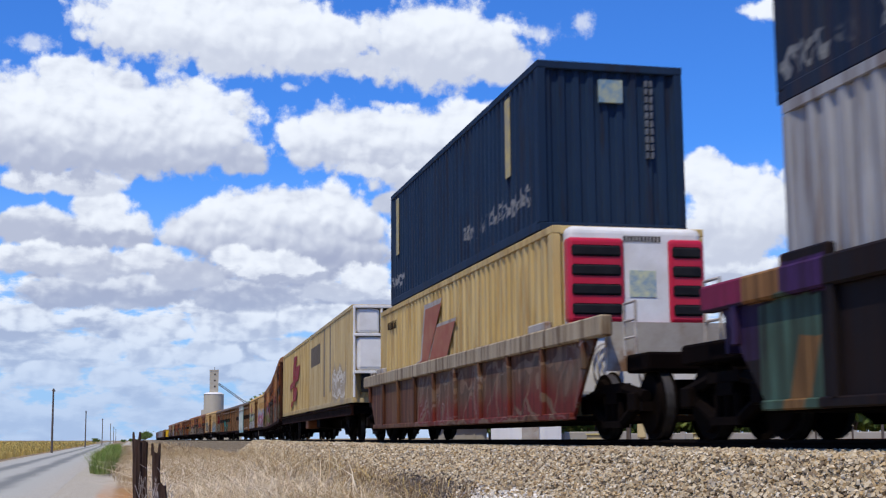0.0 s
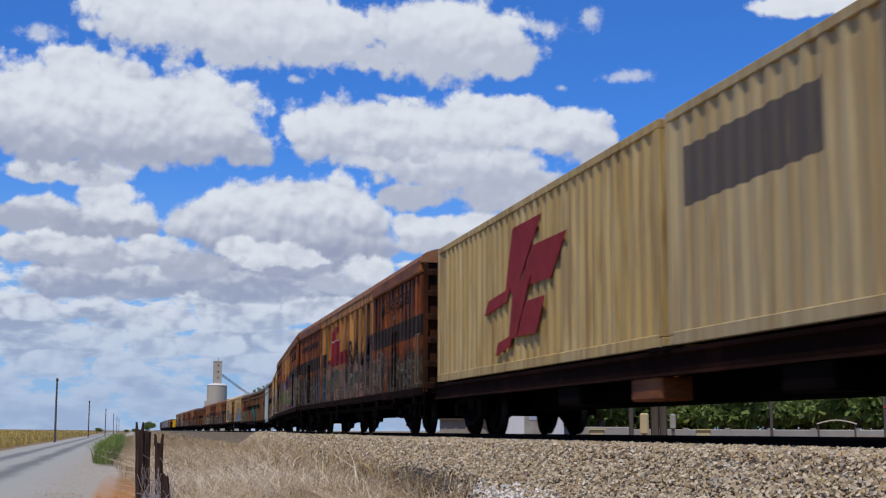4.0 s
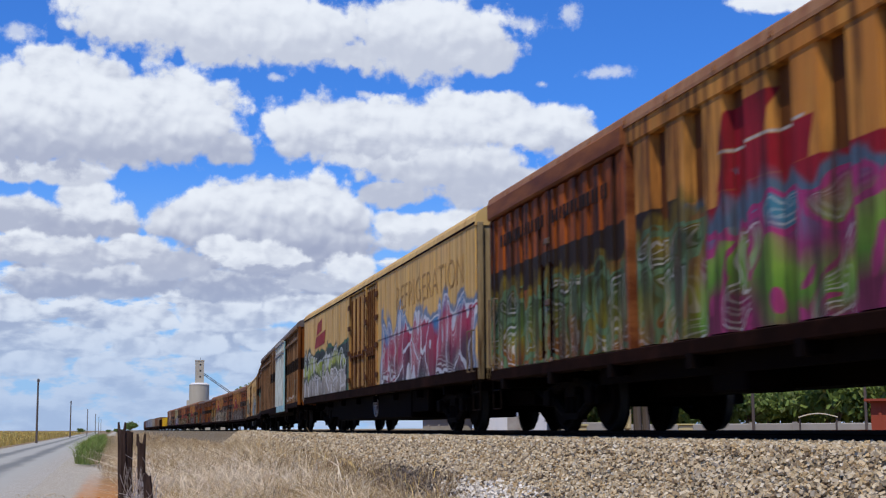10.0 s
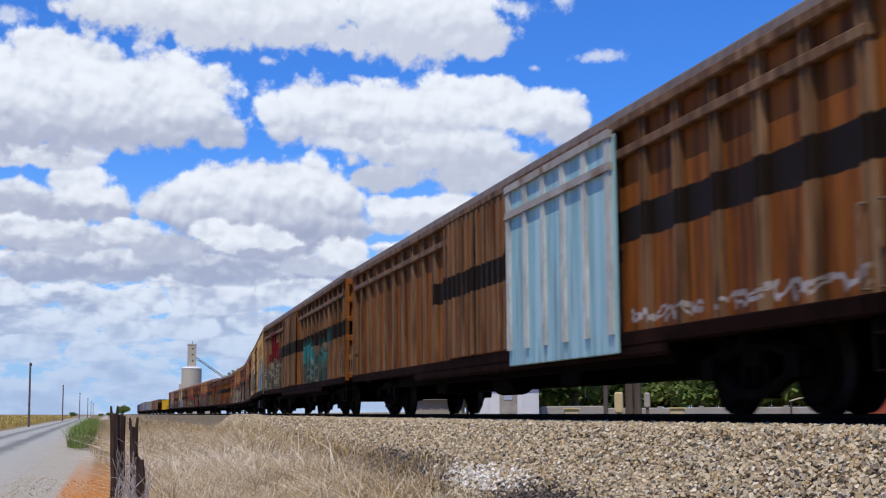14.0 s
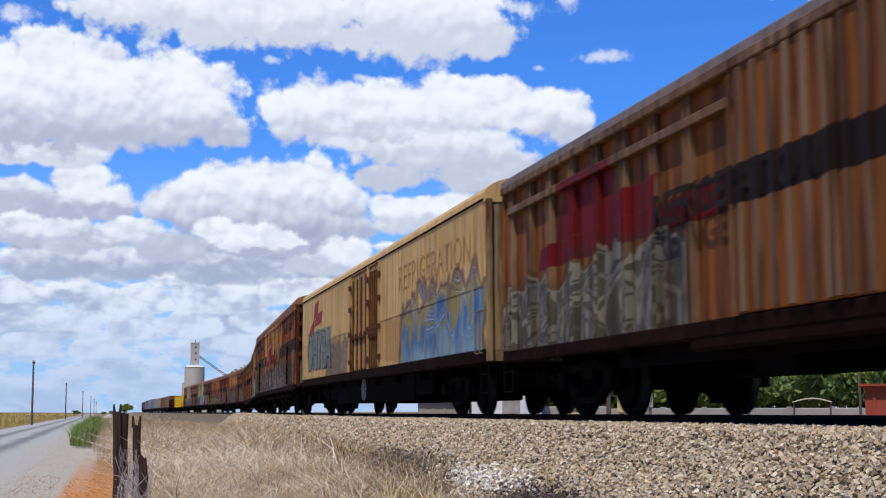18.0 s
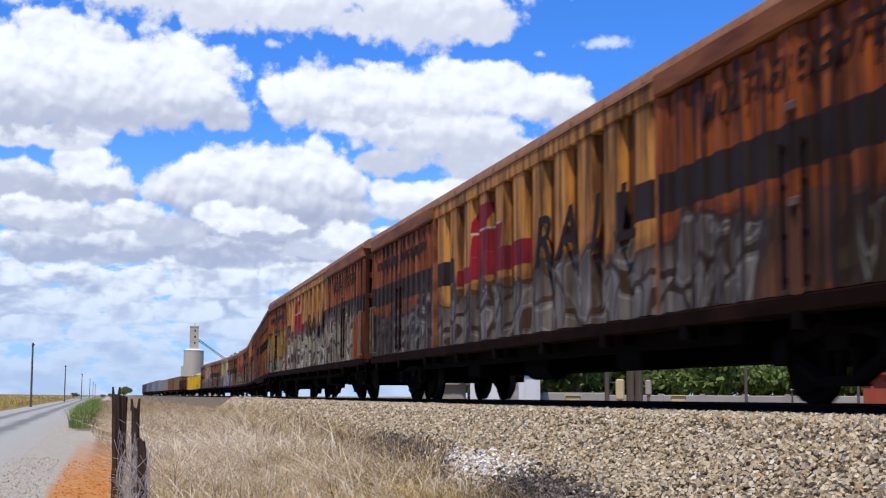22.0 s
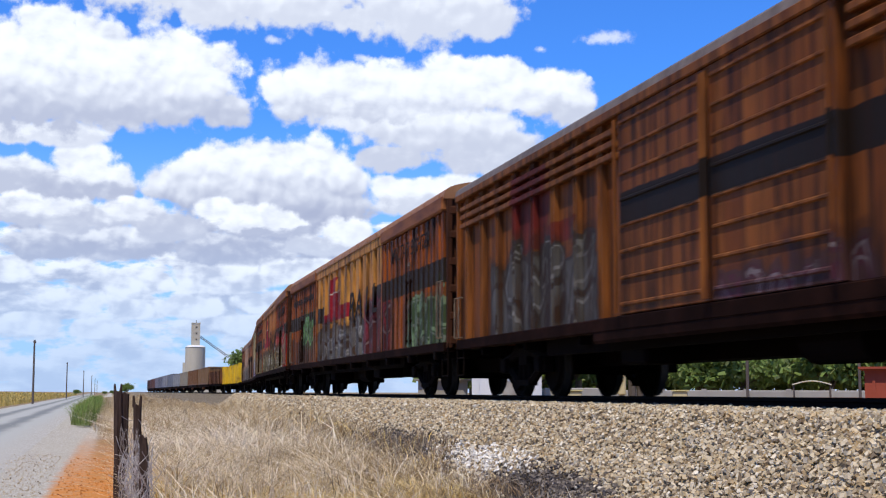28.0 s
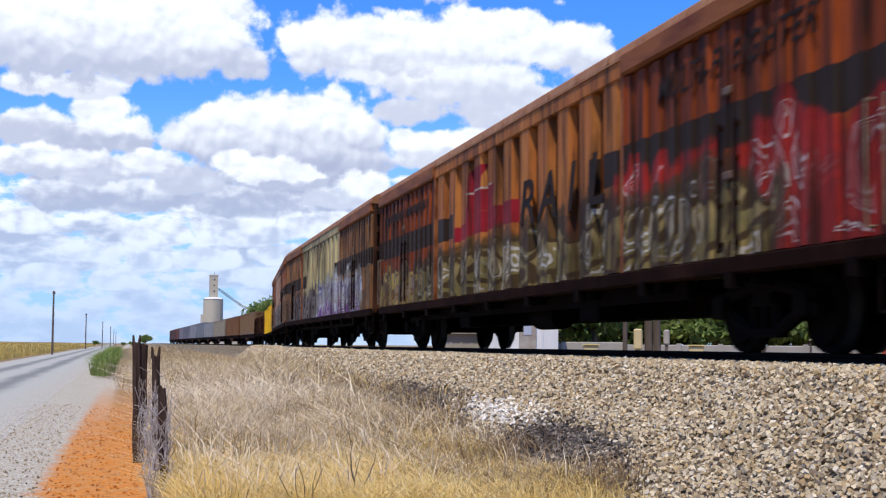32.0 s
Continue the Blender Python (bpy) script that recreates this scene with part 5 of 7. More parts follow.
    # grimy front end: cream lowered to brown, its shade mixed into the paint
    P_END = side_paint("cream_end_shaded_paint", (0.3, 0.2, 0.09), (0.36, 0.27, 0.14), rust, seed=seed + 5, streak=0.7, grime=0.9)
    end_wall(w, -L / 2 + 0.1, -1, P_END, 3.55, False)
    end_wall(w, L / 2 - 0.1, 1, P, 3.55, False)
    underframe(w, L, 0.3, seed=int(seed * 10))
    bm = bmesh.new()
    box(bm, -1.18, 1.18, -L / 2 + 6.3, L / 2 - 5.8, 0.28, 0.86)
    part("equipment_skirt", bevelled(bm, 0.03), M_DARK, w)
    bm = bmesh.new()
    yv = brake_y
    for rr in (0.26, 0.25):
        pts = [(-1.195, yv + math.cos(a) * rr, 0.6 + math.sin(a) * rr) for a in np.linspace(0, 2 * math.pi, 19)]
        for a, b2 in zip(pts, pts[1:]):
            bar(bm, a, b2, 0.014, 5)
    for k in range(3):
        a = k * math.pi / 3
        bar(bm, (-1.2, yv + math.cos(a) * 0.25, 0.6 + math.sin(a) * 0.25), (-1.2, yv - math.cos(a) * 0.25, 0.6 - math.sin(a) * 0.25), 0.012, 5)
    part("handbrake_wheel", bm, M_GREYWHITE, w, "pale spoked handbrake wheel")
    handrails(w, L, 1.0, 1.7, -1.46)
    running_gear(w, L)
    if word:
        lettering("lettering", "REFRIGERATION", w, -7.1, 2.82, 0.78, -1.405, plain("worn_letter_edge", (0.44, 0.26, 0.085), (0.2, 0.12, 0.05), 4.0), 1.05, fat=-0.008)
    if emblem_at:
        bm = bmesh.new()
        for i, quad in enumerate(emblem_at):
            q = [bm.verts.new((-1.404 - 0.002 * i, a, b)) for a, b in quad]
            r = bmesh.ops.extrude_face_region(bm, geom=[bm.faces.new(q)])
            bmesh.ops.translate(bm, vec=(-0.003, 0, 0), verts=[k for k in r["geom"] if isinstance(k, bmesh.types.BMVert)])
        bmesh.ops.recalc_face_normals(bm, faces=bm.faces)
        part("emblem", bm, M_RED, w, "faded red painted emblem of slanting blocks")
    TRAIN.append((w, s0, s1, Matrix()))
    return w


# ---- brown ribbed box vans ----
def ribbed_van(s0, s1, seed, tags, rails=1, louvre_doors=False, blue_door=False, open_end=False, word=False):
    L = s1 - s0 - 0.5
    w = new("box_van")
    brown, faded, rust = (0.21, 0.062, 0.01), (0.28, 0.092, 0.016), (0.05, 0.014, 0.005)
    if louvre_doors:
        brown, faded = (0.15, 0.042, 0.009), (0.24, 0.075, 0.014)
    red = (0.16, 0.008, 0.012)
    band = [(-L / 2, -L / 2 + (9.0 if not louvre_doors else L * 0.45), 2.02, 2.42, (0.014, 0.010, 0.007)), (-L / 2 + 9, -L / 2 + 15.5, 2.02, 2.42, (0.014, 0.010, 0.007))] + ([(L / 2 - 4.6, L / 2 - 2.6, 2.7, 3.14, red, 0.35), (L / 2 - 6.0, L / 2 - 2.4, 2.36, 2.7, red, 0.35), (L / 2 - 7.5, L / 2 - 1.6, 2.03, 2.36, red, 0.35)] if word else [(L / 2 - 4.9, L / 2 - 3.2, 2.4, 3.3, (0.12, 0.008, 0.012), 0.3, 0.05, 0.8), (L / 2 - 6.2, L / 2 - 3.4, 2.1, 2.4, (0.12, 0.008, 0.012), 0.3, 0.05, 0.7)] if louvre_doors else [])
    P = side_paint("brown_van_paint", brown, faded, rust, bands=band, tags=tags, mark=seed, seed=seed, streak=0.5, grime=0.8 if louvre_doors else 0.6)
    P_POST = side_paint("brown_post_paint", (0.16, 0.05, 0.012) if louvre_doors else (0.17, 0.085, 0.038), (0.26, 0.09, 0.022) if louvre_doors else (0.25, 0.145, 0.075), (0.07, 0.03, 0.014), bands=band, tags=tags, mark=seed, seed=seed + 3, streak=0.5, grime=0.6)
    bm = bmesh.new()
    box(bm, -1.30, 1.34, -L / 2 + 0.1, L / 2 - 0.1, 0.92, 3.5)
    part("side_sheet", bm, P, w)
    dl, dr = (-L / 2 + 10.5, -L / 2 + 15.6) if louvre_doors else (-L / 2 + 10.3, -L / 2 + 14.2)
    for y in np.arange(-L / 2 + 0.45, L / 2 - 0.2, 0.93):
        if dl - 0.2 < y < dr + 0.2:
            continue
        for dy in (-0.06, 0.06):
            bm = bmesh.new()
            box(bm, -1.385, -1.295, y + dy - 0.02, y + dy + 0.02, 0.95, 3.46)
            part("stanchion", bevelled(bm, 0.008), P_POST, w)
    for k in range(rails):
        z = 3.1 + 0.02 * rails - k * 0.15 + (0.1 if rails > 1 else 0)
        for y0, y1 in ((-L / 2 + 0.35, dl - 0.15), (dr + 0.15, L / 2 - 0.35)):
            bm = bmesh.new()
            box(bm, -1.41, -1.30, y0, y1, z - (0.055 if rails == 1 else 0.04), z + (0.055 if rails == 1 else 0.04))
            part("side_rail", bevelled(bm, 0.012), P_POST, w)
    mid = (dl + dr) / 2
    for d0, d1 in ((dl + 0.04, mid - 0.02), (mid + 0.02, dr - 0.04)):
        bm = bmesh.new()
        box(bm, -1.40, -1.31, d0, d1, 0.98, 3.42)
        door = part("sliding_door", bevelled(bm, 0.01), P, w)
        if louvre_doors:
            for z in np.linspace(1.1, 3.3, 8):
                bm = bmesh.new()
                prism(bm, [(-1.395, z - 0.025), (-1.425, z - 0.01), (-1.425, z + 0.012), (-1.395, z + 0.03)], d0 + 0.08, d1 - 0.08)
                part("door_corrugation", bm, P_POST, door)
        else:
            for y in np.linspace(d0 + 0.15, d1 - 0.15, 6):
                bm = bmesh.new()
                box(bm, -1.435, -1.39, y - 0.05, y + 0.05, 1.0, 3.4)
                part("door_corrugation", bm, P_POST, door)
        for y in (d0 + 0.03, d1 - 0.03):
            bm = bmesh.new()
            bar(bm, (-1.46, y, 1.0), (-1.46, y, 3.35), 0.025, 6)
            part("locking_bar", bm, P_POST, door)
    if blue_door:
        pale = side_paint("pale_blue_paint", (0.29, 0.5, 0.52), (0.4, 0.6, 0.62), (0.2, 0.22, 0.2), seed=seed + 6, streak=0.3, grime=0.25)
        b0, b1 = -L / 2 + 5.8, -L / 2 + 10.15
        bm = bmesh.new()
        box(bm, -1.47, -1.41, b0, b1, 0.72, 3.38)
        leaf = part("pale_blue_door", bevelled(bm, 0.012), pale, w, "slid-open pale blue steel door leaf")
        for y in np.linspace(b0 + 0.1, b1 - 0.1, 6):
            for dy in (-0.05, 0.05):
                bm = bmesh.new()
                box(bm, -1.515, -1.465, y + dy - 0.022, y + dy + 0.022, 0.95, 3.34)
                part("door_rib", bm, plain("worn_blue_rib", (0.6, 0.62, 0.58), (0.3, 0.3, 0.28), 5.0, stretch=(1, 1, 0.3)), leaf)
        for z in (2.98, 3.38):
            bm = bmesh.new()
            box(bm, -1.53, -1.465, b0, b1, z - 0.05, z + 0.05)
            part("door_rail", bm, M_GREYWHITE, leaf)
    bm = bmesh.new()
    box(bm, -1.43, -1.28, -L / 2 + 0.08, L / 2 - 0.08, 3.42, 3.54)
    part("cantrail", bevelled(bm, 0.015), P_POST, w)
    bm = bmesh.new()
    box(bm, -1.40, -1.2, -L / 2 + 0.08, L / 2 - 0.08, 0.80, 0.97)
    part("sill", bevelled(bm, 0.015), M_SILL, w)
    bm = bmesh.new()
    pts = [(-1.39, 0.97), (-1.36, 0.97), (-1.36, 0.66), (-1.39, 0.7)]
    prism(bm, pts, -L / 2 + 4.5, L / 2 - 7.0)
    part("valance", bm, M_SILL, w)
    bm = bmesh.new()
    prism(bm, roof_outline(1.42, 3.53, 3.86), -L / 2 + 0.05, L / 2 - 0.05)
    part("roof", bm, plain("dark_roof_sheet", (0.1, 0.075, 0.06), (0.2, 0.16, 0.13), 2.0, 0.6, stretch=(1, 3, 1)), w)
    end_wall(w, -L / 2 + 0.1, -1, P, 3.5, not open_end)
    end_wall(w, L / 2 - 0.1, 1, P, 3.5)
    if open_end:
        bm = bmesh.new()
        box(bm, -1.15, 1.15, -L / 2 - 0.12, -L / 2 + 0.1, 2.1, 3.45)
        unit = part("cooling_unit", bevelled(bm, 0.08, 2), M_RED, w, "dark red louvred cooling unit on the end")
        for z in np.arange(2.2, 3.4, 0.1):
            bm = bmesh.new()
            box(bm, -1.1, 1.1, -L / 2 - 0.15, -L / 2 - 0.11, z, z + 0.05)
            part("louvre", bm, M_GRILLE, unit)
        bm = bmesh.new()
        box(bm, -1.2, 1.2, -L / 2 - 0.08, -L / 2 + 0.1, 0.95, 2.08)
        part("cream_end_panel", bevelled(bm, 0.03), M_GREYWHITE, w)
    underframe(w, L, 0.48, seed=int(seed * 10))
    handrails(w, L, 1.0, 1.7, -1.46)
    running_gear(w, L)
    if word:
        lettering("lettering", "REFRIGERATION", w, 3.2, 2.25, 0.5, -1.415, M_BLACK)
    TRAIN.append((w, s0, s1, Matrix()))
    return w

# ---- containers and the wagons that carry them ----
M_REDGLOSS = plain("glossy_red_enamel", (0.5, 0.012, 0.04), (0.4, 0.012, 0.03), 3.0, 0.35, bump=0.0)
M_CHORD = side_paint("dusty_chord_paint", (0.36, 0.28, 0.17), (0.44, 0.36, 0.24), (0.12, 0.05, 0.02), seed=31.0, streak=0.6, grime=0.4)
def container(L, H, paint, frame_paint, pitch=0.28, depth=0.036, end="plain", W=2.44, name="container"):
    """A corrugated steel container; its origin is the middle of its underside, its front end at -y."""
    c = new(name)
    h = W / 2
    for sx in (-1, 1):
        bm = bmesh.new()
        prof, y = [], -L / 2 + 0.14
        while y < L / 2 - 0.14 - pitch:
            prof += [(y, 0), (y + pitch * 0.32, 0), (y + pitch * 0.5, depth), (y + pitch * 0.82, depth)]
            y += pitch
        prof.append((L / 2 - 0.14, 0))
        lo = [bm.verts.new((sx * (h - 0.012 - d), q, 0.14)) for q, d in prof]
        hi = [bm.verts.new((sx * (h - 0.012 - d), q, H - 0.1)) for q, d in prof]
        for i in range(len(prof) - 1):
            bm.faces.new((lo[i], lo[i + 1], hi[i + 1], hi[i]))
        bmesh.ops.recalc_face_normals(bm, faces=bm.faces)
        part("side_panel", bm, paint, c)
        for z0, z1, nm in ((0.0, 0.16, "bottom_rail"), (H - 0.12, H, "top_rail")):
            bm = bmesh.new()
            box(bm, min(sx * h, sx * (h - 0.09)), max(sx * h, sx * (h - 0.09)), -L / 2 + 0.12, L / 2 - 0.12, z0, z1)
            part(nm, bevelled(bm, 0.012), frame_paint, c)
        for sy in (-1, 1):
            bm = bmesh.new()
            y0 = sy * (L / 2) - (0.14 if sy > 0 else 0)
            x0 = sx * h - (0.14 if sx > 0 else 0)
            box(bm, x0, x0 + 0.14, y0, y0 + 0.14, 0.12, H - 0.12)
            part("corner_post", bevelled(bm, 0.012), frame_paint, c)
            for z in (0.0, H - 0.12):
                bm = bmesh.new()
                box(bm, x0 - sx * 0.004, x0 + 0.14 - sx * 0.004 + 0.008 * sx, y0 - 0.004, y0 + 0.144, z, z + 0.12)
                part("corner_casting", bevelled(bm, 0.01), frame_paint, c)
    bm = bmesh.new()
    box(bm, -h + 0.06, h - 0.06, -L / 2 + 0.05, L / 2 - 0.05, H - 0.07, H - 0.02)
    part("roof", bm, paint, c)
    bm = bmesh.new()
    box(bm, -h + 0.06, h - 0.06, -L / 2 + 0.05, L / 2 - 0.05, 0.02, 0.12)
    part("floor", bm, M_SILL, c)
    for sy in (-1, 1):
        bm = bmesh.new()
        y = sy * (L / 2 - 0.05)
        n = 9
        prof = []
        for k in range(n):
            a = -h + 0.14 + k * (W - 0.28) / n
            b2 = (W - 0.28) / n
            prof += [(a, 0), (a + b2 * 0.35, 0), (a + b2 * 0.5, 0.04), (a + b2 * 0.85, 0.04)]
        prof.append((h - 0.14, 0))
        lo = [bm.verts.new((x, y - sy * d, 0.12)) for x, d in prof]
        hi = [bm.verts.new((x, y - sy * d, H - 0.1)) for x, d in prof]
        for i in range(len(prof) - 1):
            bm.faces.new((lo[i], lo[i + 1], hi[i + 1], hi[i]))
        part("end_panel", bm, paint, c)
        for z0 in (0.0, H - 0.13):
            bm = bmesh.new()
            box(bm, -h + 0.12, h - 0.12, y - 0.05, y + 0.05, z0, z0 + 0.13)
            part("end_rail", bevelled(bm, 0.01), frame_paint, c)
    return c


def chill_unit(c, L, H):
    """The round-cornered white and red cooling machine on the front end of a chilled container."""
    bm = bmesh.new()
    box(bm, -1.06, 1.06, -L / 2 - 0.3, -L / 2 + 0.04, 0.25, H - 0.04)
    unit = part("cooling_unit", bevelled(bm, 0.11, 4), M_WHITE, c, "white cooling machine with red louvred grilles")
    z0, z1 = H - 1.5, H - 0.22
    for x0, x1 in ((-1.09, -0.2), (0.5, 1.08)):
        bm = bmesh.new()
        box(bm, x0, x1, -L / 2 - 0.36, -L / 2 - 0.1, z0, z1)
        g = part("grille", bevelled(bm, 0.07, 3), M_REDGLOSS, unit)
        for k in range(4):
            z = z0 + 0.12 + k * 0.29
            bm = bmesh.new()
            box(bm, x0 + 0.05, x1 - 0.07, -L / 2 - 0.385, -L / 2 - 0.34, z, z + 0.17)
            part("slot", bevelled(bm, 0.03), M_GRILLE, unit)
    bm = bmesh.new()
    box(bm, -1.09, 1.08, -L / 2 - 0.35, -L / 2 - 0.2, z0 - 0.17, z0 + 0.02)
    part("red_band", bevelled(bm, 0.03), M_REDGLOSS, unit)
    bm = bmesh.new()
    for k in range(11):
        box(bm, -0.2 + k * 0.055, -0.165 + k * 0.055, -L / 2 - 0.31, -L / 2 - 0.3, z1 - 0.05, z1 + 0.04)
    part("maker_plate", bm, M_BLACK, unit)
    bm = bmesh.new()
    box(bm, -0.12, 0.3, -L / 2 - 0.31, -L / 2 - 0.3, z0 + 0.4, z0 + 0.8)
    part("sticker", bm, plain("patterned_sticker", (0.2, 0.3, 0.4), (0.6, 0.6, 0.35), 9.0), unit)
    for x in (-0.55, 0.15):
        for k in range(3):
            bm = bmesh.new()
            r = 0.24 - 0.03 * k
            pts = [(x + math.cos(a) * r * 0.8 + 0.04 * k, -L / 2 - 0.34 - 0.02 * k, 0.75 + math.sin(a) * r * 1.3) for a in np.linspace(0, 2 * math.pi, 17)]
            for a, b2 in zip(pts, pts[1:]):
                bar(bm, a, b2, 0.014, 5)
            part("coiled_cable", bm, M_GALV, unit)
    return unit


def well_wagon(s0, s1, y0, y1, paint, taper=1.1, end_paint=None):
    """A low well wagon: deep ribbed side sills between y0 and y1, sloping at the ends, raised platforms over the bogies."""
    L = s1 - s0
    w = new("well_wagon")
    for sx in (-1, 1):
        bm = bmesh.new()
        a = [(y0, 1.5), (y0 + taper, 0.34), (y1 - taper, 0.34), (y1, 1.5)]
        X0, X1 = sx * 1.28, sx * 1.33
        va = [bm.verts.new((X0, y, z)) for y, z in a]
        vb = [bm.verts.new((X1, y, z)) for y, z in a]
        bm.faces.new(va)
        bm.faces.new(vb[::-1])
        for k in range(4):
            bm.faces.new((va[k], va[(k + 1) % 4], vb[(k + 1) % 4], vb[k]))
        bmesh.ops.recalc_face_normals(bm, faces=bm.faces)
        part("side_plate", bm, paint, w)
        bm = bmesh.new()
        box(bm, min(X0 - sx * 0.04, X1 + sx * 0.08), max(X0 - sx * 0.04, X1 + sx * 0.08), y0 - 0.3, y1 + 0.2, 1.34, 1.62)
        part("top_chord", bevelled(bm, 0.025), end_paint or M_CHORD, w)
        bm = bmesh.new()
        box(bm, min(X0, X1 + sx * 0.06), max(X0, X1 + sx * 0.06), y0 + taper, y1 - taper, 0.28, 0.38)
        part("bottom_chord", bevelled(bm, 0.015), paint, w)
        n = 9
        for k in range(n + 1):
            y = y0 + 0.55 + (y1 - y0 - 1.1) * k / n
            zb = 0.36 if y0 + taper < y < y1 - taper else 0.95
            bm = bmesh.new()
            box(bm, min(X1, X1 + sx * 0.07), max(X1, X1 + sx * 0.07), y - 0.06, y + 0.06, zb, 1.36)
            part("side_rib", bevelled(bm, 0.012), paint, w)
        for y in (y0 + 2.6, y1 - 2.0):
            bm = bmesh.new()
            prism(bm, [(min(X0, X1 + sx * 0.05), 1.6), (max(X0, X1 + sx * 0.05), 1.6), (max(X0, X1 + sx * 0.05), 1.74), (min(X0, X1 + sx * 0.05), 1.74)], y - 0.45, y + 0.45)
            part("guide", bevelled(bm, 0.02), end_paint or M_GREYWHITE, w)
    bm = bmesh.new()
    box(bm, -1.25, 1.25, y0 + taper, y1 - taper, 0.26, 0.33)
    part("well_floor", bm, M_DARK, w)
    for sgn, e, y in ((-1, -L / 2, y0), (1, L / 2, y1)):
        bm = bmesh.new()
        box(bm, -1.0, 1.0, min(e - sgn * 0.5, y + sgn * 0.1), max(e - sgn * 0.5, y + sgn * 0.1), 0.86, 1.1)
        plat = part("end_platform", bevelled(bm, 0.03), M_DARK, w)
        bm = bmesh.new()
        box(bm, -1.22, 1.22, min(y, y - sgn * 0.08), max(y, y - sgn * 0.08), 0.9, 1.55)
        part("bulkhead", bm, end_paint or M_GREYWHITE, w)
        for x in (-1.1, 1.1):
            bm = bmesh.new()
            for yy in (y + sgn * 0.35, y + sgn * 0.75):
                bar(bm, (x, yy, 1.08), (x, yy, 1.75), 0.02, 6)
            for z in (1.3, 1.52, 1.75):
                bar(bm, (x, y + sgn * 0.35, z), (x, y + sgn * 0.75, z), 0.018, 6)
            part("end_railing", bm, M_GALV, w)
    for y in (-L / 2 + 1.75, L / 2 - 1.75):
        bogie_at(w, y)
    share("coupler", ME_COUPLER, w, Matrix.Translation((0, L / 2 - 0.55, 0)))
    share("coupler", ME_COUPLER, w, pose(0, -L / 2 + 0.55, 0, 0, 0, 180))
    TRAIN.append((w, s0, s1, Matrix()))
    return w


def flat_wagon(s0, s1, deck=1.0):
    L = s1 - s0 - 0.6
    w = new("flat_wagon")
    for sx in (-1, 1):
        bm = bmesh.new()
        x = sx * 1.2
        prism(bm, [(x - 0.07, deck), (x + 0.07, deck), (x + 0.07, deck - 0.05), (x + 0.02, deck - 0.08), (x + 0.02, deck - 0.26), (x + 0.07, deck - 0.3), (x - 0.07, deck - 0.3), (x - 0.02, deck - 0.26), (x - 0.02, deck - 0.08), (x - 0.07, deck - 0.05)], -L / 2 + 0.1, L / 2 - 0.1)
        part("side_sill", bm, M_SILL, w)
        for y in (-L / 2 + 0.4, -0.2, 0.2, L / 2 - 0.4):
            bm = bmesh.new()
            box(bm, x - 0.1, x + 0.1, y - 0.12, y + 0.12, deck - 0.02, deck + 0.045)
            part("twist_lock", bevelled(bm, 0.015), M_BOGIE, w)
    for y in np.arange(-L / 2 + 0.3, L / 2, 2.4):
        bm = bmesh.new()
        box(bm, -1.15, 1.15, y - 0.09, y + 0.09, deck - 0.26, deck - 0.04)
        part("cross_member", bm, M_DARK, w)
    bm = bmesh.new()
    box(bm, -0.25, 0.25, -L / 2 + 0.1, L / 2 - 0.1, 0.42, deck - 0.05)
    part("centre_sill", bm, M_DARK, w)
    for k, y in enumerate((-3.4, 0.6, 3.6)):
        bm = bmesh.new()
        box(bm, -1.22, -0.8, y - 0.5, y + 0.5, 0.42, 0.72)
        part("equipment_box", bevelled(bm, 0.03), (M_DARK, M_HEADER, M_DARK)[k], w)
    running_gear(w, L, 2.4, 2.4)
    TRAIN.append((w, s0, s1, Matrix()))
    return w


def load(c, s0, s1, y, z):
    """Puts a container on the vehicle that spans s0 to s1."""
    TRAIN.append((c, s0, s1, Matrix.Translation((0, y, z))))
    return c

# ---- the train, from its front to its rear ----
OLIVE = ((0.4, 0.3, 0.1), (0.24, 0.2, 0.07), (0.44, 0.33, 0.13), (0.1, 0.075, 0.03))
PALE, INK = (0.62, 0.6, 0.56), (0.025, 0.02, 0.025)

# double-stacked well wagon at the head of the picture
P_W0 = side_paint("painted_over_well_side", (0.006, 0.005, 0.006), (0.012, 0.01, 0.011), (0.02, 0.01, 0.007), bands=[(8.0, 10, 0.75, 1.5, (0.035, 0.02, 0.06)), (8.3, 10, 1.34, 1.8, (0.2, 0.02, 0.06)), (7.5, 8.3, 1.3, 1.8, (0.28, 0.14, 0.05)), (6.7, 7.5, 1.3, 1.62, (0.06, 0.025, 0.1)), (6.9, 8.1, 0.2, 1.3, (0.07, 0.13, 0.09), 0.0, 0.5, 0.9), (7.2, 7.6, 0.2, 0.95, (0.3, 0.14, 0.04), 0.4, 0.3, 0.8)], tags=[], seed=1.0, streak=0.3)
w = well_wagon(-8.0, 14.6, -9.4, 9.1, P_W0, end_paint=P_W0)
tagged(w, "black well wagon sprayed with purple and green paint, carrying stacked containers", "wagon", group="wagons of the train")
P_SILVER = side_paint("silver_container_paint", (0.3, 0.3, 0.3), (0.36, 0.36, 0.355), (0.2, 0.12, 0.08), seed=2.0, grime=0.3)
c = load(container(12.19, 2.9, P_SILVER, P_SILVER), -8.0, 14.6, 1.57, 0.34)
tagged(c, "weathered silver-grey corrugated container in the well wagon", "container", group="containers on the train")
P_INK = side_paint("ink_container_paint", (0.012, 0.022, 0.045), (0.02, 0.03, 0.05), (0.06, 0.04, 0.04), tags=[(-1.0, 6.0, 0.1, 0.75, ((0.012, 0.02, 0.04), (0.012, 0.02, 0.035)), (0.22, 0.23, 0.23), 0.42)], seed=3.0, grime=0.2)
c = load(container(12.19, 2.75, P_INK, P_INK), -8.0, 14.6, 1.65, 3.24)
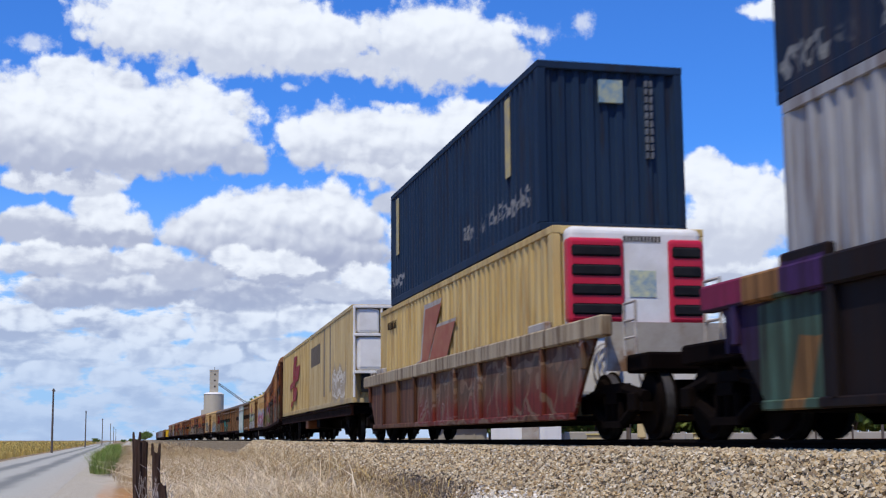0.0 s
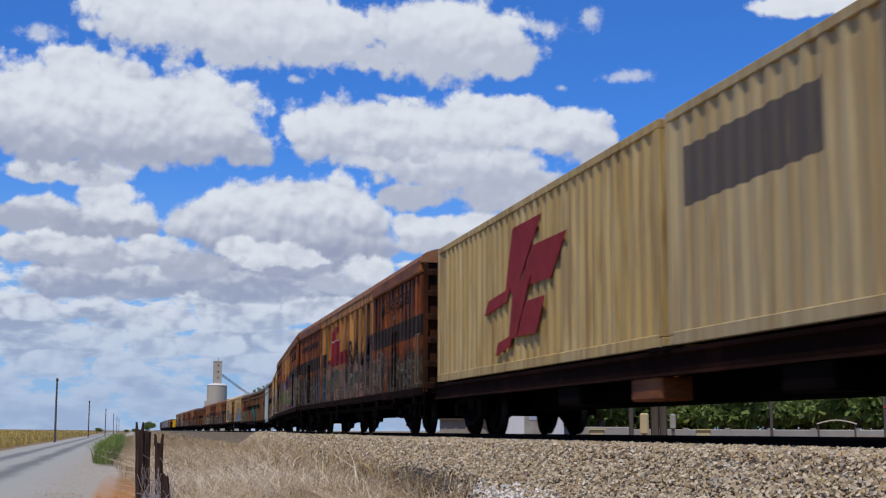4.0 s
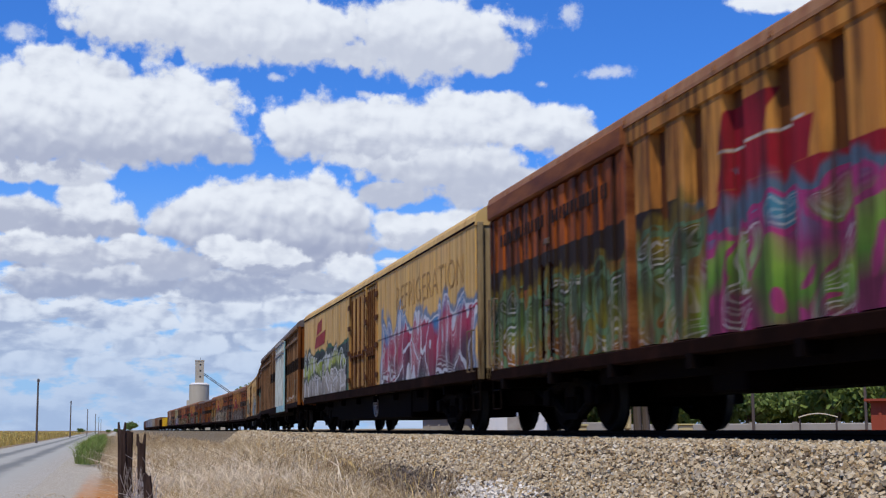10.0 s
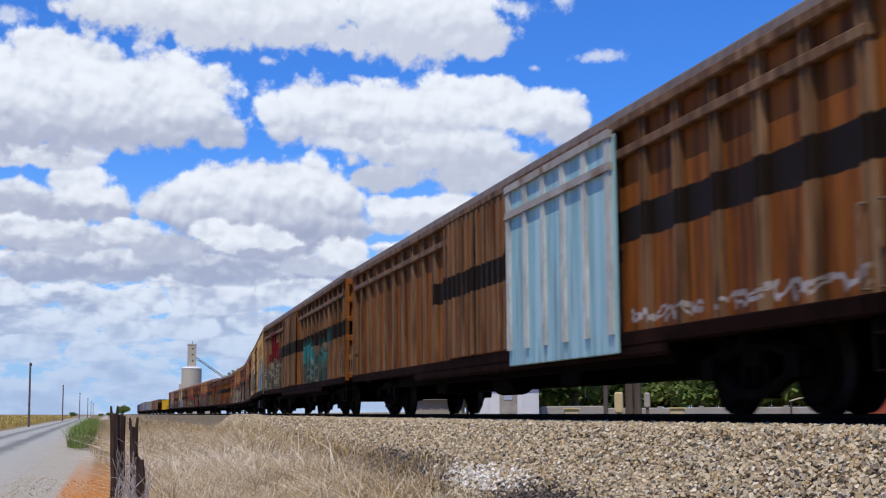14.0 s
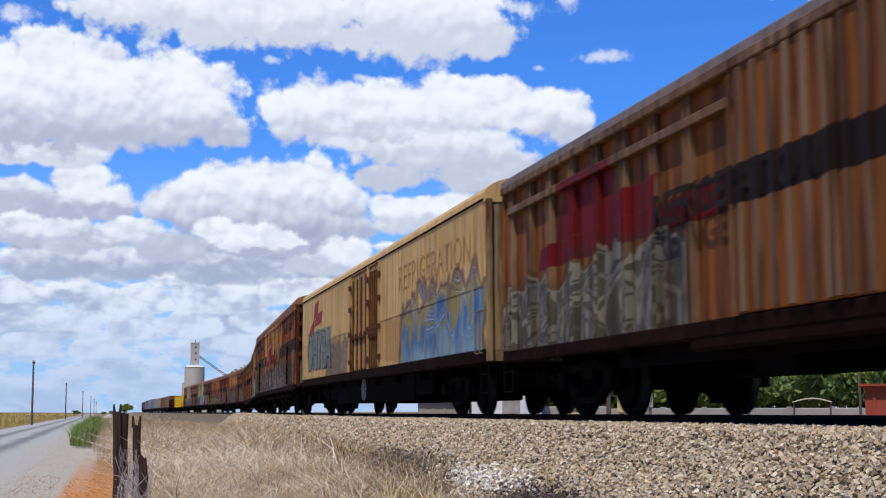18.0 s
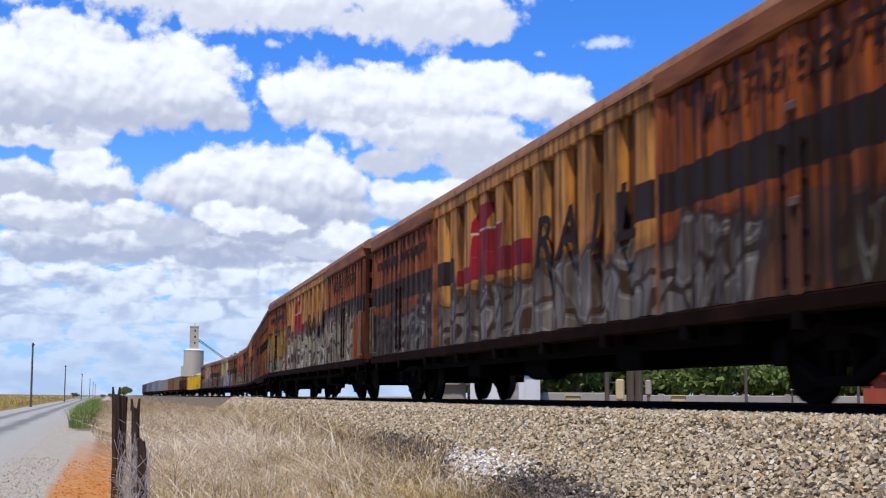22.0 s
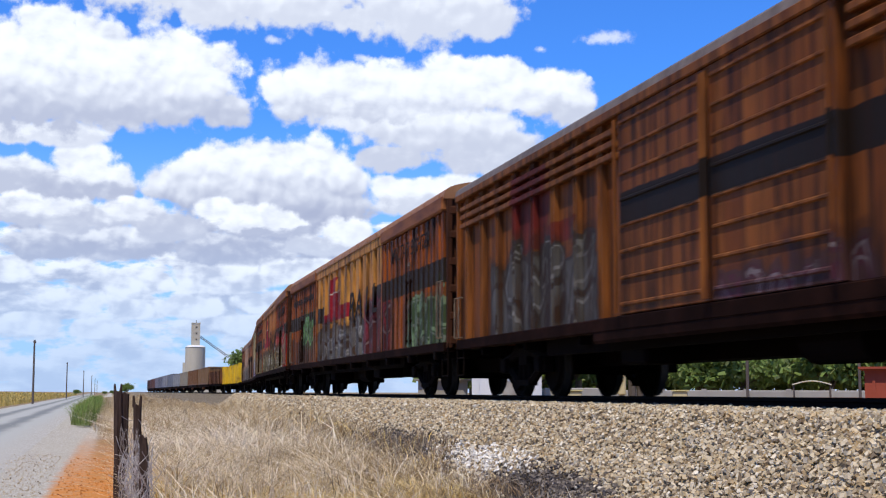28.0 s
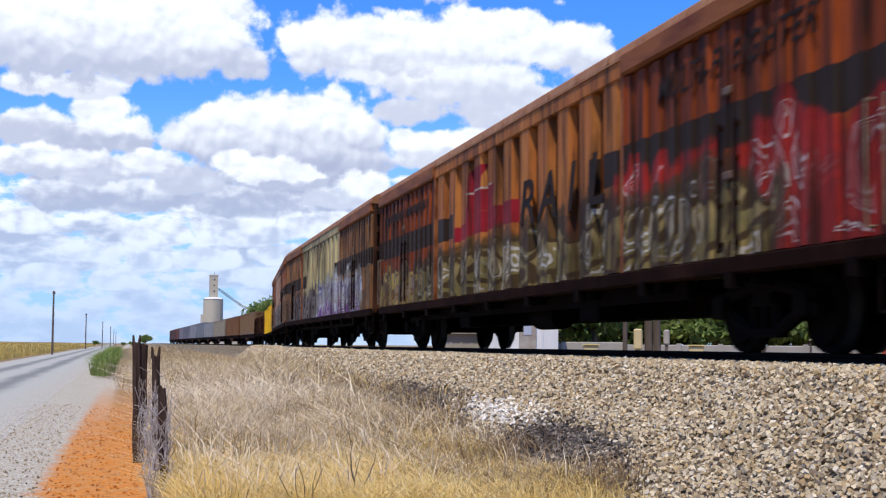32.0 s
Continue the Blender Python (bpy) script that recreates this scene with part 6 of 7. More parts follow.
tagged(c, "dark blue container with white sprayed scrawl, stacked on another", "container", group="containers on the train")

# double-stacked well wagon with the chilled container
P_W1 = side_paint("rusty_well_side", (0.11, 0.04, 0.02), (0.17, 0.085, 0.04), (0.05, 0.015, 0.008), tags=[(-9, 2.0, 0.5, 1.25, ((0.3, 0.04, 0.03), (0.26, 0.12, 0.07), (0.2, 0.14, 0.09), (0.22, 0.08, 0.045)), (0.22, 0.14, 0.09), 1.4)], seed=4.0, streak=0.6, grime=0.4)
w = well_wagon(14.6, 35.9, -9.25, 8.45, P_W1)
tagged(w, "rusty red-brown well wagon with pale ribbed side sills", "wagon", group="wagons of the train")
P_TAN = side_paint("tan_container_paint", (0.5, 0.34, 0.12), (0.58, 0.43, 0.19), (0.3, 0.14, 0.05), seed=5.0, streak=0.35, grime=0.25)
c = load(container(14.2, 2.86, P_TAN, P_TAN, 0.34), 14.6, 35.9, 0.1, 0.34)
chill_unit(c, 14.2, 2.86)
M_PALERED = plain("bleached_red_paint", (0.3, 0.09, 0.06), (0.36, 0.17, 0.1), 3.0, 0.7)
emblem(c, 1.0, 1.86, 0.9, -1.236, M_PALERED, 2.8)
emblem(c, 1.1, 1.92, 0.98, -1.222, M_GREYWHITE, 2.8)
bars_text("worn_code", c, 5.0, 6.1, 2.3, 2.5, -1.222, M_SILL, 9, 4)
tagged(c, "tan corrugated chilled container with a white and red cooling unit", "container", group="containers on the train")
P_BLUE = side_paint("navy_container_paint", (0.011, 0.026, 0.055), (0.015, 0.032, 0.064), (0.02, 0.013, 0.011), tags=[(-5.6, -1.2, 0.35, 1.0, ((0.02, 0.04, 0.085), (0.022, 0.045, 0.09)), (0.22, 0.22, 0.22), 0.38), (4.5, 6.0, 0.2, 0.9, ((0.02, 0.04, 0.085), (0.022, 0.045, 0.09)), (0.3, 0.3, 0.3), 0.35)], seed=6.0, streak=0.45, grime=0.1)
c = load(container(12.19, 2.72, P_BLUE, P_BLUE), 14.6, 35.9, -0.3, 3.22)
for y in (-4.4, 5.2):
    bm = bmesh.new()
    box(bm, -1.232, -1.224, y - 0.15, y + 0.15, 1.15, 2.5)
    part("warning_strip", bm, plain("worn_yellow_sticker", (0.5, 0.4, 0.16), (0.3, 0.28, 0.22), 5.0), c)
bm = bmesh.new()
box(bm, -0.2, 0.2, -6.1, -6.05, 2.08, 2.45)
part("sticker", bm, plain("patterned_end_sticker", (0.42, 0.42, 0.26), (0.1, 0.22, 0.34), 8.0), c)
bm = bmesh.new()
for k in range(10):
    for x in (0.58, 0.66):
        box(bm, x, x + 0.045, -6.1, -6.05, 1.2 + k * 0.13, 1.3 + k * 0.13)
part("worn_code", bm, plain("worn_grey_code", (0.16, 0.17, 0.18), (0.06, 0.07, 0.09), 9.0), c)
tagged(c, "navy blue corrugated container with sprayed scrawls, stacked on another", "container", group="containers on the train")

# flat wagon with two tan containers
w = flat_wagon(36.2, 61.6)
tagged(w, "dark rusty flat wagon carrying two tan containers", "wagon", group="wagons of the train")
P_TAN2 = side_paint("tan_box_paint", (0.45, 0.33, 0.15), (0.5, 0.39, 0.2), (0.3, 0.15, 0.05), bands=[(2.4, 5.6, 1.55, 2.25, (0.12, 0.1, 0.08)), (-0.7, -0.25, 0.45, 2.6, (0.2, 0.17, 0.13)), (0.9, 1.35, 0.35, 2.6, (0.2, 0.17, 0.13))], tags=[(-4.4, -1.2, 0.55, 1.05, ((0.5, 0.42, 0.3), (0.55, 0.48, 0.38)), (0.6, 0.57, 0.5), 0.8)], seed=7.0, streak=0.3, grime=0.15)
c = load(container(12.19, 2.78, P_TAN2, P_TAN2, 0.36), 36.2, 61.6, -6.25, 1.045)
bm = bmesh.new()
box(bm, -1.1, 1.1, -6.3, -6.06, 0.9, 1.85)
part("white_end_panel", bevelled(bm, 0.1, 2), M_WHITE, c)
bm = bmesh.new()
box(bm, -1.1, -0.45, -6.28, -6.06, 1.95, 2.65)
part("white_end_panel", bevelled(bm, 0.08, 2), M_WHITE, c)
bm = bmesh.new()
box(bm, -0.3, 0.85, -6.25, -6.06, 1.98, 2.66)
part("fan_opening", bm, M_GRILLE, c)
for z in (0.85, 1.9, 2.7):
    bm = bmesh.new()
    box(bm, -1.2, 1.2, -6.34, -6.06, z - 0.04, z + 0.04)
    part("end_frame_bar", bevelled(bm, 0.01), M_WHITE, c)
for x in (-1.18, -0.4, 0.9, 1.14):
    bm = bmesh.new()
    bar(bm, (x, -6.3, 0.15), (x, -6.3, 2.7), 0.035, 6)
    part("end_frame_post", bm, M_WHITE, c)
bm = bmesh.new()
box(bm, -0.95, 0.6, -6.25, -6.06, 0.3, 0.8)
part("dark_motor_bay", bm, M_GRILLE, c)
tagged(c, "tan container with an open white cooling end, on a flat wagon", "container", group="containers on the train")
c = load(container(12.1, 2.78, P_TAN, P_TAN, 0.36), 36.2, 61.6, 6.1, 1.045)
emblem(c, -0.4, 1.85, 0.85, -1.224, M_RED, 3.2)
emblem(c, -0.2, 1.0, 0.75, -1.240, M_RED, 2.2)
tagged(c, "tan corrugated container with a red emblem, on a flat wagon", "container", group="containers on the train")

ORANGE, DEEP, SANDY = (0.29, 0.098, 0.018), (0.22, 0.06, 0.012), (0.26, 0.17, 0.075)
van = "wagons of the train"
tagged(freight_van(61.2, 84.8, 3.1, ORANGE, [(4.2, 11.2, 1.0, 2.0, ((0.1, 0.09, 0.07), (0.14, 0.12, 0.09), (0.05, 0.04, 0.03)), (0.03, 0.025, 0.02), 0.9), (4.2, 5.6, 1.2, 2.2, ((0.03, 0.1, 0.16), (0.16, 0.12, 0.05)), (0.03, 0.03, 0.03), 0.9), (-7.0, 3.6, 0.95, 2.0, ((0.16, 0.08, 0.06), (0.18, 0.16, 0.1), (0.1, 0.13, 0.09), (0.12, 0.06, 0.05)), (0.24, 0.14, 0.11), 0.9), (-11.3, -7.3, 0.95, 1.7, ((0.1, 0.08, 0.03), (0.14, 0.11, 0.05), (0.06, 0.045, 0.02)), (0.03, 0.02, 0.01), 0.7)]), "weathered orange sliding-door van with black band and sprayed lettering", "wagon", group=van)
tagged(freight_van(84.8, 108.2, 4.2, ORANGE, [(-6.2, 3.6, 0.95, 2.2, ((0.3, 0.03, 0.12), (0.16, 0.4, 0.03), (0.3, 0.52, 0.06), (0.45, 0.04, 0.2), (0.08, 0.3, 0.42)), (0.4, 0.02, 0.14), 0.95), (-11.4, -6.4, 0.95, 2.2, ((0.3, 0.28, 0.26), (0.36, 0.34, 0.31), (0.2, 0.19, 0.17), (0.05, 0.045, 0.04)), INK, 0.9), (3.7, 11.3, 0.95, 2.1, ((0.4, 0.14, 0.03), (0.3, 0.28, 0.03), (0.08, 0.17, 0.04), (0.04, 0.1, 0.04), (0.42, 0.3, 0.04)), (0.12, 0.26, 0.14), 0.8)]), "orange sliding-door van with green and pink sprayed lettering", "wagon", group=van)
tagged(insulated_van(108.3, 130.8, 5.3, [(-10.6, -2.7, 1.0, 2.3, ((0.03, 0.02, 0.035), (0.2, 0.012, 0.05), (0.6, 0.015, 0.09), (0.55, 0.03, 0.1), (0.06, 0.3, 0.62)), (0.6, 0.6, 0.62), 1.3), (2.7, 10.8, 1.65, 2.22, ((0.3, 0.4, 0.01), (0.5, 0.6, 0.02), (0.42, 0.5, 0.02), (0.02, 0.06, 0.03)), (0.6, 0.6, 0.55), 1.3), (2.7, 10.8, 1.0, 1.62, ((0.3, 0.26, 0.2), (0.42, 0.36, 0.29), (0.5, 0.44, 0.36), (0.03, 0.03, 0.028)), (0.6, 0.57, 0.54), 1.1)], emblem_at=(((8.05, 2.88), (7.0, 2.98), (6.9, 3.34), (7.8, 3.24)), ((8.4, 2.5), (6.4, 2.56), (6.17, 2.95), (8.1, 2.84))), blocks=[(0.7, 11.3, 0.98, 2.35, (0.015, 0.08, 0.03), 0.25, 1.1), (2.4, 11.0, 1.1, 2.28, (0.025, 0.024, 0.022), 0.2, 0.6)]), "cream insulated van with pink, blue and yellow sprayed lettering", "wagon", group=van)
tagged(ribbed_van(131.4, 155.9, 6.4, [(-11.5, -6.3, 0.95, 1.35, ((0.12, 0.06, 0.04), (0.1, 0.05, 0.04)), (0.5, 0.48, 0.46), 0.5), (-5.9, -4.4, 0.95, 2.0, ((0.25, 0.17, 0.1), (0.1, 0.06, 0.04)), INK, 0.8)], blue_door=True, open_end=True), "rusty brown ribbed box van with a pale blue door leaf", "wagon", group=van)
tagged(ribbed_van(156.1, 178.9, 7.5, [(-7.7, -2.4, 0.95, 2.0, ((0.16, 0.17, 0.13), (0.1, 0.2, 0.17), (0.03, 0.36, 0.36), (0.03, 0.3, 0.3)), (0.02, 0.06, 0.06), 1.25), (4.5, 11.0, 0.95, 1.9, ((0.12, 0.12, 0.08), (0.18, 0.17, 0.12), (0.08, 0.1, 0.07)), (0.25, 0.24, 0.18), 0.7)], word=True), "rusty brown ribbed box van with teal sprayed lettering", "wagon", group=van)
tagged(insulated_van(179.2, 201.8, 8.6, [(-10.8, -4.6, 1.05, 2.2, ((0.3, 0.5, 0.55), (0.06, 0.25, 0.5), (0.04, 0.2, 0.45), (0.5, 0.38, 0.05), (0.12, 0.03, 0.08)), (0.3, 0.25, 0.05), 1.5), (2.6, 5.6, 1.1, 1.9, ((0.35, 0.22, 0.1), (0.3, 0.2, 0.1)), (0.1, 0.06, 0.04), 0.5)], emblem_at=(((8.35, 2.85), (7.6, 2.95), (7.4, 3.36), (8.15, 3.28)), ((8.2, 2.6), (6.9, 2.66), (6.6, 3.0), (7.9, 2.95)), ((9.6, 2.28), (8.4, 2.48), (8.15, 2.87), (8.9, 2.65))), blocks=[(5.1, 9.6, 1.25, 2.45, (0.15, 0.17, 0.135), 0.05, 0.3, 0.9), (-2.4, 5.0, 1.1, 2.0, (0.34, 0.15, 0.035), 0.0, 0.7, 0.5), (-6.0, -2.6, 1.1, 2.05, (0.42, 0.17, 0.03), 0.0, 0.5, 0.6)], brake_y=1.06), "cream insulated van with blue and purple sprayed lettering", "wagon", group=van)
hyba = [o for o in bpy.data.objects if o.name.startswith("insulated_van") and not o.parent][-1]
M_PUTTY = plain("grey_spray_paint", (0.2, 0.22, 0.18), (0.14, 0.16, 0.13), 3.0, 0.8)
for mat, fat, x in ((M_BLACK, 0.035, -1.405), (M_PUTTY, 0.008, -1.411)):
    lettering("sprayed_word", "OHYBA", hyba, 7.35, 1.78, 1.55, x, mat, 0.94, 0.0, 0.92, fat)
tagged(freight_van(202.2, 226.1, 9.7, ORANGE, [(-7.6, 7.4, 0.98, 1.9, ((0.26, 0.23, 0.19), (0.34, 0.3, 0.25), (0.2, 0.17, 0.13), (0.07, 0.05, 0.035)), (0.03, 0.022, 0.016), 0.85), (-11.3, -9.2, 1.0, 1.8, ((0.07, 0.06, 0.02), (0.1, 0.05, 0.02), (0.05, 0.02, 0.01)), (0.02, 0.012, 0.008), 0.7), (6.0, 11.3, 0.95, 1.9, ((0.16, 0.14, 0.1), (0.22, 0.2, 0.16)), INK, 0.7)]), "weathered orange sliding-door van with grey sprayed lettering", "wagon", group=van)
tagged(freight_van(226.1, 249.5, 10.8, ORANGE, [(-9.5, 11.2, 0.95, 2.1, ((0.5, 0.42, 0.27), (0.4, 0.35, 0.24), (0.5, 0.4, 0.24), (0.24, 0.19, 0.13)), (0.05, 0.03, 0.035), 0.85), (5.5, 11.2, 1.9, 2.3, ((0.5, 0.3, 0.03), (0.55, 0.32, 0.03)), (0.45, 0.2, 0.03), 0.6)]), "orange sliding-door van with cream and violet sprayed lettering", "wagon", group=van)
tagged(ribbed_van(249.6, 273.6, 11.9, [(-9.5, -6.0, 1.0, 1.5, ((0.16, 0.03, 0.09), (0.2, 0.05, 0.12), (0.05, 0.04, 0.03)), (0.05, 0.02, 0.03), 0.7), (5.0, 9.6, 0.95, 2.15, ((0.12, 0.115, 0.1), (0.17, 0.165, 0.15), (0.13, 0.125, 0.11), (0.05, 0.05, 0.035)), (0.03, 0.03, 0.028), 0.9), (-1.5, 1.0, 0.95, 1.35, ((0.14, 0.03, 0.06), (0.1, 0.03, 0.035)), (0.06, 0.03, 0.03), 0.5)], rails=3, louvre_doors=True), "orange-brown louvre-sided box van with purple sprayed lettering", "wagon", group=van)
tagged(freight_van(273.6, 296.7, 13.0, ORANGE, [(-3.6, 5.0, 0.95, 1.9, ((0.2, 0.19, 0.17), (0.27, 0.25, 0.23), (0.15, 0.14, 0.12), (0.06, 0.045, 0.04)), (0.025, 0.02, 0.02), 0.7), (-11.0, -7.9, 1.0, 1.9, ((0.06, 0.13, 0.05), (0.1, 0.17, 0.07)), (0.2, 0.3, 0.16), 0.7), (-5.8, -3.0, 1.0, 2.1, ((0.16, 0.02, 0.025), (0.13, 0.02, 0.025)), (0.2, 0.02, 0.035), 1.4), (6.0, 8.0, 1.9, 2.3, ((0.14, 0.3, 0.1), (0.2, 0.36, 0.14)), (0.2, 0.4, 0.16), 0.6)]), "orange sliding-door van with silver-grey sprayed lettering", "wagon", group=van)
tagged(freight_van(296.7, 320.2, 14.1, DEEP, [(-11.0, -5.0, 1.2, 2.05, ((0.38, 0.02, 0.015), (0.34, 0.025, 0.02), (0.6, 0.03, 0.025)), (0.3, 0.02, 0.015), 1.1), (-9.0, 7.0, 0.95, 1.75, OLIVE, (0.05, 0.035, 0.015), 0.6), (7.2, 11.0, 0.95, 1.7, ((0.4, 0.2, 0.04), (0.2, 0.15, 0.1)), (0.4, 0.3, 0.1), 0.6)]), "dark orange sliding-door van with red and olive sprayed lettering", "wagon", group=van)
tagged(freight_van(320.2, 343.2, 15.2, SANDY, [(-9.0, 0.5, 0.95, 2.0, ((0.2, 0.06, 0.3), (0.45, 0.44, 0.42), (0.12, 0.08, 0.3), (0.5, 0.5, 0.46)), (0.4, 0.4, 0.45), 0.9), (1.0, 9.0, 0.95, 1.9, ((0.2, 0.16, 0.16), (0.3, 0.25, 0.25)), INK, 0.7)], doors_words=False, rail_word=False), "sandy cream ribbed van with purple and white sprayed lettering", "wagon", group=van)
tagged(freight_van(343.2, 366.4, 16.3, (0.3, 0.15, 0.09), [(-9.0, 9.0, 0.95, 1.9, ((0.12, 0.11, 0.1), (0.2, 0.17, 0.15)), (0.3, 0.27, 0.24), 0.8)], doors_words=False, rail_word=False), "dull red-brown ribbed van with grey sprayed lettering", "wagon", group=van)


# ---- the far part of the train ----
NEAR_WHEELS = len(WHEELS)
def yellow_wagon(s0, s1):
    L = s1 - s0 - 0.6
    w = new("hopper_wagon")
    for sx in (-1, 1):
        bm = bmesh.new()
        box(bm, min(sx * 1.3, sx * 1.36), max(sx * 1.3, sx * 1.36), -L / 2 + 0.6, L / 2 - 0.6, 0.9, 2.55)
        part("side_wall", bm, M_YELLOW, w)
        for y in np.linspace(-L / 2 + 0.8, L / 2 - 0.8, 12):
            bm = bmesh.new()
            box(bm, min(sx * 1.35, sx * 1.44), max(sx * 1.35, sx * 1.44), y - 0.07, y + 0.07, 0.85, 2.58)
            part("side_rib", bm, M_YELLOW, w)
    for y, sg in ((-L / 2 + 0.6, -1), (L / 2 - 0.6, 1)):
        bm = bmesh.new()
        box(bm, -1.36, 1.36, min(y, y + sg * 0.08), max(y, y + sg * 0.08), 0.9, 2.7)
        part("end_wall", bm, M_YELLOW, w)
    bm = bmesh.new()
    box(bm, -1.28, 1.28, -L / 2 + 0.3, L / 2 - 0.3, 0.72, 0.95)
    part("floor", bm, M_DARK, w)
    running_gear(w, L, 2.2, 2.2)
    TRAIN.append((w, s0, s1, Matrix()))
    return tagged(w, "bright yellow ribbed open hopper wagon", "wagon", group=van)


yellow_wagon(371.4, 392.8)


def open_wagon(s0, s1, paint, top):
    L = s1 - s0 - 0.6
    w = new("open_wagon")
    for sx in (-1, 1):
        bm = bmesh.new()
        box(bm, min(sx * 1.28, sx * 1.34), max(sx * 1.28, sx * 1.34), -L / 2 + 0.3, L / 2 - 0.3, 0.95, top)
        part("side_wall", bm, paint, w)
    for y in np.linspace(-L / 2 + 0.5, L / 2 - 0.5, 9):
        bm = bmesh.new()
        box(bm, -1.42, -1.33, y - 0.07, y + 0.07, 0.9, top)
        part("side_post", bm, M_SILL, w)
    for y in (-L / 2 + 0.35, L / 2 - 0.35):
        bm = bmesh.new()
        box(bm, -1.32, 1.32, y - 0.05, y + 0.05, 0.95, top + 0.15)
        part("end_wall", bm, paint, w)
    bm = bmesh.new()
    box(bm, -1.3, 1.3, -L / 2 + 0.2, L / 2 - 0.2, 0.75, 0.98)
    part("floor", bm, M_DARK, w)
    running_gear(w, L, 2.2, 2.2)
    TRAIN.append((w, s0, s1, Matrix()))
    return w


P_OX = side_paint("oxide_wagon_paint", (0.28, 0.1, 0.04), (0.35, 0.15, 0.06), (0.12, 0.05, 0.03), seed=20.0)
tagged(open_wagon(395.0, 412.0, P_OX, 2.35), "rusty orange-brown open wagon", "wagon", group=van)
FAR = [(412.5, 432.5, (0.2, 0.11, 0.05)), (433.0, 453.0, (0.17, 0.075, 0.03)), (453.5, 474.0, (0.26, 0.22, 0.16)), (474.5, 496.0, (0.24, 0.24, 0.24)), (496.5, 518.0, (0.17, 0.18, 0.2)), (518.5, 540.0, (0.23, 0.23, 0.25)), (540.5, 562.0, (0.14, 0.14, 0.17)), (562.5, 584.0, (0.18, 0.17, 0.2)), (584.5, 606.0, (0.12, 0.05, 0.04)), (606.5, 628.0, (0.1, 0.045, 0.04)), (628.5, 650.0, (0.06, 0.035, 0.035))]
for k, (a, b2, col) in enumerate(FAR):
    w = flat_wagon(a, b2, 0.95)
    tagged(w, "dark flat wagon near the rear of the train", "wagon", group=van)
    P = side_paint("far_container_paint", col, tuple(min(1, q * 1.2) for q in col), tuple(q * 0.5 for q in col), seed=21.0 + k, grime=0.3)
    n = 2 if k % 3 else 3
    lc = (b2 - a - 1.2) / n - 0.12
    for i in range(n):
        c = load(container(lc, 2.1 if k < 4 else 2.35, P, P, 0.5), a, b2, (i - (n - 1) / 2) * (lc + 0.12), 0.995)
        word = ("rusty brown" if k < 2 else "tan" if k == 2 else "grey" if k < 8 else "dark red")
        tagged(c, "low " + word + " corrugated container on a flat wagon", "container", group="containers on the train")

# ---- old fence beside the camera ----
fence = new("fence")


def old_post(x, y, top, lean, w, seed, fork=False):
    rnd = random.Random(seed)
    bm = bmesh.new()
    n, rings = 7, []
    for k in range(8):
        f = k / 7
        z = -0.25 + (top + 0.25) * f
        c = Vector((x + lean * f + rnd.uniform(-0.006, 0.006), y + rnd.uniform(-0.006, 0.006), z))
        r = w * (1 - 0.18 * f)
        rings.append([bm.verts.new(c + Vector((math.cos(a) * r * rnd.uniform(0.85, 1.12), math.sin(a) * r * rnd.uniform(0.85, 1.12), rnd.uniform(-0.03, 0.03) * (k == 7)))) for a in [2 * math.pi * j / n for j in range(n)]])
    for a, b in zip(rings, rings[1:]):
        for j in range(n):
            bm.faces.new((a[j], a[(j + 1) % n], b[(j + 1) % n], b[j]))
    bm.faces.new(rings[-1])
    if fork:
        for dx in (-0.03, 0.034):
            bar(bm, (x + lean + dx, y, top - 0.03), (x + lean + dx * 1.3, y, top + 0.1), 0.022, 5, 0.012)
    return part("post", bm, M_POST, fence)


for k, (x, y, top, lean, w, fork) in enumerate(((0.34, 12.6, 1.10, -0.06, 0.05, False), (0.31, 15.2, 1.36, -0.05, 0.055, True), (0.13, 17.2, 1.5, -0.075, 0.075, True), (0.20, 19.5, 1.47, -0.03, 0.06, False), (0.16, 25.0, 1.35, 0.02, 0.06, False), (0.17, 31.0, 1.3, -0.03, 0.06, False), (0.15, 38.0, 1.28, 0.02, 0.06, False), (0.13, 46.0, 1.25, 0.0, 0.06, False), (0.12, 55.0, 1.25, 0.03, 0.06, False))):
    old_post(x, y, top, lean, w, 40 + k, fork)
LINE = [(0.31, 12.6), (0.28, 15.2), (0.10, 17.2), (0.17, 25.0), (0.16, 38.0), (0.12, 55.0)]
for z in (0.3, 0.62, 0.95, 1.2):
    bm = bmesh.new()
    for (x0, y0), (x1, y1) in zip(LINE, LINE[1:]):
        m = ((x0 + x1) / 2, (y0 + y1) / 2, z - 0.04)
        hi = z * (0.82 if y0 < 11 else 1.0)
        bar(bm, (x0, y0, min(hi, z)), m, 0.003, 4)
        bar(bm, m, (x1, y1, z), 0.003, 4)
    part("wire", bm, M_WIRE, fence)
# sagging wire netting between the nearer posts
bm = bmesh.new()
for (x0, y0), (x1, y1) in zip(LINE[:3], LINE[1:4]):
    rows, cols = 12, max(4, int((y1 - y0) / 0.11))
    hgt = 0.85 if y0 < 11 else 1.08

    def net(i, j):
        f = i / cols
        s = math.sin(f * math.pi)
        return (x0 + (x1 - x0) * f - 0.05 * s + 0.012 * math.sin(i * 2.3 + j), y0 + (y1 - y0) * f, 0.04 + hgt * j / rows - 0.05 * s * (j / rows))

    for i in range(cols):
        for j in range(rows):
            if (i + j) % 2:
                bar(bm, net(i, j), net(i + 1, j + 1), 0.0022, 3)
            else:
                bar(bm, net(i + 1, j), net(i, j + 1), 0.0022, 3)
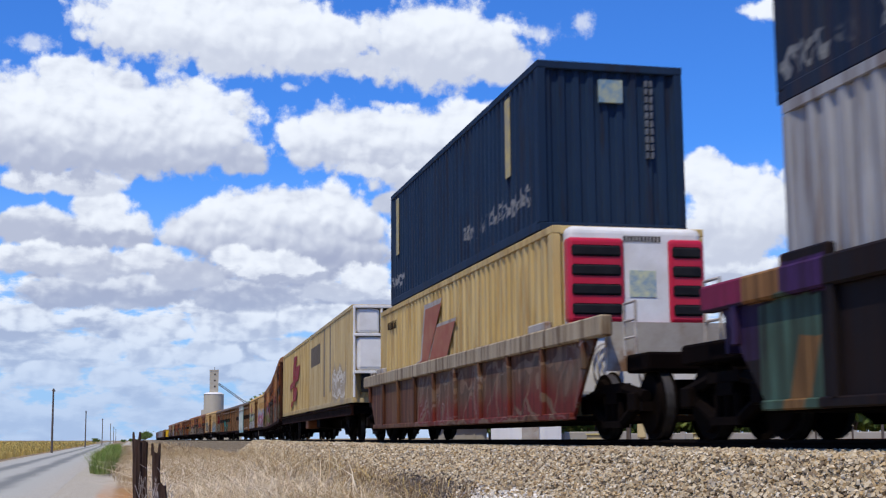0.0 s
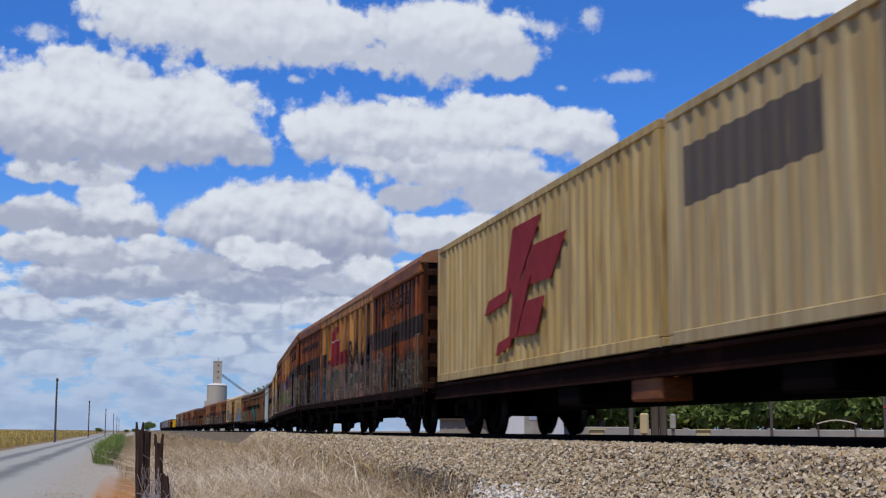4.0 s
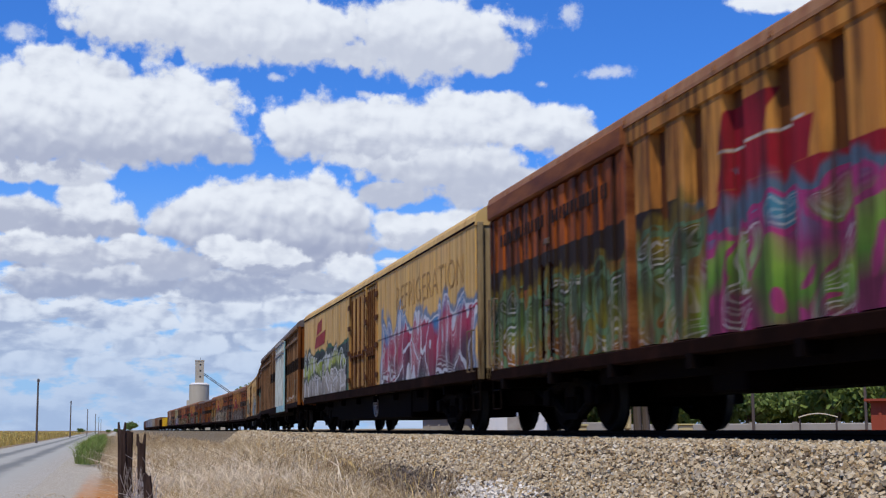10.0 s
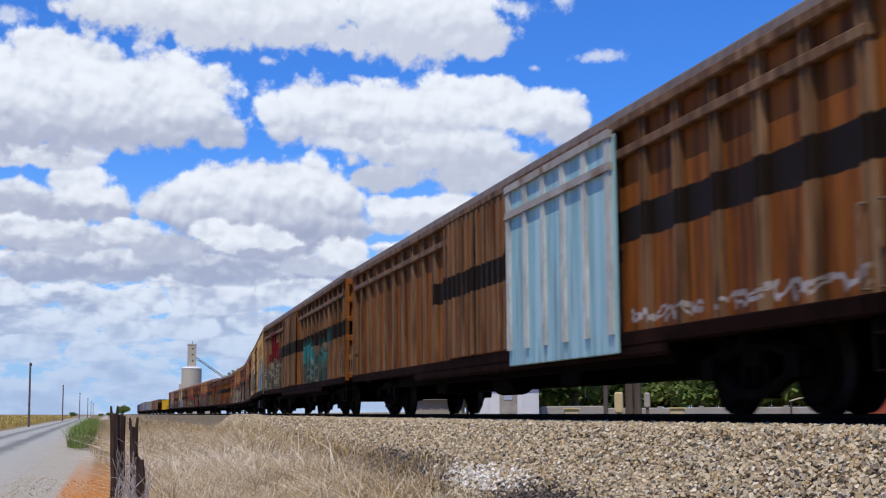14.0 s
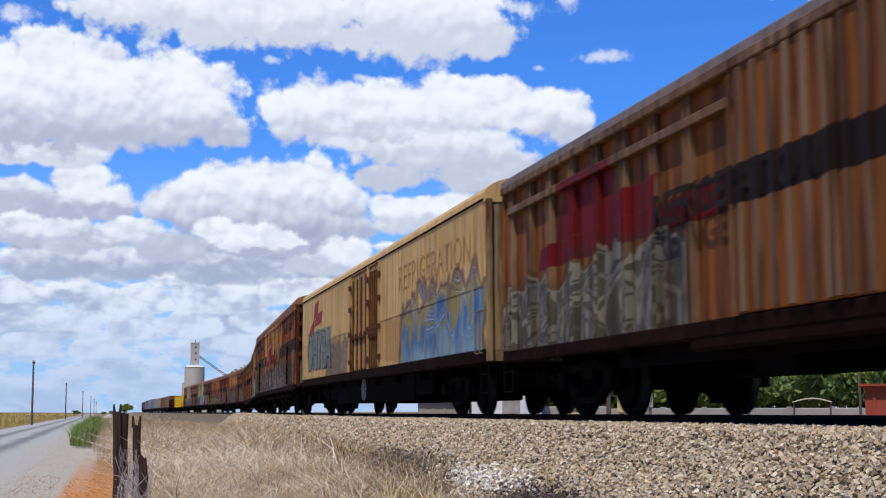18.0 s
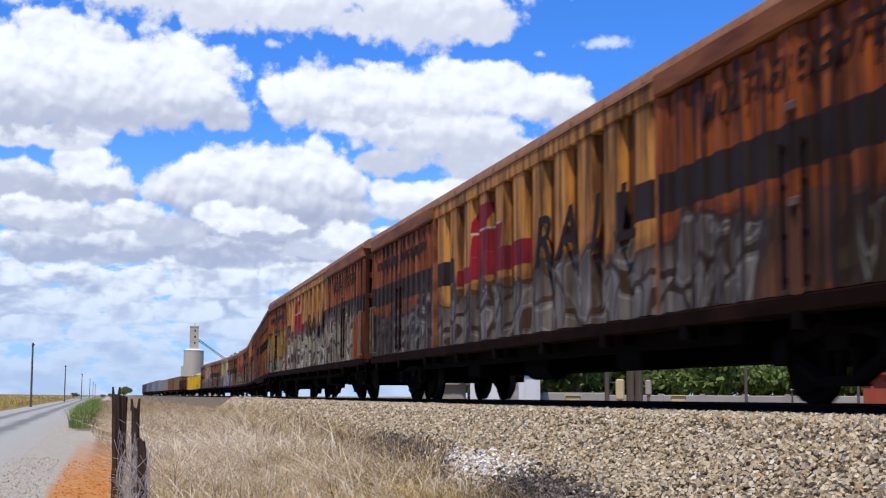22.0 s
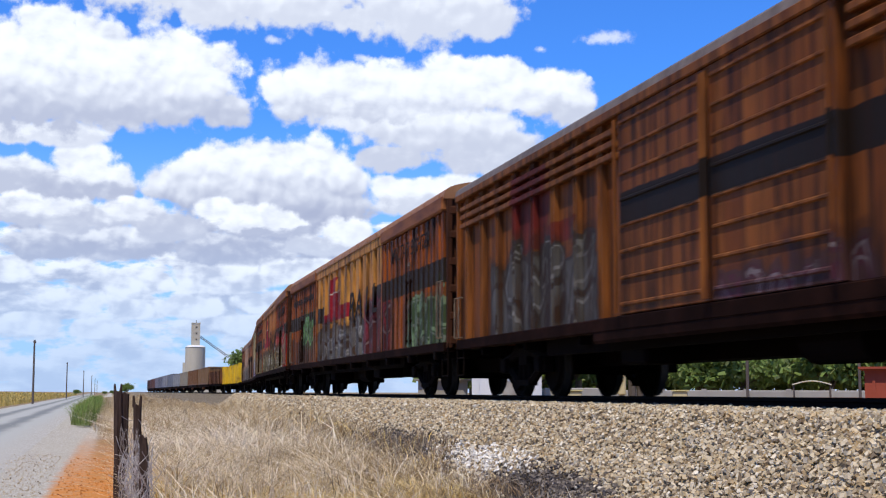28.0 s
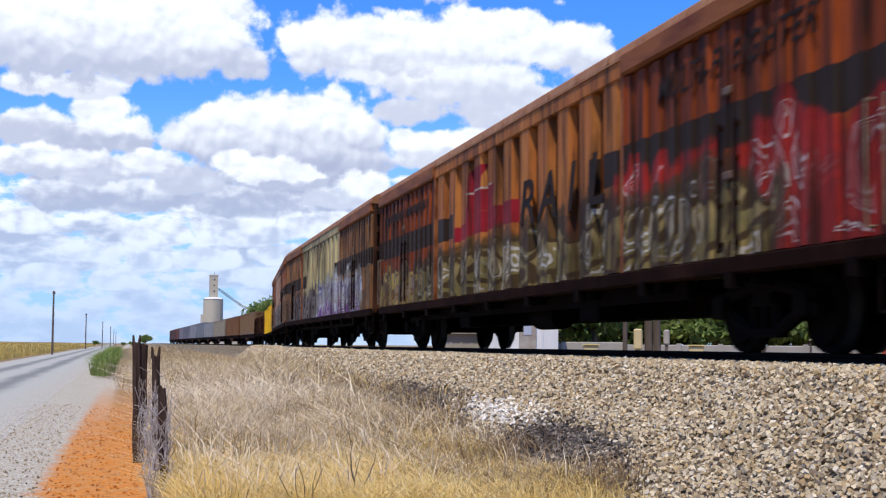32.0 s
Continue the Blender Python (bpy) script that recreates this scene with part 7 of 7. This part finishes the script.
part("wire_netting", bm, M_WIRE, fence)
M_TWIG = plain("bleached_twigs", (0.5, 0.47, 0.44), (0.22, 0.18, 0.16), 9.0, 0.9)
rnd = random.Random(9)
for k in range(44):
    bm = bmesh.new()
    y = 12.1 + 3.4 * rnd.random() ** 1.4
    p = Vector((0.26 + rnd.uniform(-0.07, 0.05), y, 0.02))
    d = Vector((rnd.uniform(-0.2, 0.15), rnd.uniform(-0.2, 0.2), 1))
    for s in range(9):
        q = p + d.normalized() * rnd.uniform(0.09, 0.15)
        bar(bm, p, q, 0.007 - 0.0005 * s, 4)
        if s % 2:
            bar(bm, p, p + Vector((rnd.uniform(-0.11, 0.11), rnd.uniform(-0.2, 0.2), rnd.uniform(0.02, 0.16))), 0.003, 4)
        p, d = q, d * 0.7 + Vector((rnd.uniform(-0.5, 0.5) - (q.x - 0.26) * 3.0, rnd.uniform(-0.4, 0.4), rnd.uniform(0.0, 0.45)))
        if q.z > 1.0:
            break
    part("dead_vine", bm, M_TWIG, fence, "bleached dead vine stem tangled in the wire")
tagged(fence, "old leaning timber post and wire netting fence tangled with dead vine", "fence")


# single stalks that stand out of the grass
def stalk(x, y, h, seed, material=M_BURNT):
    rnd = random.Random(seed)
    bm = bmesh.new()
    z = ground_z(x, y)
    for k in range(5):
        p = Vector((x + rnd.uniform(-0.05, 0.05), y + rnd.uniform(-0.05, 0.05), z - 0.03))
        d = Vector((rnd.uniform(-0.35, 0.35), rnd.uniform(-0.3, 0.3), 1))
        for s in range(5):
            q = p + d * h * rnd.uniform(0.12, 0.25)
            bar(bm, p, q, 0.006 - 0.0009 * s, 4)
            p, d = q, d + Vector((rnd.uniform(-0.25, 0.25), rnd.uniform(-0.2, 0.2), 0))
    return tagged(link_bm("dead_weed", bm, material), "dry dark dead weed stalks standing in the grass", "weed", group="dead weeds")


for k, (x, y, h) in enumerate(((3.55, 13.4, 0.4), (4.05, 15.5, 0.35), (4.5, 12.2, 0.3), (3.0, 12.0, 0.45), (1.4, 10.6, 0.5), (1.9, 11.3, 0.55), (0.75, 10.2, 0.5), (4.4, 18.5, 0.4), (2.6, 15.4, 0.5), (3.4, 21.0, 0.5), (2.2, 19.0, 0.6), (1.2, 14.5, 0.55))):
    stalk(x, y, h, 60 + k, M_BURNT if k % 3 else M_GREYGRASS)
bm = bmesh.new()
for k in range(40):
    a = k * 2.4
    p = Vector((-1.62, 15.6, 0.04))
    q = p + Vector((math.cos(a) * 0.16, math.sin(a) * 0.16, 0.05 + 0.08 * (k % 5) / 5))
    bar(bm, p, q, 0.004, 3)
tagged(link_bm("tumbleweed", bm, leafy("reddish_dry_weed", [(0.0, (0.3, 0.13, 0.07)), (1.0, (0.42, 0.24, 0.14))])), "small reddish dried weed lying on the road edge", "weed")

# ---- grain silo with its lift tower, gantry and shed ----
silo = new("grain_silo")
silo.location = (38.9, 669, 0)
bm = bmesh.new()
bar(bm, (0.1, 0, 0), (0.1, 0, 23.6), 4.9, 36)
part("bin", bm, M_CONC, silo)
bm = bmesh.new()
bar(bm, (-2.6, 3.5, 0), (-2.6, 3.5, 16.0), 3.2, 24)
part("annex_bin", bm, M_CONC, silo)
bm = bmesh.new()
bar(bm, (0.1, 0, 23.6), (0.1, 0, 24.5), 5.1, 36, 3.6)
part("bin_roof", bm, M_WHITE, silo)
bm = bmesh.new()
box(bm, -1.95, 2.15, -2, 2, 23.8, 35.3)
tower = part("lift_tower", bm, M_CONC, silo)
bm = bmesh.new()
box(bm, -2.1, 2.3, -2.15, 2.15, 35.2, 35.7)
part("tower_cap", bm, M_CONC, tower)
for z in (27.0, 30.0, 33.0):
    bm = bmesh.new()
    box(bm, 0.0, 0.7, -2.05, -1.95, z, z + 0.8)
    part("window", bm, M_GRILLE, tower)
bm = bmesh.new()
bar(bm, (0.3, 0, 35.5), (0.3, 0, 37.2), 0.12, 6)
part("mast", bm, M_POLE, tower)
bm = bmesh.new()
for dz in (0, 0.9):
    bar(bm, (2.2, -0.6, 28.4 + dz), (20.5, -0.6, 15.6 + dz), 0.16, 5)
for k in range(14):
    f0, f1 = k / 14, (k + 1) / 14
    bar(bm, (2.2 + 18.3 * f0, -0.6, 28.4 - 12.8 * f0), (2.2 + 18.3 * f1, -0.6, 29.3 - 12.8 * f1), 0.09, 4)
part("conveyor_gantry", bm, M_POLE, silo)
bm = bmesh.new()
bar(bm, (20.4, -0.6, 0), (20.4, -0.6, 16.2), 0.35, 6)
part("gantry_leg", bm, M_POLE, silo)
tagged(silo, "tall grey concrete grain silo with a lift tower and gantry", "silo")
shed = new("storage_shed")
shed.location = (44, 640, 0)
bm = bmesh.new()
box(bm, -6, 6, -8, 8, 0, 11.0)
part("wall", bm, M_CONC, shed)
bm = bmesh.new()
prism(bm, [(-6.5, 11.0), (6.5, 11.0), (0, 13.2)], -8.5, 8.5)
part("roof", bm, M_WHITE, shed)
tagged(shed, "large shed with a white pitched roof beside the silo", "shed")

# ---- poles along the road ----
for k, (X, Y) in enumerate(((-9.4, 168), (-9.7, 295), (-8.6, 407), (-8.1, 527), (-8.5, 650), (-9.0, 780))):
    pole = new("utility_pole")
    pole.location = (X, Y, ground_z(X, Y))
    bm = bmesh.new()
    bar(bm, (0, 0, -0.4), (0.03 * (k % 3 - 1), 0, 7.75), 0.14, 8, 0.1)
    part("shaft", bm, M_POLE, pole)
    bm = bmesh.new()
    bar(bm, (0, -0.05, 7.5), (0, 0.05, 7.5), 0.2, 6)
    part("insulator_bracket", bm, M_POLE, pole)
    tagged(pole, "bare dark timber utility pole beside the road", "pole", group="poles along the road")


# ---- trees ----
def tree(name, h, spread, seed, leaves=2200, leaf=0.16):
    rng2 = np.random.default_rng(seed)
    rnd = random.Random(seed)
    t = new(name)
    bm = bmesh.new()
    bar(bm, (0, 0, -0.3), (0.1, 0.05, h * 0.4), h * 0.03, 8, h * 0.02)
    hubs = []
    for k in range(9):
        a = k * 2.4 + rnd.uniform(-0.4, 0.4)
        r = spread * rnd.uniform(0.25, 0.75)
        p = Vector((math.cos(a) * r, math.sin(a) * r, h * rnd.uniform(0.3, 0.9)))
        bar(bm, (0.1, 0.05, h * rnd.uniform(0.14, 0.35)), p, h * 0.014, 6, h * 0.004)
        hubs.append(p)
        for _ in range(2):
            q = p + Vector((rnd.uniform(-1, 1), rnd.uniform(-1, 1), rnd.uniform(-0.4, 0.7))) * spread * 0.3
            bar(bm, p, q, h * 0.005, 4, h * 0.002)
            hubs.append(q)
    part("trunk", bm, M_BARK, t)
    hub = np.array([tuple(p) for p in hubs])
    at = hub[rng2.integers(0, len(hub), leaves)] + rng2.normal(size=(leaves, 3)) * np.array([spread * 0.17, spread * 0.17, h * 0.07])
    rot = turns_of(rng2, leaves)
    sq = np.array([(-1, -0.5, 0), (1, -0.35, 0), (0.9, 0.4, 0.1), (-0.8, 0.5, 0.1)]) * leaf
    v = np.einsum("nij,kj->nki", rot, sq) * rng2.uniform(0.6, 1.5, (leaves, 1, 1)) + at[:, None, :]
    f = np.arange(leaves * 4).reshape(-1, 4)
    ob = new("crown", mesh_of("crown", v.reshape(-1, 3), f, M_LEAF))
    ob.parent = t
    return t


kinds = [tree("gum_tree", 7.0, 3.6, 1, 4200, 0.2), tree("gum_tree", 5.5, 3.4, 2, 4200, 0.2), tree("shrub", 3.2, 2.6, 3, 3000, 0.16)]
stand = []
rnd = random.Random(4)
for k in range(34):
    az, dist = 17.0 + 19 * (k + rnd.uniform(-0.3, 0.3)) / 34, rnd.choice((70, 85, 100, 118))
    stand.append((dist * math.sin(radians(az)), dist * math.cos(radians(az)), (0, 1, 2, 1, 2)[k % 5], rnd.uniform(0.75, 1.1)))
for k in range(46):
    az, dist = 14.5 + 21.5 * (k + rnd.uniform(-0.4, 0.4)) / 46, rnd.uniform(74, 100)
    stand.append((dist * math.sin(radians(az)), dist * math.cos(radians(az)), (2, 1, 2)[k % 3], rnd.uniform(0.8, 1.15)))
stand += [(24.5, 250, 0, 1.25), (28.0, 262, 1, 1.2), (21.0, 240, 2, 1.2), (-15.6, 610, 2, 0.7), (-4.4, 690, 2, 0.5), (-0.5, 720, 2, 0.6), (3.5, 760, 2, 0.6), (-46, 420, 2, 0.8), (-60, 500, 2, 0.8), (-90, 560, 1, 0.9), (9.0, 900, 1, 1.3), (-130, 700, 0, 1.0)]
for k, (X, Y, i, s) in enumerate(stand):
    m = Matrix.Translation((X, Y, ground_z(X, Y))) @ pose(0, 0, 0, 0, 0, k * 77) @ Matrix.Scale(s, 4)
    if k < 3:
        o = kinds[k]
        o.matrix_basis = Matrix.Translation((X, Y, ground_z(X, Y)))
    else:
        o = copy_thing(kinds[i], Matrix.Translation((X, Y, ground_z(X, Y))) @ pose(0, 0, 0, 0, 0, k * 77))
        o.scale = (s, s, s * rnd.uniform(0.85, 1.15))
    tagged(o, "dusty green low shrub in dry ground" if i == 2 and k > 2 else "dusty green gum tree with an open crown", "tree", group="trees across the line")

# ---- yard across the line ----
M_SHEET = plain("white_corrugated_sheet", (0.74, 0.74, 0.73), (0.6, 0.6, 0.6), 1.0, 0.5, stretch=(1, 1, 0.3))
M_BRICKRED = plain("red_painted_wall", (0.32, 0.07, 0.04), (0.26, 0.06, 0.035), 1.0, 0.8)
M_CREAM = plain("cream_painted_steel", (0.6, 0.48, 0.26), (0.5, 0.4, 0.22), 2.0, 0.6)
M_PALEWALL = plain("pale_block_wall", (0.36, 0.33, 0.28), (0.28, 0.25, 0.21), 0.8, 0.85)


def yard_pose(az, dist, turn=0.0):
    X, Y = dist * math.sin(radians(az)), dist * math.cos(radians(az))
    return Matrix.Translation((X, Y, ground_z(X, Y) - 0.02)) @ pose(0, 0, 0, 0, 0, -az + turn)


def yard_shed(az, dist, width, wall_h, material, label, door=True):
    s = new("yard_shed")
    s.matrix_basis = yard_pose(az, dist)
    bm = bmesh.new()
    box(bm, -width / 2, width / 2, 0, 4, -0.1, wall_h)
    part("wall", bm, material, s)
    for k in range(int(width / 0.55)):
        bm = bmesh.new()
        x = -width / 2 + 0.3 + k * 0.55
        box(bm, x - 0.05, x + 0.05, -0.04, 0.01, 0, wall_h - 0.05)
        part("cladding_rib", bm, material, s)
    bm = bmesh.new()
    prism(bm, [(-width / 2 - 0.2, wall_h), (width / 2 + 0.2, wall_h), (width / 2 + 0.2, wall_h + 0.08), (-width / 2 - 0.2, wall_h + 0.08)], -0.25, 4.2)
    part("roof", bm, material, s)
    if door:
        bm = bmesh.new()
        box(bm, -0.2, 0.6, -0.07, -0.03, 0.05, 1.9)
        part("door", bm, M_GREYWHITE, s)
        bm = bmesh.new()
        box(bm, 0.02, 0.38, -0.09, -0.06, 1.15, 1.6)
        part("notice", bm, plain("blue_grey_notice", (0.35, 0.4, 0.5), (0.5, 0.52, 0.56), 6.0), s)
    return tagged(s, label, "shed")


yard_shed(16.65, 62, 3.25, 1.95, M_SHEET, "small white corrugated shed across the railway line")
yard_shed(13.9, 70, 2.6, 1.25, M_PALEWALL, "low pale store building across the railway line", False)
yard_shed(33.4, 48, 3.2, 1.45, M_BRICKRED, "low red building across the railway line")


def block(name, az, dist, w, h, d, material, label, cat, z=0.0, turn=0.0):
    o = new(name)
    o.matrix_basis = yard_pose(az, dist, turn)
    bm = bmesh.new()
    box(bm, -w / 2, w / 2, 0, d, z - (0.05 if not z else 0), z + h)
    part("body", bevelled(bm, min(0.04, h * 0.1)), material, o)
    return o, tagged(o, label, cat)


wall, _ = block("block_wall", 25.0, 66, 17.0, 0.75, 0.2, M_PALEWALL, "long low pale wall behind the railway yard", "wall")
for k in range(9):
    bm = bmesh.new()
    x = -8 + 2 * k
    box(bm, x - 0.12, x + 0.12, -0.06, 0.26, -0.05, 0.82)
    part("pier", bm, M_PALEWALL, wall)
wall2, _ = block("block_wall", 19.6, 64, 3.0, 0.85, 0.2, M_PALEWALL, "low pale wall beside the white shed", "wall")
for az in (19.55, 24.0):
    o, _ = block("equipment_bin", az, 46, 0.52, 0.34, 0.4, M_CREAM, "low tan equipment bin with a pale yellow lid", "bin", 0.34)
    bm = bmesh.new()
    box(bm, -0.3, 0.3, -0.05, 0.45, 0.68, 0.72)
    part("lid", bm, plain("pale_yellow_lid", (0.65, 0.55, 0.25), (0.55, 0.46, 0.2), 3.0), o)
    for x in (-0.2, 0.2):
        bm = bmesh.new()
        box(bm, x - 0.04, x + 0.04, 0.1, 0.3, -0.05, 0.35)
        part("foot", bm, M_POLE, o)
o, _ = block("signal_cabinet", 21.55, 40, 0.26, 0.62, 0.3, M_CREAM, "tan steel signal cabinet on a post", "cabinet", 0.55)
bm = bmesh.new()
box(bm, -0.06, 0.06, 0.08, 0.2, -0.05, 0.57)
part("post", bm, M_POLE, o)
o, _ = block("signal_cabinet", 22.75, 40, 0.18, 0.45, 0.2, M_GREYWHITE, "small grey signal cabinet on a post", "cabinet", 0.7)
bm = bmesh.new()
box(bm, -0.05, 0.05, 0.05, 0.15, -0.05, 0.72)
part("post", bm, M_POLE, o)
for az, dist, h, r in ((21.0, 34, 4.6, 0.06), (22.0, 27, 3.8, 0.085), (22.35, 27, 3.8, 0.075), (26.8, 44, 4.0, 0.05), (31.3, 60, 5.0, 0.06)):
    p = new("line_post")
    p.matrix_basis = yard_pose(az, dist)
    bm = bmesh.new()
    bar(bm, (0, 0, -0.3), (0, 0, h), r, 8)
    part("shaft", bm, M_POLE, p)
    bm = bmesh.new()
    box(bm, -0.25, 0.25, -0.03, 0.03, h - 0.3, h - 0.2)
    part("cross_arm", bm, M_POLE, p)
    tagged(p, "dark timber post standing across the railway line", "post", group="posts across the line")
# a shade canopy and a stack of old steel in the yard
can = new("shade_canopy")
can.matrix_basis = yard_pose(29.4, 58)
bm = bmesh.new()
pts = [(-0.8 + 1.6 * k / 8, 1.0 + 0.16 * math.sin(math.pi * k / 8)) for k in range(9)]
prism(bm, pts + [(x, z - 0.04) for x, z in pts[::-1]], 0, 2.0)
part("cover", bm, plain("cream_canvas", (0.75, 0.68, 0.5), (0.65, 0.58, 0.42), 2.0), can)
for x in (-0.75, 0.75):
    for y in (0.1, 1.9):
        bm = bmesh.new()
        bar(bm, (x, y, -0.1), (x, y, 1.0), 0.03, 6)
        part("leg", bm, M_POLE, can)
tagged(can, "low cream canvas shade canopy on thin legs", "canopy")
stack = new("steel_stack")
stack.matrix_basis = yard_pose(30.2, 50)
for k in range(5):
    bm = bmesh.new()
    box(bm, -1.8 + 0.1 * k, 1.7 - 0.15 * k, 0.3 * (k % 3), 0.3 * (k % 3) + 0.2, 0.16 * (k // 2), 0.16 * (k // 2) + 0.15)
    part("beam", bm, M_HEADER, stack)
tagged(stack, "stack of rusty red steel beams lying in the yard", "steel stack")

# ---- movement ----
def motions():
    times = [0.5 * k for k in range(65)]
    for thing, s0, s1, place in TRAIN:
        walk(thing, [(t, ride(s0 - gone(t), s1 - gone(t), 2.8) @ place) for t in times])
    turns = [2 * k / FPS for k in range(481)]
    spin = [Matrix.Rotation(gone(t) / 0.46, 4, "X") for t in turns]
    for wheelset, place in WHEELS[:NEAR_WHEELS]:
        walk(wheelset, [(t, place @ r) for t, r in zip(turns, spin)])


motions()
